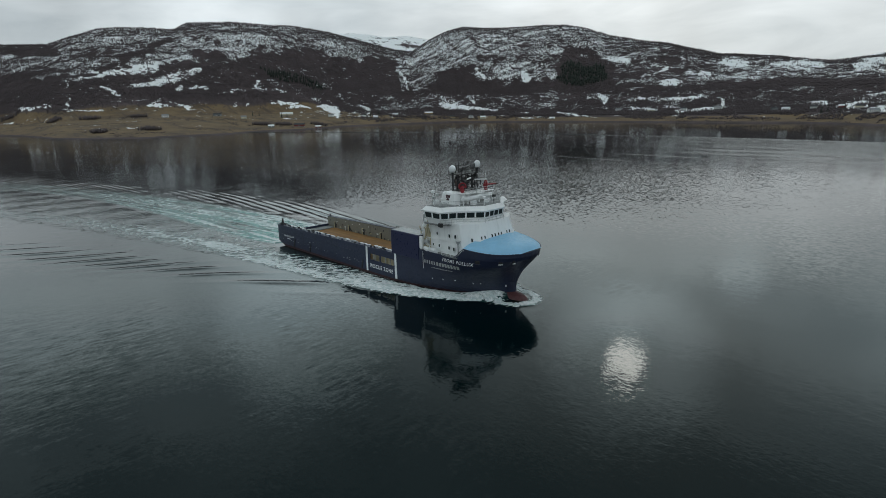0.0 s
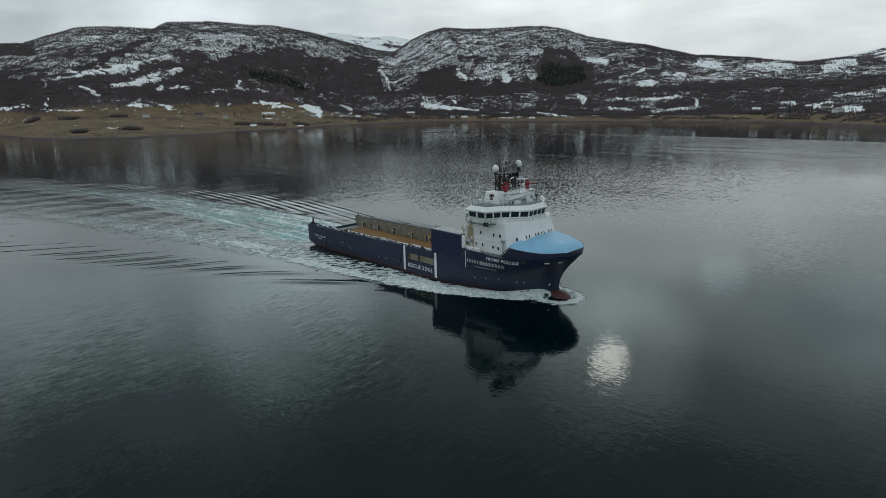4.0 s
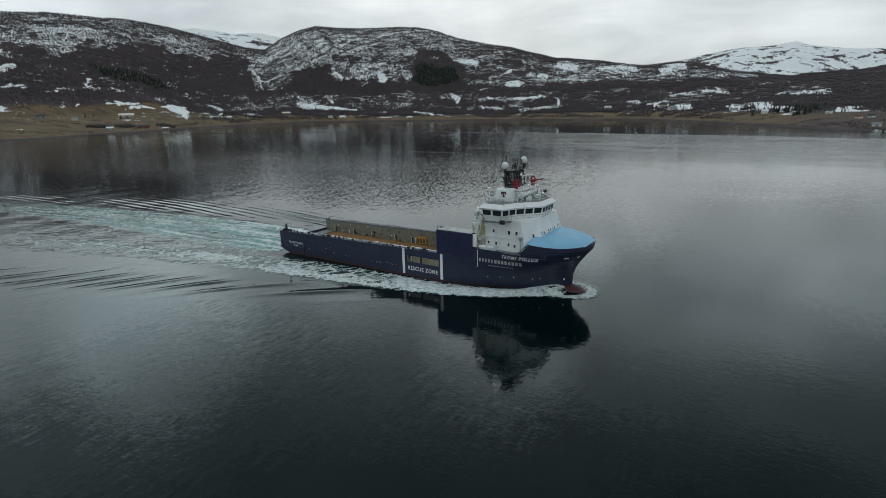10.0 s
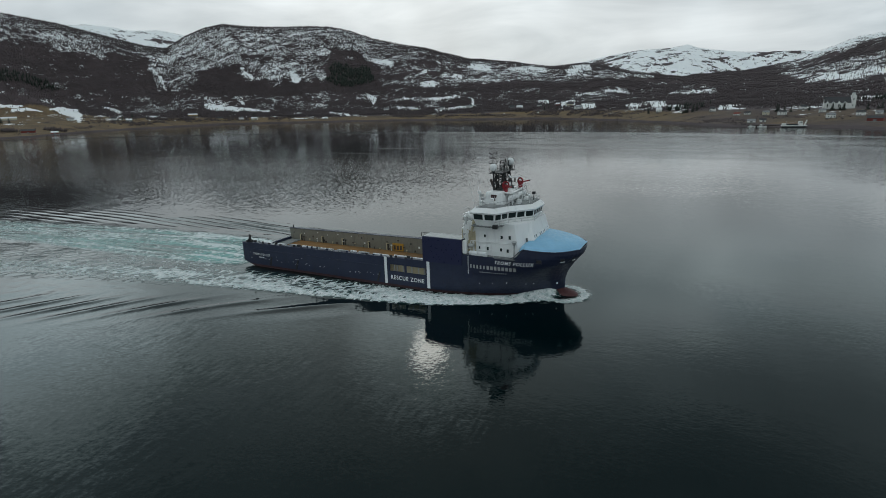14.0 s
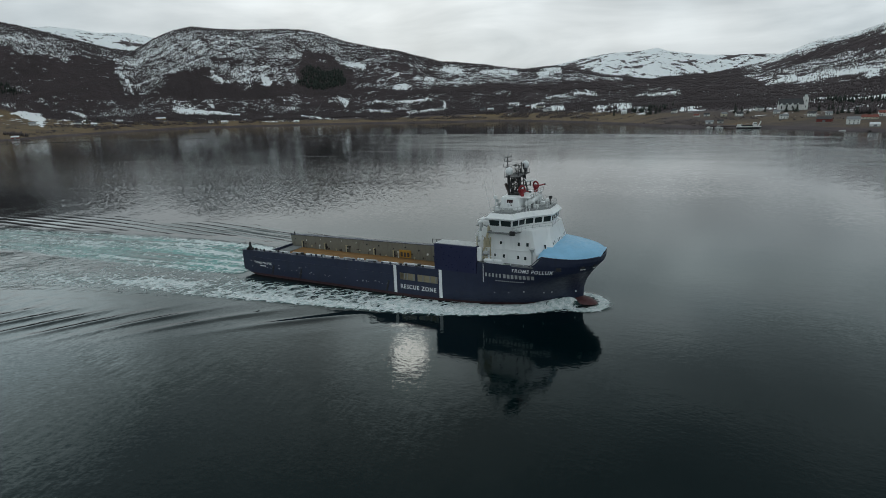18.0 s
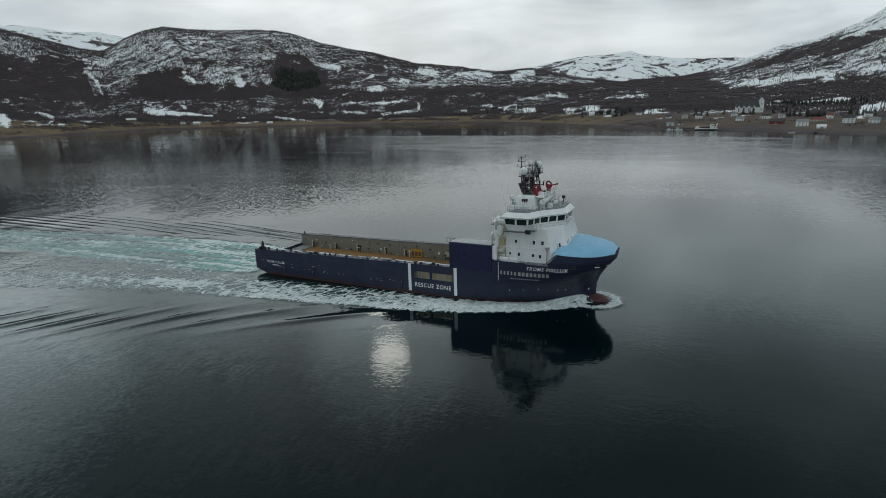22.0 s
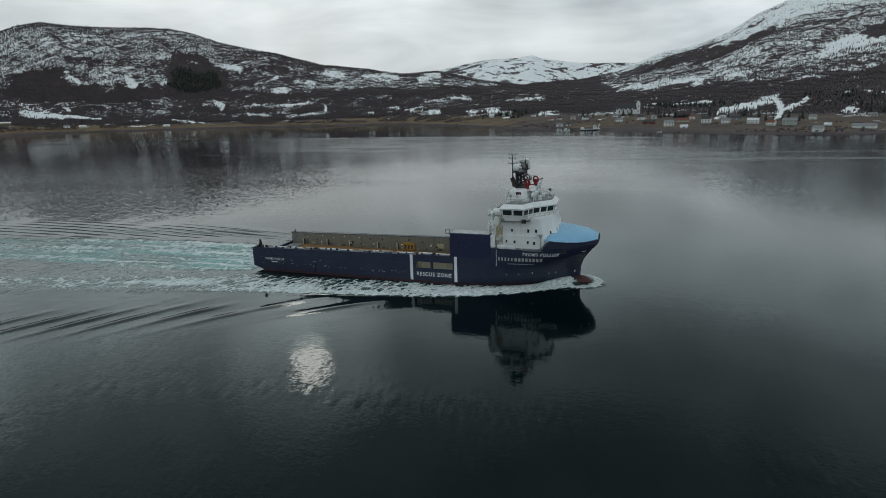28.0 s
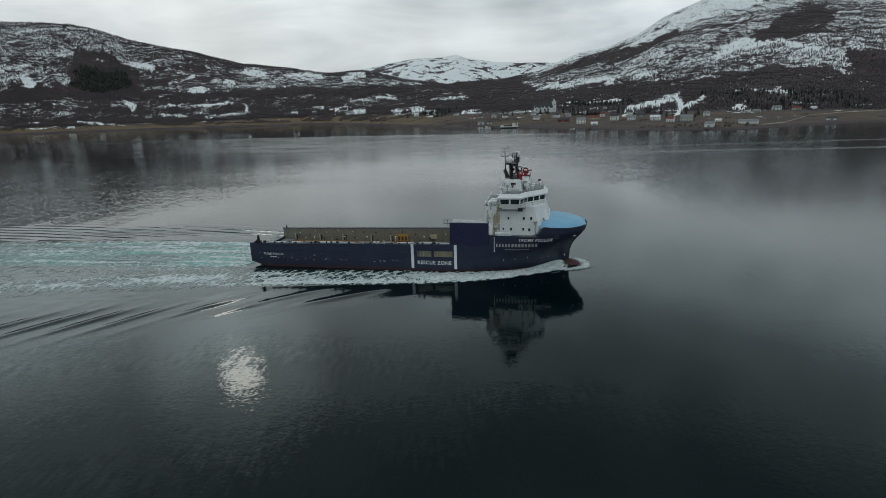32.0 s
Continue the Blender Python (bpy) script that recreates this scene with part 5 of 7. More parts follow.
def build_top():
    """Casing, mast, domes and fire monitors on the bridge roof."""
    bm = bmesh.new()
    prism(bm, [(24.3, -6.5, 19.5), (28.7, -6.5, 19.5), (28.7, -2.0, 19.5), (24.3, -2.0, 19.5)],
          [(24.7, -6.1, 22.1), (28.0, -6.1, 22.1), (28.0, -2.3, 22.1), (24.7, -2.3, 22.1)], 0.2)
    casing = part("mast_house", bm, WHITE, vessel, "white mast house on the bridge roof")
    bm = bmesh.new()
    prism(bm, [(24.5, -2.1, 19.5), (28.2, -2.1, 19.5), (28.2, 6.0, 19.5), (24.5, 6.0, 19.5)],
          [(24.7, -2.1, 20.9), (27.9, -2.1, 20.9), (27.9, 5.7, 20.9), (24.7, 5.7, 20.9)], 0.15)
    part("low_casing", bm, WHITE, casing)
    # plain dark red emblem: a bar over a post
    for x0, x1, z0, z1 in ((25.9, 27.1, 21.25, 21.6), (26.3, 26.7, 20.7, 21.25), (25.95, 26.2, 20.95, 21.25), (26.8, 27.05, 20.95, 21.25), (26.1, 26.9, 20.45, 20.7)):
        bm = bmesh.new()
        y0, y1 = (-6.5 + 0.154 * (z - 19.5) for z in (z0, z1))
        prism(bm, [(x0, y0 - 0.05, z0), (x1, y0 - 0.05, z0), (x1, y0 + 0.1, z0), (x0, y0 + 0.1, z0)], [(x0, y1 - 0.05, z1), (x1, y1 - 0.05, z1), (x1, y1 + 0.1, z1), (x0, y1 + 0.1, z1)])
        part("emblem", bm, RED_BOOT, casing)
    bm = bmesh.new()
    tube(bm, (29.5, -4.6, 20.7), (29.5, 3.2, 20.9), 0.55, 0.55, 16)
    ball(bm, (29.5, -4.6, 20.7), 0.55)
    ball(bm, (29.5, 3.2, 20.9), 0.55)
    part("ventilation_trunk", bm, WHITE, casing, "white rounded ventilation trunk", True)
    for y in (-3.4, 0.2, 2.6):
        bm = bmesh.new()
        tube(bm, (29.5, y, 19.5), (29.5, y, 20.5), 0.22, n=10)
        part("trunk_leg", bm, WHITE, casing)
    # lockers, cable trays and a rail before the mast house
    for x0, x1, y0, y1, h in ((30.4, 31.2, -3.6, -2.2, 0.8), (30.6, 31.3, 0.6, 2.0, 0.7), (24.2, 24.9, -8.4, -7.2, 1.0), (26.2, 27.6, -8.8, -7.6, 0.6), (25.2, 26.6, 7.2, 8.4, 0.9), (28.6, 29.3, 5.0, 6.2, 0.9)):
        bm = bmesh.new()
        box(bm, x0, x1, y0, y1, 19.55, 19.55 + h, 0.06)
        part("roof_locker", bm, WHITE if h > 0.65 else STEEL, vessel)
    rods([((30.1, -4.8 + 1.2 * k, 21.85), (30.1, -4.8 + 1.2 * k, 22.85)) for k in range(9)], STEEL, casing)
    rods([((30.1, -4.8, z), (30.1, 4.8, z)) for z in (22.35, 22.85)], STEEL, casing)
    # lattice mast
    struts = []
    for y in (-3.7, -2.3, 2.3, 3.4):
        struts.append(((25.6, y, 20.7), (25.5, y, 25.6), 0.17))
    for z in (23.2, 24.4, 25.6):
        struts.append(((25.5, -3.7, z), (25.5, 3.4, z), 0.12))
        struts.append(((27.0, -2.3, z), (27.0, 2.3, z), 0.10))
    for y in (-2.3, 2.3):
        struts.append(((27.4, y, 22.1), (26.8, y, 25.6), 0.14))
        for z in (22.4, 23.6, 24.6):
            struts.append(((25.5, y, z), (27.1, y, z + 1.0), 0.09))
    for y0, y1, z0, z1 in ((-3.7, -2.3, 23.2, 25.6), (2.3, 3.4, 23.2, 25.6), (-2.3, 0, 24.4, 25.6), (2.3, 0, 24.4, 25.6), (-2.3, 0, 23.2, 22.2), (2.3, 0, 23.2, 22.2)):
        struts.append(((25.5, y0, z0), (25.5, y1, z1), 0.09))
    for y in (-1.1, 0.9):
        struts.append(((25.5, y, 22.1), (25.7, y, 25.6), 0.11))
        struts.append(((27.2, y, 22.1), (26.8, y, 25.6), 0.10))
    for k in range(5):
        z = 22.3 + 0.65 * k
        struts.append(((25.5, -1.1 if k % 2 else 0.9, z), (25.6, 0.9 if k % 2 else -1.1, z + 0.65), 0.07))
        struts.append(((25.5, -2.3, z), (27.1, -2.3, z + 0.5), 0.06))
    bm = bmesh.new()
    box(bm, 25.3, 27.5, -3.9, 3.6, 22.15, 22.24, 0.02)
    mast = part("lattice_mast", bm, BLACK, vessel, "black lattice signal mast")
    for a, b, r in struts:
        bm = bmesh.new()
        tube(bm, a, b, r, n=8)
        part("mast_strut", bm, BLACK, mast)
    bm = bmesh.new()
    box(bm, 24.6, 27.4, -4.3, 4.0, 25.6, 25.75, 0.03)
    part("mast_platform", bm, BLACK, mast)
    for x in (24.7, 27.3):
        rods([((x, -4.2 + 1.157 * k, 25.7), (x, -4.2 + 1.157 * k, 26.6)) for k in range(8)], BLACK, mast)
        rods([((x, -4.2, 26.6), (x, 3.9, 26.6)), ((x, -4.2, 26.15), (x, 3.9, 26.15))], BLACK, mast)
    bm = bmesh.new()
    tube(bm, (24.2, -0.4, 22.0), (24.0, -0.4, 29.3), 0.20, 0.07, 8)
    for z, w in ((27.2, 0.9), (28.3, 0.7), (29.2, 0.8)):
        tube(bm, (24.05 - w, -0.4, z), (24.05 + w, -0.4, z), 0.06, n=6)
        tube(bm, (24.05, -0.4 - w, z), (24.05, -0.4 + w, z), 0.06, n=6)
        for q in (-w, w):
            tube(bm, (24.05 + q, -0.4, z), (24.05 + q, -0.4, z + 0.5), 0.06, n=6)
    part("topmast", bm, BLACK, mast)
    for x, y, h in ((26.8, 1.0, 2.6), (27.0, 3.2, 2.2), (26.9, -1.2, 1.6), (24.9, 1.6, 2.0)):
        bm = bmesh.new()
        tube(bm, (x, y, 25.7), (x, y, 25.7 + h), 0.06, 0.03, 6)
        tube(bm, (x - 0.4, y, 25.7 + h * 0.8), (x + 0.5, y, 25.7 + h * 0.8), 0.04, n=6)
        part("aerial", bm, BLACK, mast)
    for x, y, z in ((25.5, -3.8, 26.75), (26.8, 2.7, 27.4)):
        bm = bmesh.new()
        tube(bm, (x, y, 25.7), (x, y, z - 0.4), 0.22, 0.42, 12)
        stand = part("dome_stand", bm, BLACK, mast)
        bm = bmesh.new()
        bmesh.ops.create_uvsphere(bm, u_segments=18, v_segments=12, radius=0.74, matrix=Matrix.Translation((x, y, z)) @ Matrix.Diagonal((1, 1, 1.12, 1)))
        part("radar_dome", bm, LETTER, stand, "white satellite dome", True)
    for x, y, z0, z1, w in ((26.4, -0.6, 25.7, 27.9, 0.55), (26.2, 1.9, 25.7, 27.3, 0.5), (27.1, -2.6, 25.7, 26.9, 0.4), (25.2, -2.6, 25.7, 27.0, 0.35)):
        bm = bmesh.new()
        tube(bm, (x, y, z0), (x, y, z1), 0.08, 0.05, 6)
        for k in (0.55, 0.85, 1.0):
            zz = z0 + (z1 - z0) * k
            tube(bm, (x - w, y, zz), (x + w, y, zz), 0.05, n=6)
            box(bm, x + w - 0.1, x + w + 0.1, y - 0.1, y + 0.1, zz, zz + 0.35, 0.03)
            box(bm, x - w - 0.1, x - w + 0.1, y - 0.1, y + 0.1, zz - 0.3, zz, 0.03)
        part("lamp_pole", bm, BLACK, mast, "dark pole with signal lamps")
    for x, y, z in ((26.0, -2.9, 24.9), (26.3, 0.4, 24.9), (26.9, -1.7, 23.9), (25.8, 1.6, 23.9), (26.4, 2.9, 24.9)):
        bm = bmesh.new()
        box(bm, x - 0.24, x + 0.24, y - 0.2, y + 0.2, z - 0.25, z + 0.3, 0.05)
        part("mast_box", bm, BLACK, mast)
    # radar scanners
    for x, y, z, a in ((28.2, -1.5, 24.6, 25), (27.9, 2.6, 24.0, -40)):
        bm = bmesh.new()
        tube(bm, (x, y, z - 0.9), (x, y, z), 0.14)
        tube(bm, (x, y, z - 0.7), (26.9, y * 0.9, z - 0.8), 0.08)
        sc = part("scanner_post", bm, BLACK, mast)
        bm = bmesh.new()
        box(bm, -0.14, 0.14, -1.35, 1.35, 0, 0.28, 0.06, Matrix.Translation((x, y, z)) @ Matrix.Rotation(radians(a), 4, "Z"))
        part("scanner_bar", bm, LETTER, sc)
    # exhaust pipes leaning aft
    for y in (-1.4, 0.9):
        bm = bmesh.new()
        tube(bm, (24.9, y, 21.8), (23.9, y, 24.0), 0.30, 0.27, 12)
        part("exhaust_pipe", bm, BROWN_PIPE, casing, "sooty brown exhaust pipe")
    # fire monitors, on a small white platform
    bm = bmesh.new()
    box(bm, 27.2, 30.0, -4.8, 4.8, 21.75, 21.88, 0.03)
    plat = part("monitor_platform", bm, WHITE, vessel)
    for y in (-5.4, -2.7, 0, 2.7, 5.4):
        bm = bmesh.new()
        tube(bm, (29.8, y - 0.9, 19.5), (29.8, y - 0.9, 21.8), 0.09, n=8)
        part("platform_leg", bm, WHITE, plat)
    for x, y, a in ((28.0, -3.4, -38), (28.9, 3.2, 61)):
        base = Matrix.Translation((x, y, 21.9)) @ Matrix.Rotation(radians(a), 4, "Z")
        bm = bmesh.new()
        tube(bm, base @ Vector((0, 0, 0)), base @ Vector((0, 0, 1.0)), 0.48, 0.40, 12)
        ball(bm, base @ Vector((-0.1, 0, 1.0)), 0.5)
        mon = part("fire_monitor", bm, RED, vessel, "red water monitor with hand wheel")
        bm = bmesh.new()
        for k in range(14):
            a0, a1 = k * math.tau / 14, (k + 1) * math.tau / 14
            tube(bm, base @ Vector((0, 0.72 * math.cos(a0), 1.3 + 0.72 * math.sin(a0))), base @ Vector((0, 0.72 * math.cos(a1), 1.3 + 0.72 * math.sin(a1))), 0.17, n=6)
        box(bm, -0.1, 0.1, -0.5, 0.5, 1.1, 1.3, 0.02, base)
        part("monitor_wheel", bm, RED, mon)
        bm = bmesh.new()
        tube(bm, base @ Vector((-0.5, 0.1, 1.1)), base @ Vector((1.5, 0.1, 1.15)), 0.26, 0.13, 10)
        tube(bm, base @ Vector((1.5, 0.1, 1.15)), base @ Vector((2.5, 0.1, 1.2)), 0.12, 0.15, 10)
        part("monitor_barrel", bm, RED, mon)
        bm = bmesh.new()
        tube(bm, base @ Vector((2.45, 0.1, 1.2)), base @ Vector((2.8, 0.1, 1.22)), 0.18, 0.18, 10)
        part("nozzle", bm, BLACK, mon)
    # boxes, whips and a searchlight on the roof
    rs = random.Random(8)
    for x, y, z in ((24.4, -8.6, 2.6), (24.4, -7.4, 1.8), (25.4, -9.3, 1.5), (24.4, 8.2, 2.2), (27.0, -8.4, 1.2), (32.4, 1.8, 1.3), (32.6, -1.6, 1.3), (30.2, -5.4, 1.6)):
        bm = bmesh.new()
        tube(bm, (x, y, 19.5), (x, y, 19.5 + z), 0.1, 0.08, 8)
        box(bm, x - 0.3, x + 0.3, y - 0.3, y + 0.3, 19.5 + z, 19.5 + z + 0.55, 0.08)
        part("roof_fitting", bm, rs.choice((WHITE, STEEL, BLACK)), vessel)
    for x, y, dx, dy in ((24.0, -9.8, -1.2, -0.5), (24.0, -6.8, -1.0, 0.1), (24.0, 9.6, -1.2, 0.5)):
        bm = bmesh.new()
        tube(bm, (x, y, 19.5), (x + dx, y + dy, 25.5), 0.05, 0.02, 6)
        part("whip_aerial", bm, LETTER, vessel)
    for y in (-8.8, 8.8):
        bm = bmesh.new()
        box(bm, 21.6, 23.8, y - 1.0, y + 1.0, 18.1, 18.25, 0.03)
        wing = part("wing_platform", bm, WHITE, vessel)
        rods([((x, y - 0.95, 18.2), (x, y - 0.95, 19.2)) for x in (21.7, 22.7, 23.7)], STEEL, wing)
        rods([((21.7, y - 0.95, 19.2), (23.7, y - 0.95, 19.2)), ((21.7, y - 0.95, 19.2), (21.7, y + 0.95, 19.2))], STEEL, wing)


build_top()


def build_aft_gear():
    """Deck crane, boat davit and stairs between block and house."""
    bm = bmesh.new()
    tube(bm, (22.6, -8.2, 9.5), (22.6, -8.2, 15.6), 0.5, 0.42, 12)
    crane = part("deck_crane", bm, CREAM, vessel, "cream folding deck crane")
    bm = bmesh.new()
    box(bm, 22.0, 23.2, -9.0, -7.5, 12.4, 14.2, 0.12)
    part("crane_motor", bm, CREAM, crane)
    bm = bmesh.new()
    tube(bm, (22.6, -8.2, 15.4), (23.4, -8.9, 17.0), 0.3, 0.25, 10)
    tube(bm, (23.4, -8.9, 17.0), (22.0, -9.2, 11.2), 0.24, 0.2, 10)
    part("crane_boom", bm, CREAM, crane)
    bm = bmesh.new()
    tube(bm, (22.0, -9.2, 11.2), (21.8, -9.2, 10.2), 0.1)
    part("crane_hook", bm, BLACK, crane)
    for z in (11.5, 14.0, 16.2):
        bm = bmesh.new()
        box(bm, 19.8, 23.8, -7.2, 7.2, z, z + 0.12)
        landing = part("stair_landing", bm, DECK_GREY, vessel)
        rods([((x, -7.1, z + 0.1), (x, -7.1, z + 1.2)) for x in (20.0, 21.3, 22.6)], WHITE, landing)
        for k in (0.65, 1.2):
            rods([((20.0, -7.1, z + k), (23.6, -7.1, z + k)), ((20.0, -7.1, z + k), (20.0, 7.1, z + k))], WHITE, landing)
    bm = bmesh.new()
    prism(bm, [(20.3, -6.4, 9.0), (22.6, -6.4, 9.0), (22.6, -3.6, 9.0), (20.3, -3.6, 9.0)], [(20.5, -6.2, 17.2), (22.4, -6.2, 17.2), (22.4, -3.8, 17.2), (20.5, -3.8, 17.2)], 0.3)
    part("aft_trunk", bm, WHITE, vessel, "white ventilation trunk behind the house")
    bm = bmesh.new()
    tube(bm, (20.2, -7.6, 12.6), (20.2, -7.6, 14.6), 0.3, 0.3, 10)
    tube(bm, (21.0, -7.8, 14.2), (21.0, -7.8, 17.0), 0.34, 0.3, 10)
    ball(bm, (21.0, -7.8, 17.0), 0.5)
    part("aft_pipes", bm, WHITE, vessel)
    rg = random.Random(23)
    for i in range(16):
        x, y, z = rg.uniform(20.9, 23.2), rg.uniform(-9.3, -7.4), rg.uniform(9.6, 16.2)
        w, h = rg.uniform(0.12, 0.32), rg.uniform(0.25, 0.7)
        bm = bmesh.new()
        box(bm, x - w, x + w, y - w, y + w, z, z + h, 0.05)
        part("gear_box", bm, rg.choice((WHITE, CREAM, STEEL, BLACK, CREAM)), crane)
    bm = bmesh.new()
    for x0, z0, x1, z1 in ((20.9, 12.6, 22.9, 16.4), (21.3, 12.6, 23.3, 16.4), (23.7, 9.6, 22.2, 12.4)):
        tube(bm, (x0, -9.0, z0), (x1, -9.0, z1), 0.07, n=6)
    for k in range(9):
        z = 12.8 + 0.4 * k
        tube(bm, (21.0 + 0.21 * k, -9.0, z), (21.4 + 0.21 * k, -9.0, z), 0.04, n=6)
    part("aft_ladder", bm, WHITE, vessel)
    bm = bmesh.new()
    tube(bm, (21.4, -8.4, 15.6), (21.4, -8.4, 16.9), 0.34, 0.34, 12)
    ball(bm, (21.4, -8.4, 16.9), 0.34)
    part("davit_head", bm, STEEL, vessel, "grey davit head with rounded cap", True)
    # boat davit arms, winch drums and a small rescue boat cradle, cream and white
    for x in (20.6, 22.2, 23.4):
        bm = bmesh.new()
        tube(bm, (x, -8.6, 9.5), (x, -8.8, 13.4), 0.16, 0.14, 8)
        tube(bm, (x, -8.8, 13.4), (x + 0.3, -9.5, 14.6), 0.14, 0.11, 8)
        part("davit_arm", bm, CREAM, crane)
    for x, z in ((20.9, 10.6), (22.7, 11.4)):
        bm = bmesh.new()
        tube(bm, (x - 0.5, -9.2, z), (x + 0.5, -9.2, z), 0.42, 0.42, 12)
        part("winch_drum", bm, STEEL, crane)
    for x in (22.95, 24.2, 25.4):
        bm = bmesh.new()
        box(bm, x, x + 1.0, -10.0, -9.45, 9.45, 9.95, 0.12)
        part("deck_fender", bm, LETTER, vessel, "white deck fender")


build_aft_gear()


def hull_text(words, x, z, size, slant=0.0, width=None, bold=0.0):
    """Lettering laid on the starboard side, following the plates."""
    cu = bpy.data.curves.new("lettering", "FONT")
    cu.body, cu.size, cu.shear, cu.offset, cu.space_character = words, size, slant, bold, 1.22
    tmp = new("lettering", cu)
    me = bpy.data.meshes.new_from_object(tmp.evaluated_get(bpy.context.evaluated_depsgraph_get()))
    bpy.data.objects.remove(tmp)
    co = np.array([v.co for v in me.vertices])
    k = (width / (co[:, 0].max() - co[:, 0].min())) if width else 1.0
    for v in me.vertices:
        px, pz = x + v.co.x * k, z + v.co.y
        v.co = (px, -(half_beam(px, pz) + 0.07), pz)
    # each letter a part of its own
    whole = bmesh.new()
    whole.from_mesh(me)
    bpy.data.meshes.remove(me)
    left = set(whole.faces)
    while left:
        piece, todo = set(), [min(left, key=lambda f: f.index)]
        while todo:
            f = todo.pop()
            if f in left:
                left.discard(f)
                piece.add(f)
                todo += [g for v in f.verts for g in v.link_faces if g in left]
        bm, made = bmesh.new(), {}
        for f in sorted(piece, key=lambda f: f.index):
            bm.faces.new([made.setdefault(v.index, None) or made.update({v.index: bm.verts.new(v.co)}) or made[v.index] for v in f.verts])
        part("letter", bm, LETTER, vessel, "white painted letter")
    whole.free()


def hull_bar(x0, x1, z0, z1, name="lettering_bar", proud=0.11, paint=None):
    bm = bmesh.new()
    n = max(1, int((x1 - x0) / 0.8))
    for i in range(n):
        a, b = x0 + (x1 - x0) * i / n, x0 + (x1 - x0) * (i + 1) / n
        pts = [(a, z0), (b, z0), (b, z1), (a, z1)]
        q = [(px, -(half_beam(px, pz) + proud), pz) for px, pz in pts]
        bm.faces.new([bm.verts.new(p) for p in q])
    bmesh.ops.remove_doubles(bm, verts=bm.verts, dist=0.001)
    bmesh.ops.solidify(bm, geom=bm.faces[:], thickness=0.04)
    return part(name, bm, paint or LETTER, vessel, "white painted bar")


bpy.context.view_layer.update()
hull_text("RESCUE ZONE", 3.3, 2.0, 1.28, 0.0, 8.5, 0.03)
hull_text("TROMS POLLUX", 28.0, 8.2, 1.0, 0.3, 7.9, 0.02)
hull_bar(1.75, 2.45, 0.85, 7.0, "rescue_mark")
hull_bar(12.55, 13.25, 0.95, 7.05, "rescue_mark")
hull_bar(22.3, 22.42, 5.5, 9.3, "rubbing_line")
# the owner's name as plain bars, one a letter
for i in range(13):
    x0, w, z0, z1 = (22.8 + i * 0.72, 0.34, 6.86, 7.6) if i < 5 else (26.45 + (i - 5) * 0.78, 0.52, 6.84, 7.62)
    hull_bar(x0, x0 + w, z0, z1, "lettering_bar", 0.11, STEEL)
for i in range(14):
    hull_bar(24.9 + 0.41 * i, 25.15 + 0.41 * i, 6.08, 6.26, "lettering_bar", 0.11, STEEL)
# the vessel's name again at the stern; the port below it is too small to read
hull_text("TROMS POLLUX", -38.4, 3.3, 0.78, 0.0, 5.7, 0.02)
hull_bar(-36.5, -34.7, 2.7, 2.92)
rs = random.Random(15)
for i in range(40):  # scuffs and small plates along the side
    x, z = rs.uniform(-40, 0), rs.choice((2.3, 2.4, 3.6, 2.5)) + rs.uniform(-0.3, 0.3)
    hull_bar(x, x + rs.uniform(0.1, 0.4), z, z + rs.uniform(0.05, 0.16), "hull_scuff", 0.11, STEEL)
# fairleads, stanchions and hoses along the starboard rail
for i in range(26):
    x = -41 + i * 2.0 + rs.uniform(-0.5, 0.5)
    bm = bmesh.new()
    w, h = rs.uniform(0.12, 0.3), rs.uniform(0.2, 0.55)
    box(bm, x - w, x + w, -9.75, -9.45, sheer(x) - 0.05, sheer(x) + h, 0.04)
    part("rail_stanchion", bm, rs.choice((BLACK, NAVY, BLACK, STEEL)), vessel)


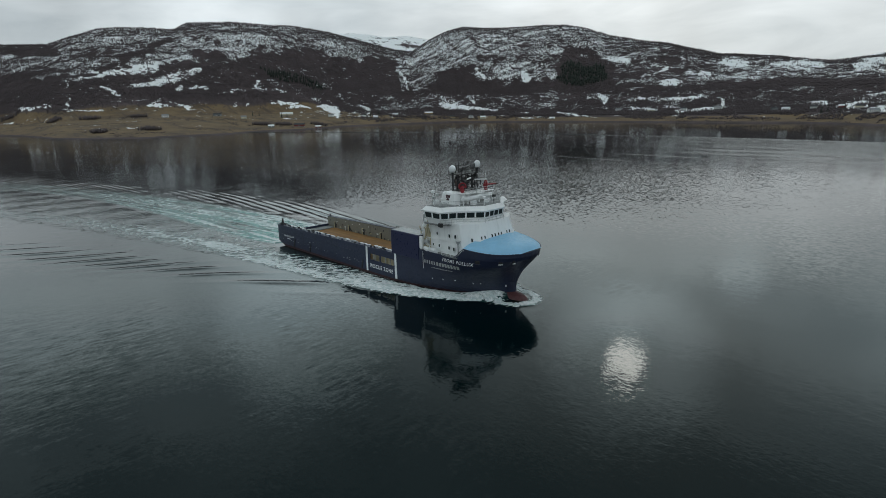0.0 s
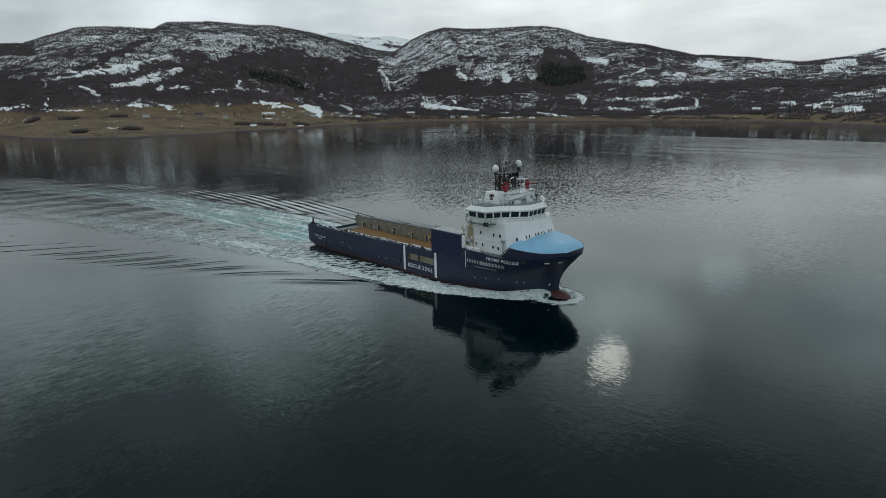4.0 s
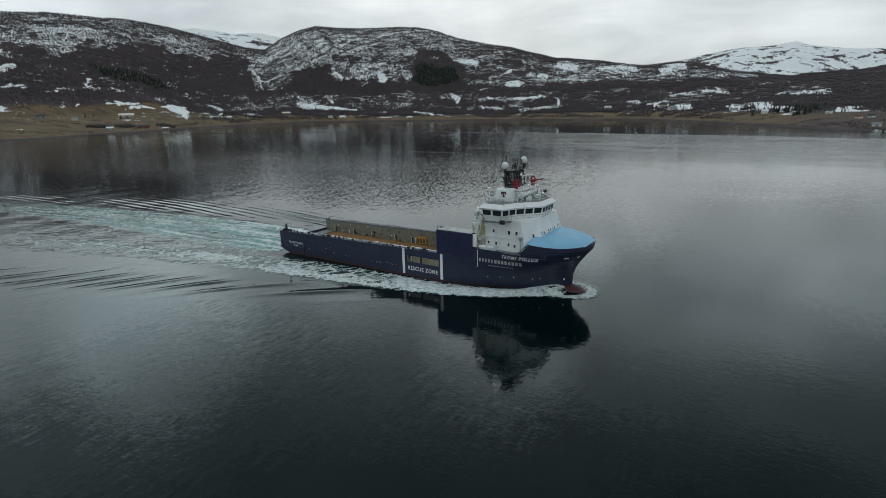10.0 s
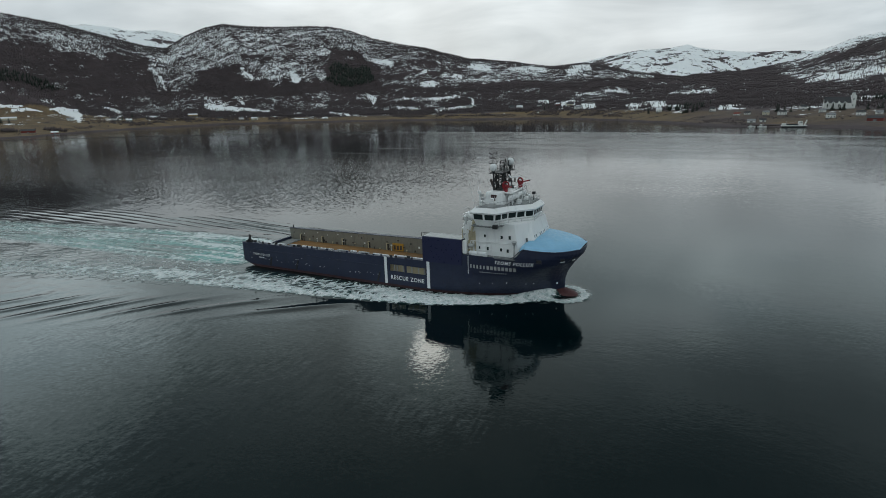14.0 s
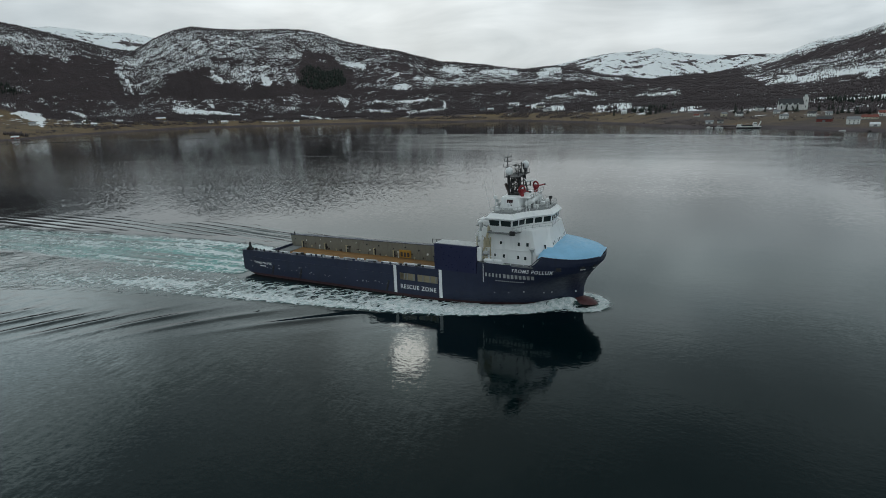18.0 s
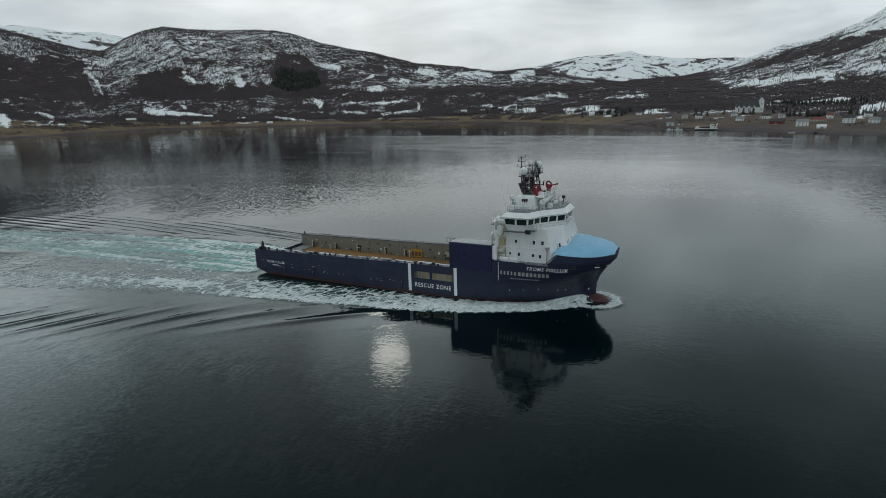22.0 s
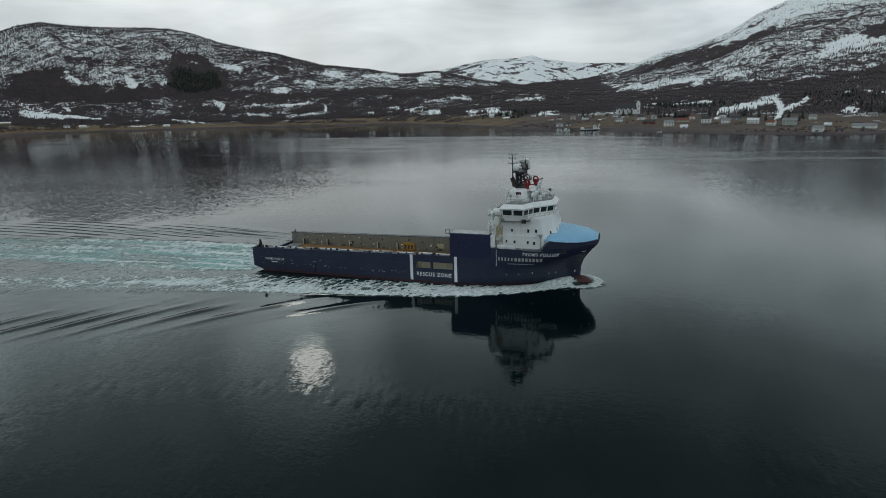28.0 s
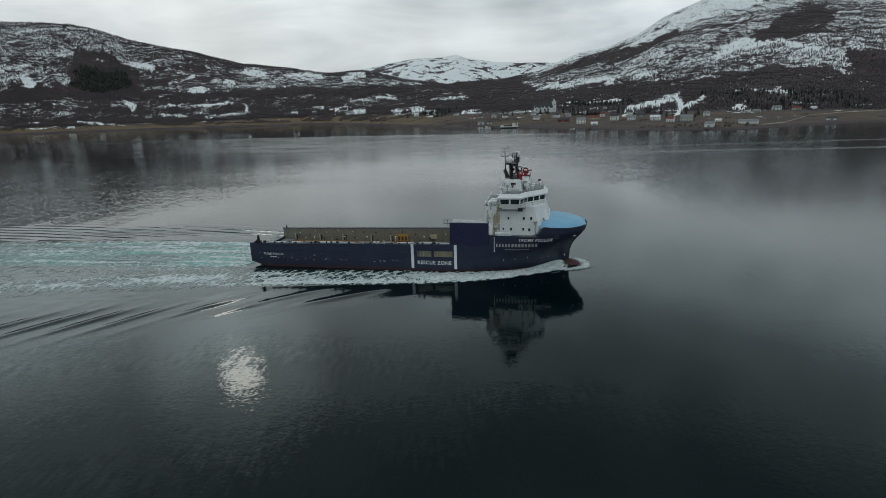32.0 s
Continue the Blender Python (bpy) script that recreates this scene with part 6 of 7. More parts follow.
# ---- the wake: moves with the vessel, its foam lies still in the water ----
def build_wake():
    xs = np.concatenate([np.arange(-420, -120, 1.3), np.arange(-120, 52, 0.55), np.arange(52, 100, 3.0)])
    ys = np.concatenate([np.arange(-170, -100, 2.0), np.arange(-100, -46, 0.9), np.arange(-46, 50, 0.55), np.arange(50, 172, 2.0)])
    X, Y = np.meshgrid(xs, ys, indexing="ij")
    A = np.abs(Y)
    star = Y < 0
    back = np.clip(39 - X, 0, None)
    # diverging waves in echelon; the vessel turns, so its two wave trains differ
    lead = 10 + 0.41 * back
    al = np.where(star, np.radians(40 + 16 * smooth01((back - 45) / 70)), radians(12))
    ph = (X * np.sin(al) + A * np.cos(al) + 1.5 * fbm(X / 45, Y / 30, 41, 3)) * 2 * math.pi / np.where(star, 7.6, 3.8)
    centre = np.where(star, lead, 22 + 0.08 * back - 0.00025 * back ** 2)
    wide = np.where(star, 2.2 + 0.048 * back, 3.0 + 0.03 * back)
    env = np.exp(-((A - centre) / wide) ** 2) * smooth01((back - 22) / 30) * np.exp(-back / np.where(star, 190, 300))
    sharp = 1.5 * np.exp(1.7 * (np.sin(ph) - 1)) - 0.6
    Z = np.where(star, 0.31, 0.34) * env * sharp * np.clip(0.75 + np.where(star, 1.2, 2.6) * fbm(X / 20, Y / 9, 42, 3), 0.1, 1.6)
    # confused small waves between the foam and the leading crests
    Z += 0.16 * fbm(X / 3.0, Y / 2.0, 47, 3) * smooth01((centre - A) / 8) * smooth01((A - 6) / 8) * smooth01((back - 60) / 40) * np.exp(-back / 200)
    ph2 = X * 2 * math.pi / 21
    Z += 0.10 * np.sin(ph2) * np.exp(-(A / (8 + 0.2 * back)) ** 2) * smooth01((back - 70) / 40) * np.exp(-back / 220)
    # bow wave: a raised roll that leaves the stem and runs aft along the side
    hull = np.array([half_beam(min(max(x, STERN), 39.9), 0.3) if x < 39.9 else 0.0 for x in xs])[:, None] + 0 * Y
    off = A - hull
    on_side = smooth01((X + 60) / 20) * smooth01((40.5 - X) / 3)
    roll_c = 0.6 + 0.15 * np.clip(39 - X, 0, 60)
    Z += 1.05 * np.exp(-((off - 0.8) / 1.5) ** 2) * np.exp(-((X - 36.5) / 4.0) ** 2)
    Z += 0.55 * np.exp(-((off - roll_c) / 1.6) ** 2) * on_side * np.exp(-back / 35)
    rim = 3.2 + 0.165 * np.clip(39 - X, 0, 90)
    gap = 2.6 * smooth01((0 - X) / 42)
    fo = (0.80 + 0.36 * smooth01((X + 14) / 30) + 0.20 * np.exp(-((off - rim + 1.2) / 1.3) ** 2)) * (1 - smooth01((off - rim) / 1.6)) * smooth01((off - gap + 0.8) / (1.4 + 0.05 * back)) * on_side * smooth01((X + 75) / 40)
    ahead = np.hypot(X - 39.2, Y * 1.1)
    fo = np.maximum(fo, 1.5 * smooth01((7.0 - ahead) / 1.6) * smooth01((ahead - 3.3) / 1.6) * smooth01((X - 34) / 2.5))
    # behind the stern, bent by the turn: foam lanes and a churned middle
    aft = np.clip(-40 - X, 0, None)
    lane = 20.0 + 0.165 * aft
    st = smooth01((-24 - X) / 26)
    rag = 1.2 * fbm(X / 9, Y / 6, 55, 3) * (1 + aft / 60)
    fo = np.maximum(fo, star * 1.08 * np.exp(-aft / 100) * st * np.exp(-((A + rag - lane) / (5.5 + 0.03 * aft)) ** 2))
    fo = np.maximum(fo, star * 0.46 * np.exp(-aft / 130) * st * smooth01((lane - A) / 3) * smooth01((A - 11) / 3))
    mid = smooth01((-41.5 - X) / 3)
    edge_p, edge_s = 10.2 + 3.2 * smooth01(aft / 30), 9.5 + 2.2 * smooth01(aft / 20) - 0.07 * np.clip(aft - 50, 0, 100)
    fo = np.maximum(fo, ~star * mid * 1.3 * np.exp(-aft / 100) * np.exp(-((A + rag - edge_p) / (1.7 + 0.012 * aft)) ** 2))
    fo = np.maximum(fo, star * mid * 0.85 * np.exp(-aft / 90) * np.exp(-((A + rag - edge_s) / 1.8) ** 2))
    fo = np.maximum(fo, mid * 1.4 * np.exp(-aft / 130) * np.exp(-((Y + rag - 3.0 - 0.01 * aft) / (2.0 + 0.01 * aft)) ** 2))
    fo = np.maximum(fo, mid * 1.0 * np.exp(-aft / 14) * (A < 9))
    fo = fo * (0.74 + 0.6 * fbm(X / 13, Y / 3.5, 51, 4))
    fo = np.maximum(fo, mid * np.exp(-aft / 150) * np.where(star, A < edge_s, A < edge_p) * np.clip(0.42 + 2.6 * fbm(X / 16, Y / 1.5, 53, 3), 0, 1.05))
    inside = np.where(star, 1 - smooth01((A - edge_s + 1) / 3), 1 - smooth01((A - edge_p + 0.5) / 2))
    wash = 1.5 * mid * np.exp(-aft / 105) * inside * np.clip(0.62 + 2.6 * fbm(X / 26, Y / 2.0, 52, 4), 0.1, 1.2) + 0.30 * np.clip(fo, 0, 1)
    Z += 0.20 * np.clip(fo, 0, 1) * (0.5 + 1.6 * fbm(X / 1.8, Y / 1.8, 61, 3)) + 0.18 * mid * np.exp(-aft / 60) * fbm(X / 5, Y / 5, 62, 3) * (A < 14)
    # the rim lies flat on the fjord
    edge = np.minimum(np.minimum(X - xs[0], xs[-1] - X) / 45, np.minimum(Y - ys[0], ys[-1] - Y) / 45)
    Z = np.maximum(Z * smooth01(edge), -0.20) + 0.22 * smooth01(edge) + 0.012
    n, m = X.shape
    idx = np.arange(n * m).reshape(n, m)
    q = np.stack([idx[:-1, :-1], idx[1:, :-1], idx[1:, 1:], idx[:-1, 1:]], -1).reshape(-1, 4)
    ob = link_mesh("ship_wake", np.stack([X, Y - np.clip(-20 - X, 0, None) ** 2 / 1380.0, Z], -1).reshape(-1, 3).tolist(), q.tolist(), WAKE, None, "white foam and spreading waves behind the vessel", True)
    tagged(ob, "", "wake", "", "stuff")
    for name, val in (("foam", fo), ("wash", wash)):
        at = ob.data.attributes.new(name, "FLOAT", "POINT")
        at.data.foreach_set("value", np.clip(val, 0, 1.3).reshape(-1).astype(np.float32))
    return ob


wake = build_wake()

# ---- woods on the hillsides ----
def bark(name, a, b):
    m = Mat(name, a, 0.9)
    m.colour(m.mix(m.range(m.noise(0.4, 3, 0.6, (1, 1, 1), "World"), 0.35, 0.65), a, b))
    return m.m


BIRCH = bark("bare_birch_twigs", (0.066, 0.052, 0.054), (0.104, 0.083, 0.086))
SPRUCE = bark("dark_spruce_needles", (0.015, 0.023, 0.018), (0.030, 0.040, 0.030))


def wood(name, az, d, size, thin, material, label, seed):
    """Far trees as one sheet of spindles: a base point, a waist of three and a tip."""
    rs = np.random.RandomState(seed)
    h, e, _, x, y = land_height(az, d)
    n = len(az)
    ht = size * (0.6 + 0.8 * rs.rand(n))
    w = ht * thin * (0.6 + 0.8 * rs.rand(n))
    turn = rs.rand(n) * 6.3
    v = np.empty((n, 5, 3))
    v[:, 0] = np.stack([x, y, h - 0.4], -1)
    for k in range(3):
        a = turn + k * 2.094
        v[:, 1 + k] = np.stack([x + w * np.cos(a), y + w * np.sin(a), h + ht * (0.30 + 0.12 * rs.rand(n))], -1)
    v[:, 4] = np.stack([x + 0.1 * ht * (rs.rand(n) - 0.5), y + 0.1 * ht * (rs.rand(n) - 0.5), h + ht], -1)
    tri = np.array([(0, 2, 1), (0, 3, 2), (0, 1, 3), (1, 2, 4), (2, 3, 4), (3, 1, 4)])
    faces = (np.arange(n)[:, None, None] * 5 + tri[None]).reshape(-1, 3)
    me = bpy.data.meshes.new(name)
    me.vertices.add(n * 5)
    me.vertices.foreach_set("co", v.reshape(-1))
    me.loops.add(len(faces) * 3)
    me.loops.foreach_set("vertex_index", faces.reshape(-1))
    me.polygons.add(len(faces))
    me.polygons.foreach_set("loop_start", np.arange(len(faces)) * 3)
    me.update()
    me.materials.append(material)
    ob = new(name, me)
    return tagged(ob, label, "woods", "", "stuff")


COPSES = ((104.5, 1490, 1.2), (103.5, 1514, 0.6), (101.0, 1529, 0.5), (99.4, 1488, 0.5), (92.5, 1245, 0.5), (127.6, 1666, 0.9), (124.1, 1633, 0.9), (172.2, 1745, 0.7), (169.2, 1518, 0.5), (166.7, 1515, 0.7), (166.1, 1191, 0.6),
          (162.2, 1184, 0.8), (163.2, 1516, 0.7), (152.8, 1345, 0.8), (150.7, 1354, 0.8), (147.5, 1386, 0.7), (141.9, 1726, 0.8), (139.7, 1657, 0.8), (137.2, 1677, 0.6), (57.0, 1026, 0.6), (71.8, 932, 0.5))


def build_woods():
    rs = np.random.RandomState(77)
    n = 700000
    az = 46 + 128 * rs.rand(n)
    s, c, f = SHORE(az), CREST(az), FLAT(az)
    t = rs.rand(n)
    d = s + f * 0.6 + (c + 60 - s - f * 0.6) * t ** 1.2
    h, e, _, x, y = land_height(az, d)
    open_snow, dark, deep, bald = cover(az, d, h, x, y)
    # trees stand in rows down the slope, with white lanes between them
    row = fbm(np.radians(az) * d / 17, d / 170, 91, 3) + 0.7 * fbm(np.radians(az) * d / 6.5, d / 90, 93, 2)
    clump = fbm(x / 80, y / 80, 92, 4)
    hill = smooth01((120 - az) / 2) * smooth01((az - 90) / 3)
    dens = (0.62 + 0.7 * clump) * (1 - deep) + deep * (0.70 + 2.5 * row + 0.7 * clump)
    dens = dens + deep * (0.20 * smooth01((84 - az) / 5) + 0.22 * smooth01((az - 138) / 2) * smooth01((152 - az) / 3)) + 0.35 * dark - 0.26 * hill * smooth01((np.degrees(np.arctan2(h, d)) - 2.6) / 0.5)
    dens = dens - 0.22 * smooth01((143 - az) / 3) * smooth01((az - 90) / 5) * (1 - smooth01((np.degrees(np.arctan2(h, d)) - 2.2) / 0.5))
    dens = dens * (1 - 0.93 * open_snow) * (1 - 0.93 * bald * (1 - 0.6 * dark))
    dens = dens * smooth01((e / f - FIELD_TOP(az) + 0.05) / 0.35)
    keep = rs.rand(n) < dens
    tall = 5.9 - 1.2 * (1 - deep[keep]) - 0.7 * smooth01((112 - az[keep]) / 6)
    wood("birch_wood", az[keep], d[keep], tall, 0.11 + 0.06 * (1 - deep[keep]), BIRCH, "bare brown birch woods on the hillsides", 5)
    # planted spruce: a dark square on the hill and strips by the fields
    spots = ((121.4, 1980, 2.25, 84, 1000), (149.5, 1940, 2.9, 26, 230), (58.5, 1100, 4.5, 70, 90), (71.5, 1075, 4.5, 35, 110), (88.5, 1130, 2.0, 30, 40), (53, 1130, 3, 60, 110))
    a, q = [], []
    for a0, d0, wa, wd, k in spots:
        # an uneven patch: thick in the middle, ragged at the rim
        g = rs.uniform(-1.25, 1.25, (2, k * 2))
        rag = fbm(g[0] * 2.2 + a0, g[1] * 2.2, 97, 3)
        g = g[:, np.abs(g[0]) ** 3 + np.abs(g[1]) ** 3 + 1.6 * rag + 0.3 * rs.rand(k * 2) < 1.0]
        a.append(a0 + wa * g[0])
        q.append(d0 + wd * (g[1] + 0.25 * g[0]))
    a, q = np.concatenate(a), np.concatenate(q)
    wood("spruce_wood", a, q, 11.0 - 3.0 * smooth01((95 - a) / 8), 0.18, SPRUCE, "dark green planted spruce on the hillside", 6)

    # scrub along the fields and the beach
    n = 30000
    az = 46 + 128 * rs.rand(n)
    d = SHORE(az) + 8 + FLAT(az) * 1.05 * rs.rand(n)
    h, e, _, x, y = land_height(az, d)
    many = smooth01((az - 92) / 6) * smooth01((147 - az) / 3) * (e > 40)
    keep = (fbm(x / 40, y / 40, 95, 3) + 0.35 * fbm(x / 10, y / 10, 96, 2)) > 0.15 - 0.14 * many + 0.08 * smooth01((65 - az) / 5)
    keep &= strokes(az, np.degrees(np.arctan2(h, d)), x, y, SNOW_WEST + SNOW_NORTH + SNOW_VILLAGE + SNOW_EAST, 0.45, 101) < 0.4
    wood("scrub", az[keep], d[keep], 1.5 + 1.6 * many[keep], 0.55, BIRCH, "leafless brown scrub between the fields", 7)

    # copses of bare trees round the farms: bearing, distance, half-width in degrees
    a, q = [], []
    for a0, d0, w in COPSES:
        k = int(60 + 70 * w)
        g = np.clip(rs.randn(2, k), -2, 2) * 0.55
        a.append(a0 + w * g[0])
        q.append(d0 + 14 * g[1])
    wood("copse", np.concatenate(a), np.concatenate(q), 6.5, 0.17, BIRCH, "bare brown birch copses beside the farms", 8)


build_woods()

# ---- the village and the farms along the shore ----
def plain_paint(name, colour, rough=0.7):
    m = Mat(name, colour, rough)
    weather = m.range(m.noise(0.6, 4, 0.6, (1, 1, 0.3)), 0.35, 0.75)
    m.colour(m.mix(weather, colour, tuple(c * 0.78 for c in colour)))
    return m.m


H_WHITE = plain_paint("white_boarding", (0.82, 0.82, 0.80))
H_CREAM = plain_paint("cream_boarding", (0.60, 0.55, 0.42))
H_RED = plain_paint("barn_red_boarding", (0.20, 0.035, 0.028))
H_GREY = plain_paint("grey_boarding", (0.22, 0.23, 0.24))
H_GREEN = plain_paint("pale_green_boarding", (0.48, 0.54, 0.48))
H_OCHRE = plain_paint("ochre_boarding", (0.36, 0.24, 0.09))
R_DARK = plain_paint("dark_slate_roof", (0.055, 0.055, 0.06))
R_RED = plain_paint("red_tile_roof", (0.24, 0.07, 0.05))
R_GREY = plain_paint("grey_sheet_roof", (0.26, 0.27, 0.28))
R_SNOW = plain_paint("snow_covered_roof", (0.84, 0.86, 0.88))
STONE = plain_paint("grey_foundation", (0.25, 0.25, 0.24))
GRAVEL = plain_paint("pale_gravel", (0.36, 0.33, 0.27), 0.95)
TRUNK = plain_paint("spruce_bark", (0.06, 0.045, 0.035), 0.95)


def place(az, d, turn=0.0, lift=0.0):
    """A pose on the land; at turn 0 the thing's x runs along the shore."""
    h = land_height(np.array([az]), np.array([d]))[0][0]
    return pose(HUB[0] + d * math.cos(radians(az)), HUB[1] + d * math.sin(radians(az)), max(h, 0.3) + lift, 0, 0, az - 90 + turn)


def wall_window(parent, x, y, z, w, h, side):
    """A window on the wall that faces -y or +y (side), or an end wall (side 2, 3)."""
    bm = bmesh.new()
    if side in (-1, 1):
        box(bm, x - w / 2, x + w / 2, y - 0.06, y + 0.06, z, z + h)
    else:
        box(bm, x - 0.06, x + 0.06, y - w / 2, y + w / 2, z, z + h)
    win = part("window", bm, GLASS, parent, "dark glass")
    bm = bmesh.new()
    t = 0.14
    for a, b, c, e in ((-w / 2 - t, -w / 2, -t, h + t), (w / 2, w / 2 + t, -t, h + t), (-w / 2, w / 2, h, h + t), (-w / 2, w / 2, -t, 0)):
        if side in (-1, 1):
            box(bm, x + a, x + b, y - 0.1, y + 0.1, z + c, z + e)
        else:
            box(bm, x - 0.1, x + 0.1, y + a, y + b, z + c, z + e)
    part("window_frame", bm, H_WHITE, win)


def house(az, d, length, deep, eaves, wall, roof, turn=0.0, label="", storeys=1, chimney=True, name="house", pitch=0.75, windows=None):
    top = tagged(new(name), label, "house" if name == "house" else name.replace("_", " "))
    top.matrix_world = place(az, d, turn)
    L, D = length / 2, deep / 2
    bm = bmesh.new()
    box(bm, -L - 0.08, L + 0.08, -D - 0.08, D + 0.08, -2.5, 0.5)
    part("foundation", bm, STONE, top)
    ridge = eaves + D * pitch
    bm = bmesh.new()
    a = [(-L, -D, 0.45), (-L, D, 0.45), (-L, D, eaves), (-L, 0, ridge), (-L, -D, eaves)]
    b = [(L, y, z) for x, y, z in a]
    prism(bm, a, b)
    part("wall", bm, wall, top)
    bm = bmesh.new()
    o, t = 0.45, 0.22
    for s in (-1, 1):
        lo = [(-L - o, s * (D + o), eaves - o * pitch + 0.02), (L + o, s * (D + o), eaves - o * pitch + 0.02), (L + o, 0, ridge + 0.02), (-L - o, 0, ridge + 0.02)]
        prism(bm, lo, [(x, y, z + t) for x, y, z in lo])
    part("roof", bm, roof, top)
    if chimney:
        bm = bmesh.new()
        box(bm, L * 0.2 - 0.4, L * 0.2 + 0.4, -0.4, 0.4, ridge - 0.6, ridge + 1.1, 0.04)
        part("chimney", bm, STONE, top)
    n = windows if windows is not None else max(2, int(length / 3.2))
    for f in range(storeys):
        z = 1.2 + f * 2.7
        for i in range(n):
            x = -L + (i + 0.5) * length / n
            if f == 0 and i == n // 2 and name == "house":
                continue
            wall_window(top, x, -D, z, 1.15, 1.25, -1)
    for s in (-1, 1):
        if windows != 0:
            wall_window(top, s * L, 0, 1.2, 1.2, 1.2, 2)
            if ridge > 6:
                wall_window(top, s * L, 0, eaves + 0.1, 1.0, 1.0, 2)
    if name == "house" or windows == 0:
        bm = bmesh.new()
        w = 0.5 if name == "house" else min(1.6, length * 0.2)
        box(bm, -w, w, -D - 0.07, -D + 0.07, 0.45, 2.5)
        part("door", bm, H_GREY if wall is not H_GREY else H_WHITE, top)
    return top


HOUSES = (
    (75.56, 911, 11.5, 8, 5.2, H_WHITE, R_DARK, 2), (74.37, 916, 9, 7, 3.2, H_WHITE, R_GREY, 1), (72.6, 816, 15, 9, 7.0, H_WHITE, R_GREY, 2),
    (71.56, 863, 20, 8, 3.4, H_CREAM, R_RED, 1), (70.85, 890, 8.5, 8, 5.4, H_WHITE, R_RED, 2), (69.4, 836, 14, 9, 7.4, H_WHITE, R_DARK, 2),
    (67.73, 829, 12.5, 8, 5.4, H_WHITE, R_GREY, 2), (67.09, 878, 16, 8, 3.4, H_GREY, R_DARK, 1), (65.49, 828, 16, 9, 5.6, H_WHITE, R_SNOW, 2),
    (81.11, 955, 12, 8, 5.2, H_WHITE, R_DARK, 2), (82.34, 960, 9.5, 7, 5.0, H_CREAM, R_GREY, 2), (83.77, 971, 9.5, 7, 3.4, H_WHITE, R_DARK, 1),
    (84.61, 966, 9.5, 7, 3.2, H_WHITE, R_RED, 1), (63.95, 806, 12, 8, 5.6, H_WHITE, R_RED, 2), (62.57, 811, 19, 10, 6.8, H_GREEN, R_GREY, 2),
    (56.02, 981, 14, 8, 5.4, H_WHITE, R_GREY, 2), (54.64, 1007, 14, 8, 3.6, H_WHITE, R_RED, 1), (58.02, 923, 8, 7, 5.0, H_WHITE, R_DARK, 2),
    (57.33, 932, 12, 7, 3.2, H_CREAM, R_GREY, 1), (59.7, 798, 8.5, 6, 2.8, H_WHITE, R_SNOW, 1), (78.18, 965, 10, 7, 3.4, H_WHITE, R_GREY, 1),
    (53.47, 1032, 9, 7, 3.4, H_WHITE, R_SNOW, 1), (68.3, 905, 10, 8, 5.2, H_WHITE, R_DARK, 2), (61.2, 880, 10, 8, 5.0, H_WHITE, R_GREY, 2),
    (79.6, 1010, 11, 8, 5.0, H_WHITE, R_DARK, 2), (77.59, 900, 12, 8, 4.8, H_WHITE, R_GREY, 2), (86.6, 1030, 10, 8, 5.0, H_WHITE, R_DARK, 2),
    (91.2, 1140, 10, 8, 5.0, H_WHITE, R_SNOW, 2), (98.7, 1386, 18, 9, 5.6, H_WHITE, R_GREY, 2), (99.55, 1460, 14, 8, 5.2, H_CREAM, R_DARK, 2),
    (100.63, 1488, 13, 8, 5.0, H_RED, R_SNOW, 2), (102.51, 1525, 13, 8, 5.2, H_WHITE, R_DARK, 2), (104.5, 1519, 16, 9, 5.2, H_WHITE, R_SNOW, 2),
    (105.32, 1535, 14, 8, 5.0, H_GREY, R_DARK, 2), (109.65, 1564, 18, 9, 5.0, H_WHITE, R_GREY, 2), (112.47, 1572, 14, 8, 4.8, H_WHITE, R_DARK, 2),
    (115.26, 1598, 18, 9, 5.0, H_CREAM, R_SNOW, 2), (118.17, 1653, 15, 8, 5.0, H_WHITE, R_GREY, 2), (131.2, 1665, 16, 9, 4.8, H_CREAM, R_SNOW, 2),
    (132.4, 1690, 12, 8, 4.8, H_WHITE, R_GREY, 2), (134.3, 1700, 15, 9, 4.6, H_OCHRE, R_DARK, 2), (139.98, 1671, 15, 8, 4.8, H_WHITE, R_SNOW, 2),
    (141.96, 1615, 13, 8, 4.6, H_GREY, R_SNOW, 1), (143.1, 1640, 12, 8, 4.6, H_WHITE, R_DARK, 2), (146.3, 1620, 14, 8, 4.8, H_WHITE, R_GREY, 2),
    (156.68, 1542, 18, 8, 4.6, H_GREY, R_DARK, 1), (154.4, 1490, 12, 8, 4.6, H_CREAM, R_GREY, 1), (161.0, 1500, 14, 8, 4.6, H_WHITE, R_GREY, 1),
)


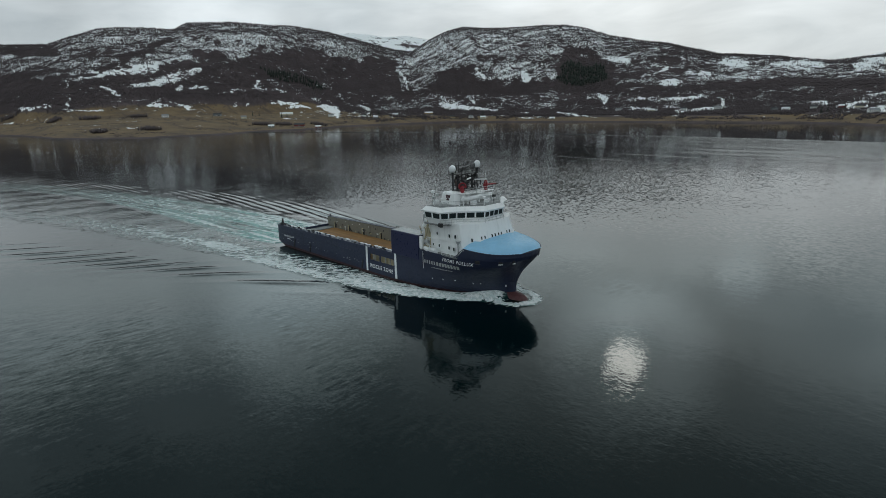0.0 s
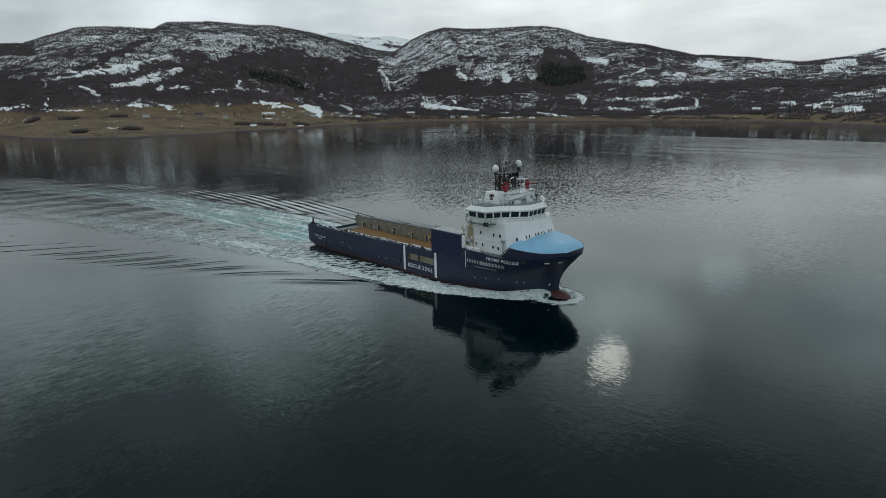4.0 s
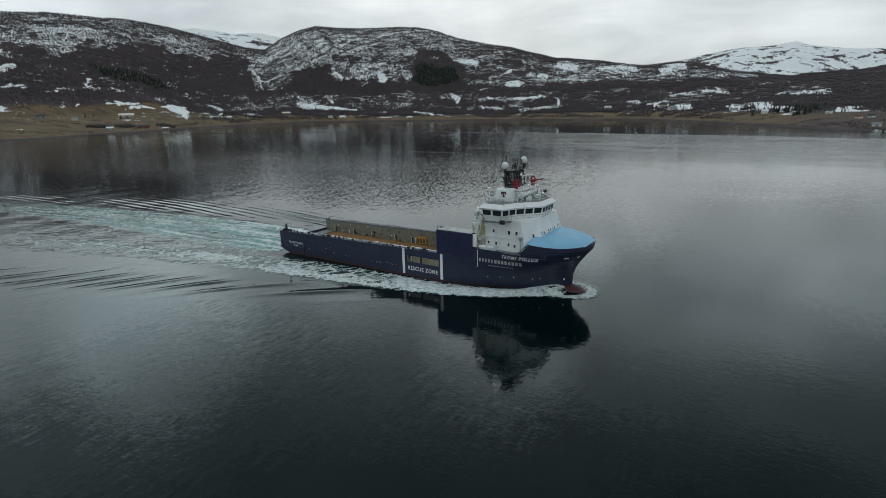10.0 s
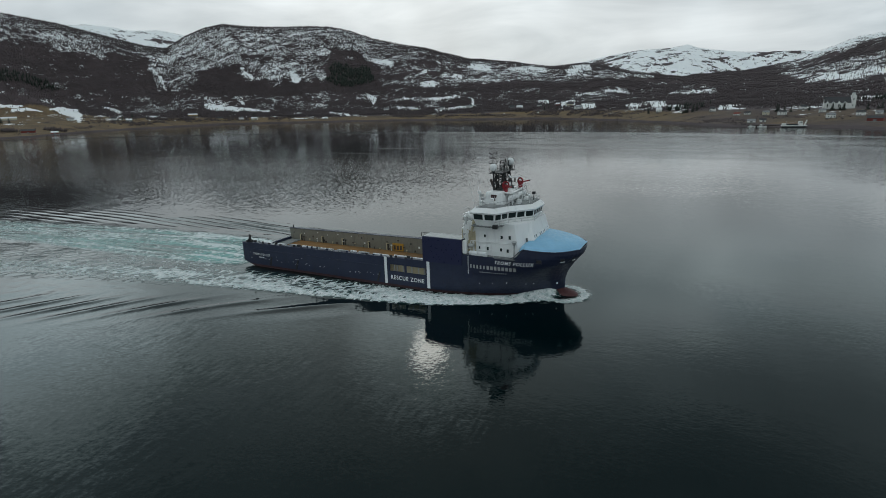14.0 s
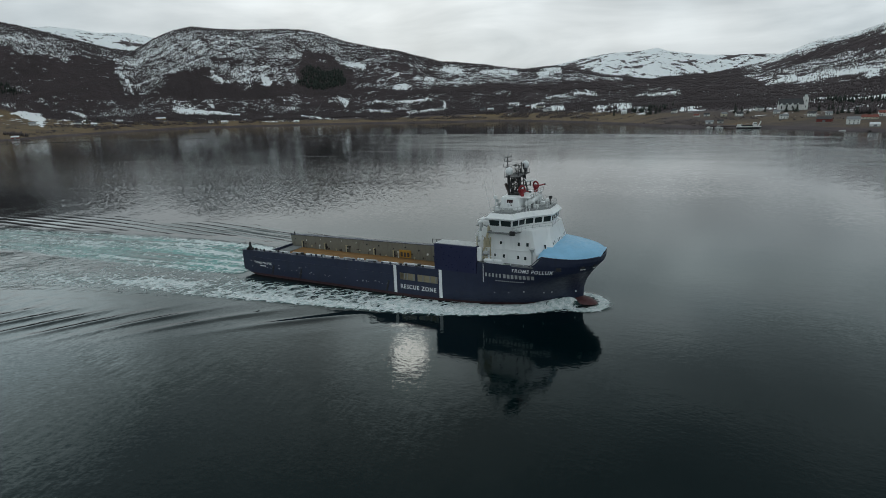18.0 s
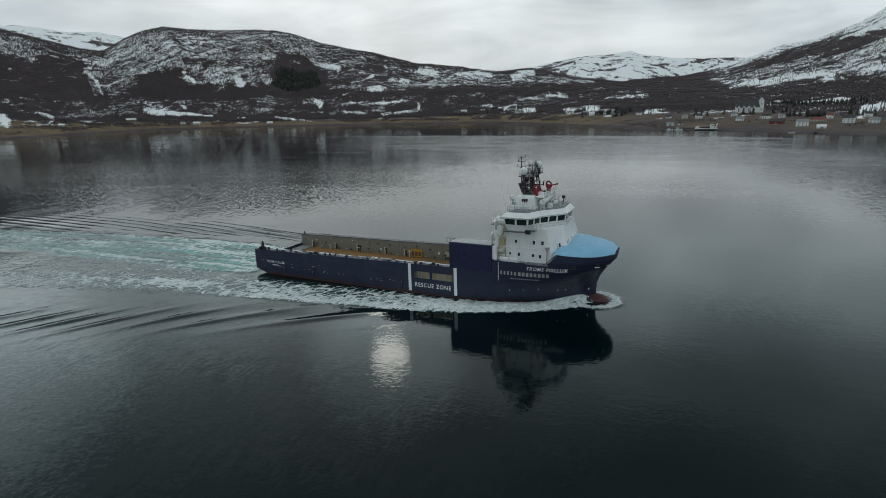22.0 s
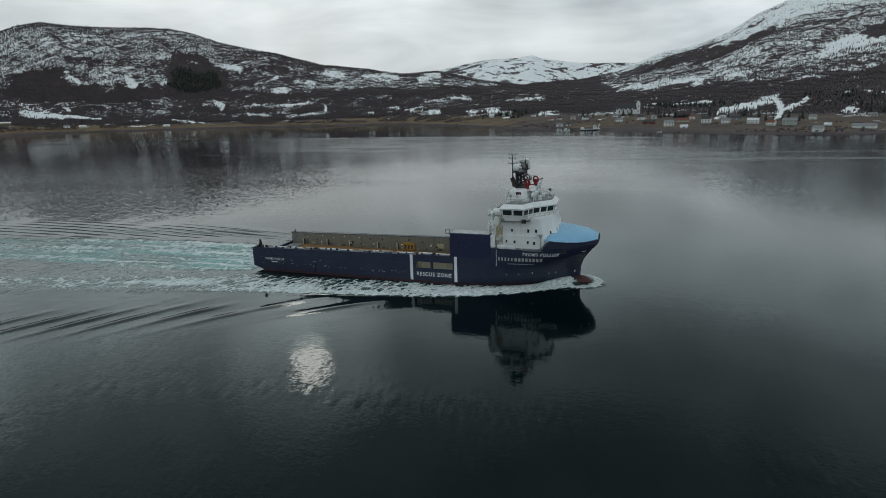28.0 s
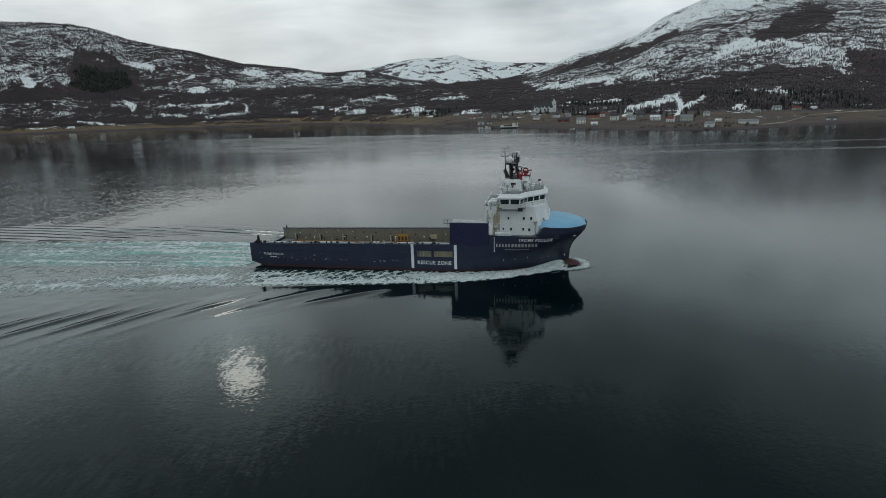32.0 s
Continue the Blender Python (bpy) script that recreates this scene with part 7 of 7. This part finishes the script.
def build_houses():
    rs = random.Random(21)
    names = {H_WHITE: "white", H_CREAM: "cream", H_RED: "barn-red", H_GREY: "grey", H_GREEN: "pale green", H_OCHRE: "ochre"}
    roofs = {R_DARK: "dark slate", R_RED: "red tiled", R_GREY: "grey sheet", R_SNOW: "snow-covered"}
    for az, d, L, D, ev, wall, roof, st in HOUSES:
        k = 0.82 if az < 90 else 1.0
        L, D, ev = L * k, D * k, max(2.7, ev * (0.9 if az < 90 else 1))
        lab = "%s wooden house with %s roof above the shore" % (names[wall], roofs[roof])
        ob = house(az, d, L, D, ev, wall, roof, rs.choice((-18, -8, 4, 12, 24)), lab, st)
        tagged(ob, "", "", "houses along the fjord")
    for az, d, L, D, ev, wall, roof, lab in (
            (74.58, 852, 16, 9, 4.0, H_RED, R_DARK, "low red wooden barn with a dark roof"), (60.07, 742, 10, 8, 4.6, H_WHITE, R_GREY, "white boathouse at the water's edge"),
            (57.16, 787, 22, 8, 3.4, H_WHITE, R_GREY, "long low white shed above the beach"), (71.13, 792, 9, 7, 2.8, H_WHITE, R_SNOW, "small white shed near the beach"),
            (51.52, 895, 11, 6, 2.8, H_WHITE, R_DARK, "small white boat shed with dark roof"), (150.52, 1640, 34, 11, 4.6, H_CREAM, R_SNOW, "long cream barn with a snowy roof"),
            (151.99, 1291, 12, 9, 3.2, H_GREY, R_SNOW, "grey shore hut with a pale roof"), (149.38, 1325, 22, 10, 4.4, H_RED, R_DARK, "red wooden barn close to the shore"),
            (124.4, 1590, 14, 8, 3.4, H_WHITE, R_SNOW, "white boathouse on the shore"), (136.65, 1731, 24, 10, 4.5, H_OCHRE, R_SNOW, "ochre barn beside a snowfield"),
            (83.45, 888, 10, 7, 3.0, H_WHITE, R_GREY, "white boat shed behind the village quay"), (82.55, 890, 7, 6, 3.0, H_WHITE, R_DARK, "small white store beside the quay"),
            (58.56, 744, 7, 6, 2.6, H_RED, R_DARK, "small red boathouse on the beach"), (147.6, 1330, 12, 8, 3.4, H_RED, R_SNOW, "small red boathouse with a snowy roof")):
        tagged(house(az, d, L, D, ev, wall, roof, rs.choice((-10, 0, 8)), lab, 1, False, "shed" if L < 13 else "barn", 0.6, 0), "", "barn" if L >= 13 else "shed", "outbuildings along the fjord")


build_houses()


def build_church():
    ch = tagged(new("church"), "white wooden church with grey roof and square west tower", "church")
    ch.matrix_world = place(76.9, 992, 10)
    bm = bmesh.new()
    box(bm, -22.2, 10.2, -6.2, 6.2, -2.5, 0.6)
    part("foundation", bm, STONE, ch)
    bm = bmesh.new()
    a = [(-22, -6, 0.5), (-22, 6, 0.5), (-22, 6, 9.0), (-22, 0, 17), (-22, -6, 9.0)]
    prism(bm, a, [(10, y, z) for x, y, z in a])
    part("nave", bm, H_WHITE, ch)
    bm = bmesh.new()
    for s in (-1, 1):
        lo = [(-22.5, s * 6.5, 8.4), (10, s * 6.5, 8.4), (10, 0, 17.05), (-22.5, 0, 17.05)]
        prism(bm, lo, [(x, y, z + 0.25) for x, y, z in lo])
    part("roof", bm, R_DARK, ch)
    bm = bmesh.new()
    box(bm, 9.5, 16.0, -3.2, 3.2, -2.0, 18.6, 0.1)
    tower = part("tower", bm, H_WHITE, ch)
    bm = bmesh.new()
    box(bm, 9.3, 16.2, -3.4, 3.4, 18.6, 19.1, 0.05)
    box(bm, 10.9, 14.6, -1.9, 1.9, 19.1, 22.2, 0.1)
    part("belfry", bm, H_WHITE, tower)
    bm = bmesh.new()
    prism(bm, [(10.6, -2.2, 22.2), (14.9, -2.2, 22.2), (14.9, 2.2, 22.2), (10.6, 2.2, 22.2)], [(12.7, -0.1, 23.6), (12.8, -0.1, 23.6), (12.8, 0.1, 23.6), (12.7, 0.1, 23.6)])
    part("spire", bm, R_GREY, tower)
    # gabled side bays with tall windows
    for x in (-18.5, -11.5, -4.5, 2.5):
        bm = bmesh.new()
        a = [(x - 2, -6.9, 0.5), (x + 2, -6.9, 0.5), (x + 2, -6.9, 8.6), (x, -6.9, 11.2), (x - 2, -6.9, 8.6)]
        prism(bm, a, [(p, -4.0, z) for p, y, z in a])
        bay = part("side_bay", bm, H_WHITE, ch)
        wall_window(bay, x, -6.92, 2.6, 1.3, 4.6, -1)
    for z in (4.0, 12.5):
        wall_window(tower, 12.75, -3.22, z, 1.0, 2.6, -1)
    bm = bmesh.new()
    box(bm, 15.9, 16.15, -0.9, 0.9, 0.4, 3.4)
    part("door", bm, H_GREY, ch)


build_church()


def boat(az, d, length, beam, hullmat, label, cabin=True, turn=0.0, board=0.14, mast=True):
    top = tagged(new("fishing_boat" if cabin else "rowing_boat"), label, "boat")
    top.matrix_world = pose(HUB[0] + d * math.cos(radians(az)), HUB[1] + d * math.sin(radians(az)), 0, 0, 0, az - 90 + turn)
    bm = bmesh.new()
    n = 12
    rows = []
    for i in range(n + 1):
        u = i / n
        x = -length / 2 + length * u
        b = beam / 2 * (1 - max(0, (u - 0.45) / 0.55) ** 2.4) * (0.8 + 0.2 * min(1, u * 4))
        z = board * length * (0.45 + 0.55 * max(0, u - 0.4) ** 1.5 * 2)
        rows.append([(x, -b, z), (x, -b * 0.8, -0.3), (x, b * 0.8, -0.3), (x, b, z)])
    vs = [[bm.verts.new(p) for p in r] for r in rows]
    for i in range(n):
        for j in range(3):
            bm.faces.new((vs[i][j], vs[i + 1][j], vs[i + 1][j + 1], vs[i][j + 1]))
        bm.faces.new((vs[i][3], vs[i + 1][3], vs[i + 1][0], vs[i][0]))
    bm.faces.new(vs[0])
    part("hull", bm, hullmat, top)
    if cabin:
        z0 = board * 0.5 * length
        bm = bmesh.new()
        prism(bm, [(-length * 0.28, -beam * 0.3, z0), (length * 0.05, -beam * 0.3, z0), (length * 0.05, beam * 0.3, z0), (-length * 0.28, beam * 0.3, z0)],
              [(-length * 0.25, -beam * 0.27, z0 + length * 0.21), (length * 0.02, -beam * 0.27, z0 + length * 0.21), (length * 0.02, beam * 0.27, z0 + length * 0.21), (-length * 0.25, beam * 0.27, z0 + length * 0.21)], 0.08)
        cab = part("wheelhouse", bm, H_WHITE, top)
        for k in range(4):
            x = -length * 0.21 + k * length * 0.065
            bm = bmesh.new()
            box(bm, x - length * 0.02, x + length * 0.02, -beam * 0.3, -beam * 0.24, z0 + length * 0.09, z0 + length * 0.14)
            part("window", bm, GLASS, cab)
    if mast:
        bm = bmesh.new()
        tube(bm, (length * 0.12, 0, 0.1 * length), (length * 0.12, 0, 0.48 * length), 0.12, 0.06)
        tube(bm, (length * 0.12, 0, 0.16 * length), (length * 0.40, 0, 0.38 * length), 0.08, 0.05)
        part("mast", bm, STEEL, top)
    return top


def build_coaster():
    """A small cargo boat at the quay: open hold amidships, wheelhouse and raised bow gate forward."""
    top = tagged(new("cargo_boat"), "white cargo boat with dark hold moored at the quay", "boat")
    top.matrix_world = pose(HUB[0] + 838 * math.cos(radians(80.2)), HUB[1] + 838 * math.sin(radians(80.2)), 0, 0, 0, 80.2 - 90 + 8)
    plan = [(-14, -3.0), (-13, -3.6), (8, -3.6), (13, -2.6), (15, 0), (13, 2.6), (8, 3.6), (-13, 3.6), (-14, 3.0)]
    for name, mat, z0, z1, k in (("hull", BLACK, -0.4, 1.5, 0.93), ("bulwark", H_WHITE, 1.5, 2.7, 1.0)):
        bm = bmesh.new()
        prism(bm, [(x * k, y * k, z0) for x, y in plan], [(x, y, z1) for x, y in plan])
        part(name, bm, mat, top)
    # the open hold's shade, put in as a solid black box
    bm = bmesh.new()
    box(bm, -8.0, 4.5, -3.0, 3.0, 2.7, 4.3, 0.1)
    part("hold_shade_box", bm, BLACK, top, "black box for the shade in the open hold")
    bm = bmesh.new()
    prism(bm, [(4.5, -3.0, 2.7), (10.0, -2.8, 2.7), (10.0, 2.8, 2.7), (4.5, 3.0, 2.7)], [(5.0, -2.6, 7.6), (9.2, -2.4, 7.6), (9.2, 2.4, 7.6), (5.0, 2.6, 7.6)], 0.1)
    cab = part("wheelhouse", bm, H_WHITE, top)
    for x in (5.7, 6.9, 8.1):
        bm = bmesh.new()
        box(bm, x, x + 0.8, -2.78, -2.55, 5.8, 6.7)
        part("window", bm, GLASS, cab)
    bm = bmesh.new()
    prism(bm, [(11.2, -2.6, 2.7), (12.0, -2.6, 2.7), (12.0, 2.6, 2.7), (11.2, 2.6, 2.7)], [(13.6, -2.2, 9.2), (14.2, -2.2, 9.2), (14.2, 2.2, 9.2), (13.6, 2.2, 9.2)], 0.08)
    part("bow_gate", bm, H_WHITE, top, "raised white bow gate")
    bm = bmesh.new()
    box(bm, -13.2, -9.0, -2.6, 2.6, 2.7, 4.9, 0.15)
    part("aft_house", bm, H_WHITE, top)
    for x, z in ((7.0, 11.5), (-8.6, 8.0)):
        bm = bmesh.new()
        tube(bm, (x, 0, 4.0), (x, 0, z), 0.16, 0.08)
        part("mast", bm, STEEL, top)
    bm = bmesh.new()
    tube(bm, (-8.5, 0, 4.6), (2.5, 0, 7.0), 0.12, 0.08)
    part("derrick", bm, STEEL, top)


build_coaster()
boat(82.6, 846, 11, 3.6, H_WHITE, "small white cabin boat moored at the quay", True, -6, 0.17)
boat(83.4, 852, 9, 3.0, H_WHITE, "small white boat beside the quay", True, 10, 0.17, False)
boat(73.2, 772, 7, 2.4, H_WHITE, "small white open boat by the beach", False, 30, 0.14, False)
boat(52.0, 868, 7, 2.4, H_WHITE, "small white boat on the shallows", False, -20, 0.14, False)


def build_quay():
    q = tagged(new("quay"), "dark timber quay on piles beside the moored boats", "quay")
    q.matrix_world = pose(HUB[0] + 856 * math.cos(radians(81.6)), HUB[1] + 856 * math.sin(radians(81.6)), 0, 0, 0, 81.6 - 90)
    for i in range(9):
        bm = bmesh.new()
        box(bm, -32 + i * 7, -25.2 + i * 7, -2, 12, 1.6, 2.0, 0.04)
        part("plank", bm, TRUNK, q)
        for y in (-1.5, 5):
            bm = bmesh.new()
            tube(bm, (-31 + i * 7, y, -2), (-31 + i * 7, y, 1.7), 0.25)
            part("pile", bm, TRUNK, q)


build_quay()


def spruce(seed, height):
    """A spruce: tapered trunk and drooping whorls of ragged boughs."""
    rs = random.Random(seed)
    top = tagged(new("spruce_tree"), "dark green spruce tree by the houses", "tree", "spruces in the village")
    bm = bmesh.new()
    tube(bm, (0, 0, -1), (0, 0, height * 0.97), height * 0.018, 0.03, 7)
    part("trunk", bm, TRUNK, top)
    bm = bmesh.new()
    n = 13
    for i in range(n):
        u = i / (n - 1)
        z = height * (0.10 + 0.88 * u)
        r = height * (0.20 * (1 - u) ** 0.85 + 0.012)
        k = 9
        for j in range(k):
            a = 2 * math.pi * (j + rs.random()) / k
            rr = r * rs.uniform(0.65, 1.15)
            tip = Vector((math.cos(a) * rr, math.sin(a) * rr, z - rr * rs.uniform(0.25, 0.5)))
            side = Vector((-math.sin(a), math.cos(a), 0)) * rr * 0.28
            root = Vector((0, 0, z + height * 0.035))
            mid = root.lerp(tip, 0.6)
            v = [bm.verts.new(p) for p in (root, mid + side, tip, mid - side, mid - Vector((0, 0, rr * 0.25)))]
            for f in ((0, 1, 2), (0, 2, 3), (0, 4, 1), (1, 4, 2), (2, 4, 3), (3, 4, 0)):
                bm.faces.new([v[q] for q in f])
    part("crown", bm, SPRUCE, top)
    return top


def build_spruces():
    kinds = [spruce(1, 13), spruce(2, 10), spruce(3, 16)]
    rs = random.Random(55)
    spots = []
    for a0, d0, wa, wd, k in ((76, 975, 2.2, 10, 6), (73.4, 935, 1.5, 10, 5), (69, 925, 4, 15, 12), (63.5, 880, 3, 20, 8), (57, 1010, 2.5, 25, 10), (54, 1050, 2, 20, 9),
                              (88.4, 1075, 0.8, 12, 6), (91.4, 1150, 1.0, 14, 5), (101, 1450, 2, 20, 5), (153.1, 1600, 0.5, 20, 2), (150.8, 1560, 0.4, 20, 2), (142, 1660, 2, 30, 5), (133, 1720, 2, 25, 4), (80.4, 985, 1.5, 12, 5)):
        for i in range(k):
            spots.append((a0 + rs.uniform(-wa, wa), d0 + rs.uniform(-wd, wd)))
    for i, (a, d) in enumerate(spots):
        m = place(a, d, rs.uniform(0, 360), -0.3)
        if i < 3:
            kinds[i].matrix_world = m
        else:
            copy_thing(kinds[i % 3], m)


build_spruces()


def build_track():
    """A gravel track that climbs from the beach to the farms."""
    pts = [(56.0, 790), (54.5, 834), (53.9, 890), (53.4, 940), (51.7, 998), (49.3, 1061), (47.0, 1110)]
    verts, faces = [], []
    n = 60
    ks = np.linspace(0, len(pts) - 1, n)
    az = np.interp(ks, range(len(pts)), [p[0] for p in pts])
    d = np.interp(ks, range(len(pts)), [p[1] for p in pts])
    for w in (-4.5, 4.5):
        h, e, _, x, y = land_height(az, d + w)
        verts += [(float(a), float(b), float(c) + 0.35) for a, b, c in zip(x, y, h)]
    faces = [(i, i + 1, n + i + 1, n + i) for i in range(n - 1)]
    ob = link_mesh("road", verts, faces, GRAVEL, None, "pale gravel track climbing from the beach", True)
    tagged(ob, "", "road", "", "structure")


build_track()


def build_jetties():
    for az, d, n in ((60.2, 728, 5), (124.4, 1568, 4), (148.2, 1290, 6), (71.4, 765, 4)):
        j = tagged(new("jetty"), "small wooden jetty on piles at the shore", "jetty")
        j.matrix_world = pose(HUB[0] + d * math.cos(radians(az)), HUB[1] + d * math.sin(radians(az)), 0, 0, 0, az - 90)
        for i in range(n):
            bm = bmesh.new()
            box(bm, -1.6, 1.6, -n + i * 3.0, -n + i * 3.0 + 2.8, 1.0, 1.25, 0.03)
            part("plank", bm, TRUNK, j)
            for x in (-1.3, 1.3):
                bm = bmesh.new()
                tube(bm, (x, -n + i * 3.0 + 1, -2), (x, -n + i * 3.0 + 1, 1.1), 0.14, n=6)
                part("pile", bm, TRUNK, j)


build_jetties()

# ---- what moves ----
def motions():
    rows = [(t, vessel_pose(t)) for t in range(0, 33, 2)]
    walk(vessel, rows)
    walk(wake, rows)


motions()
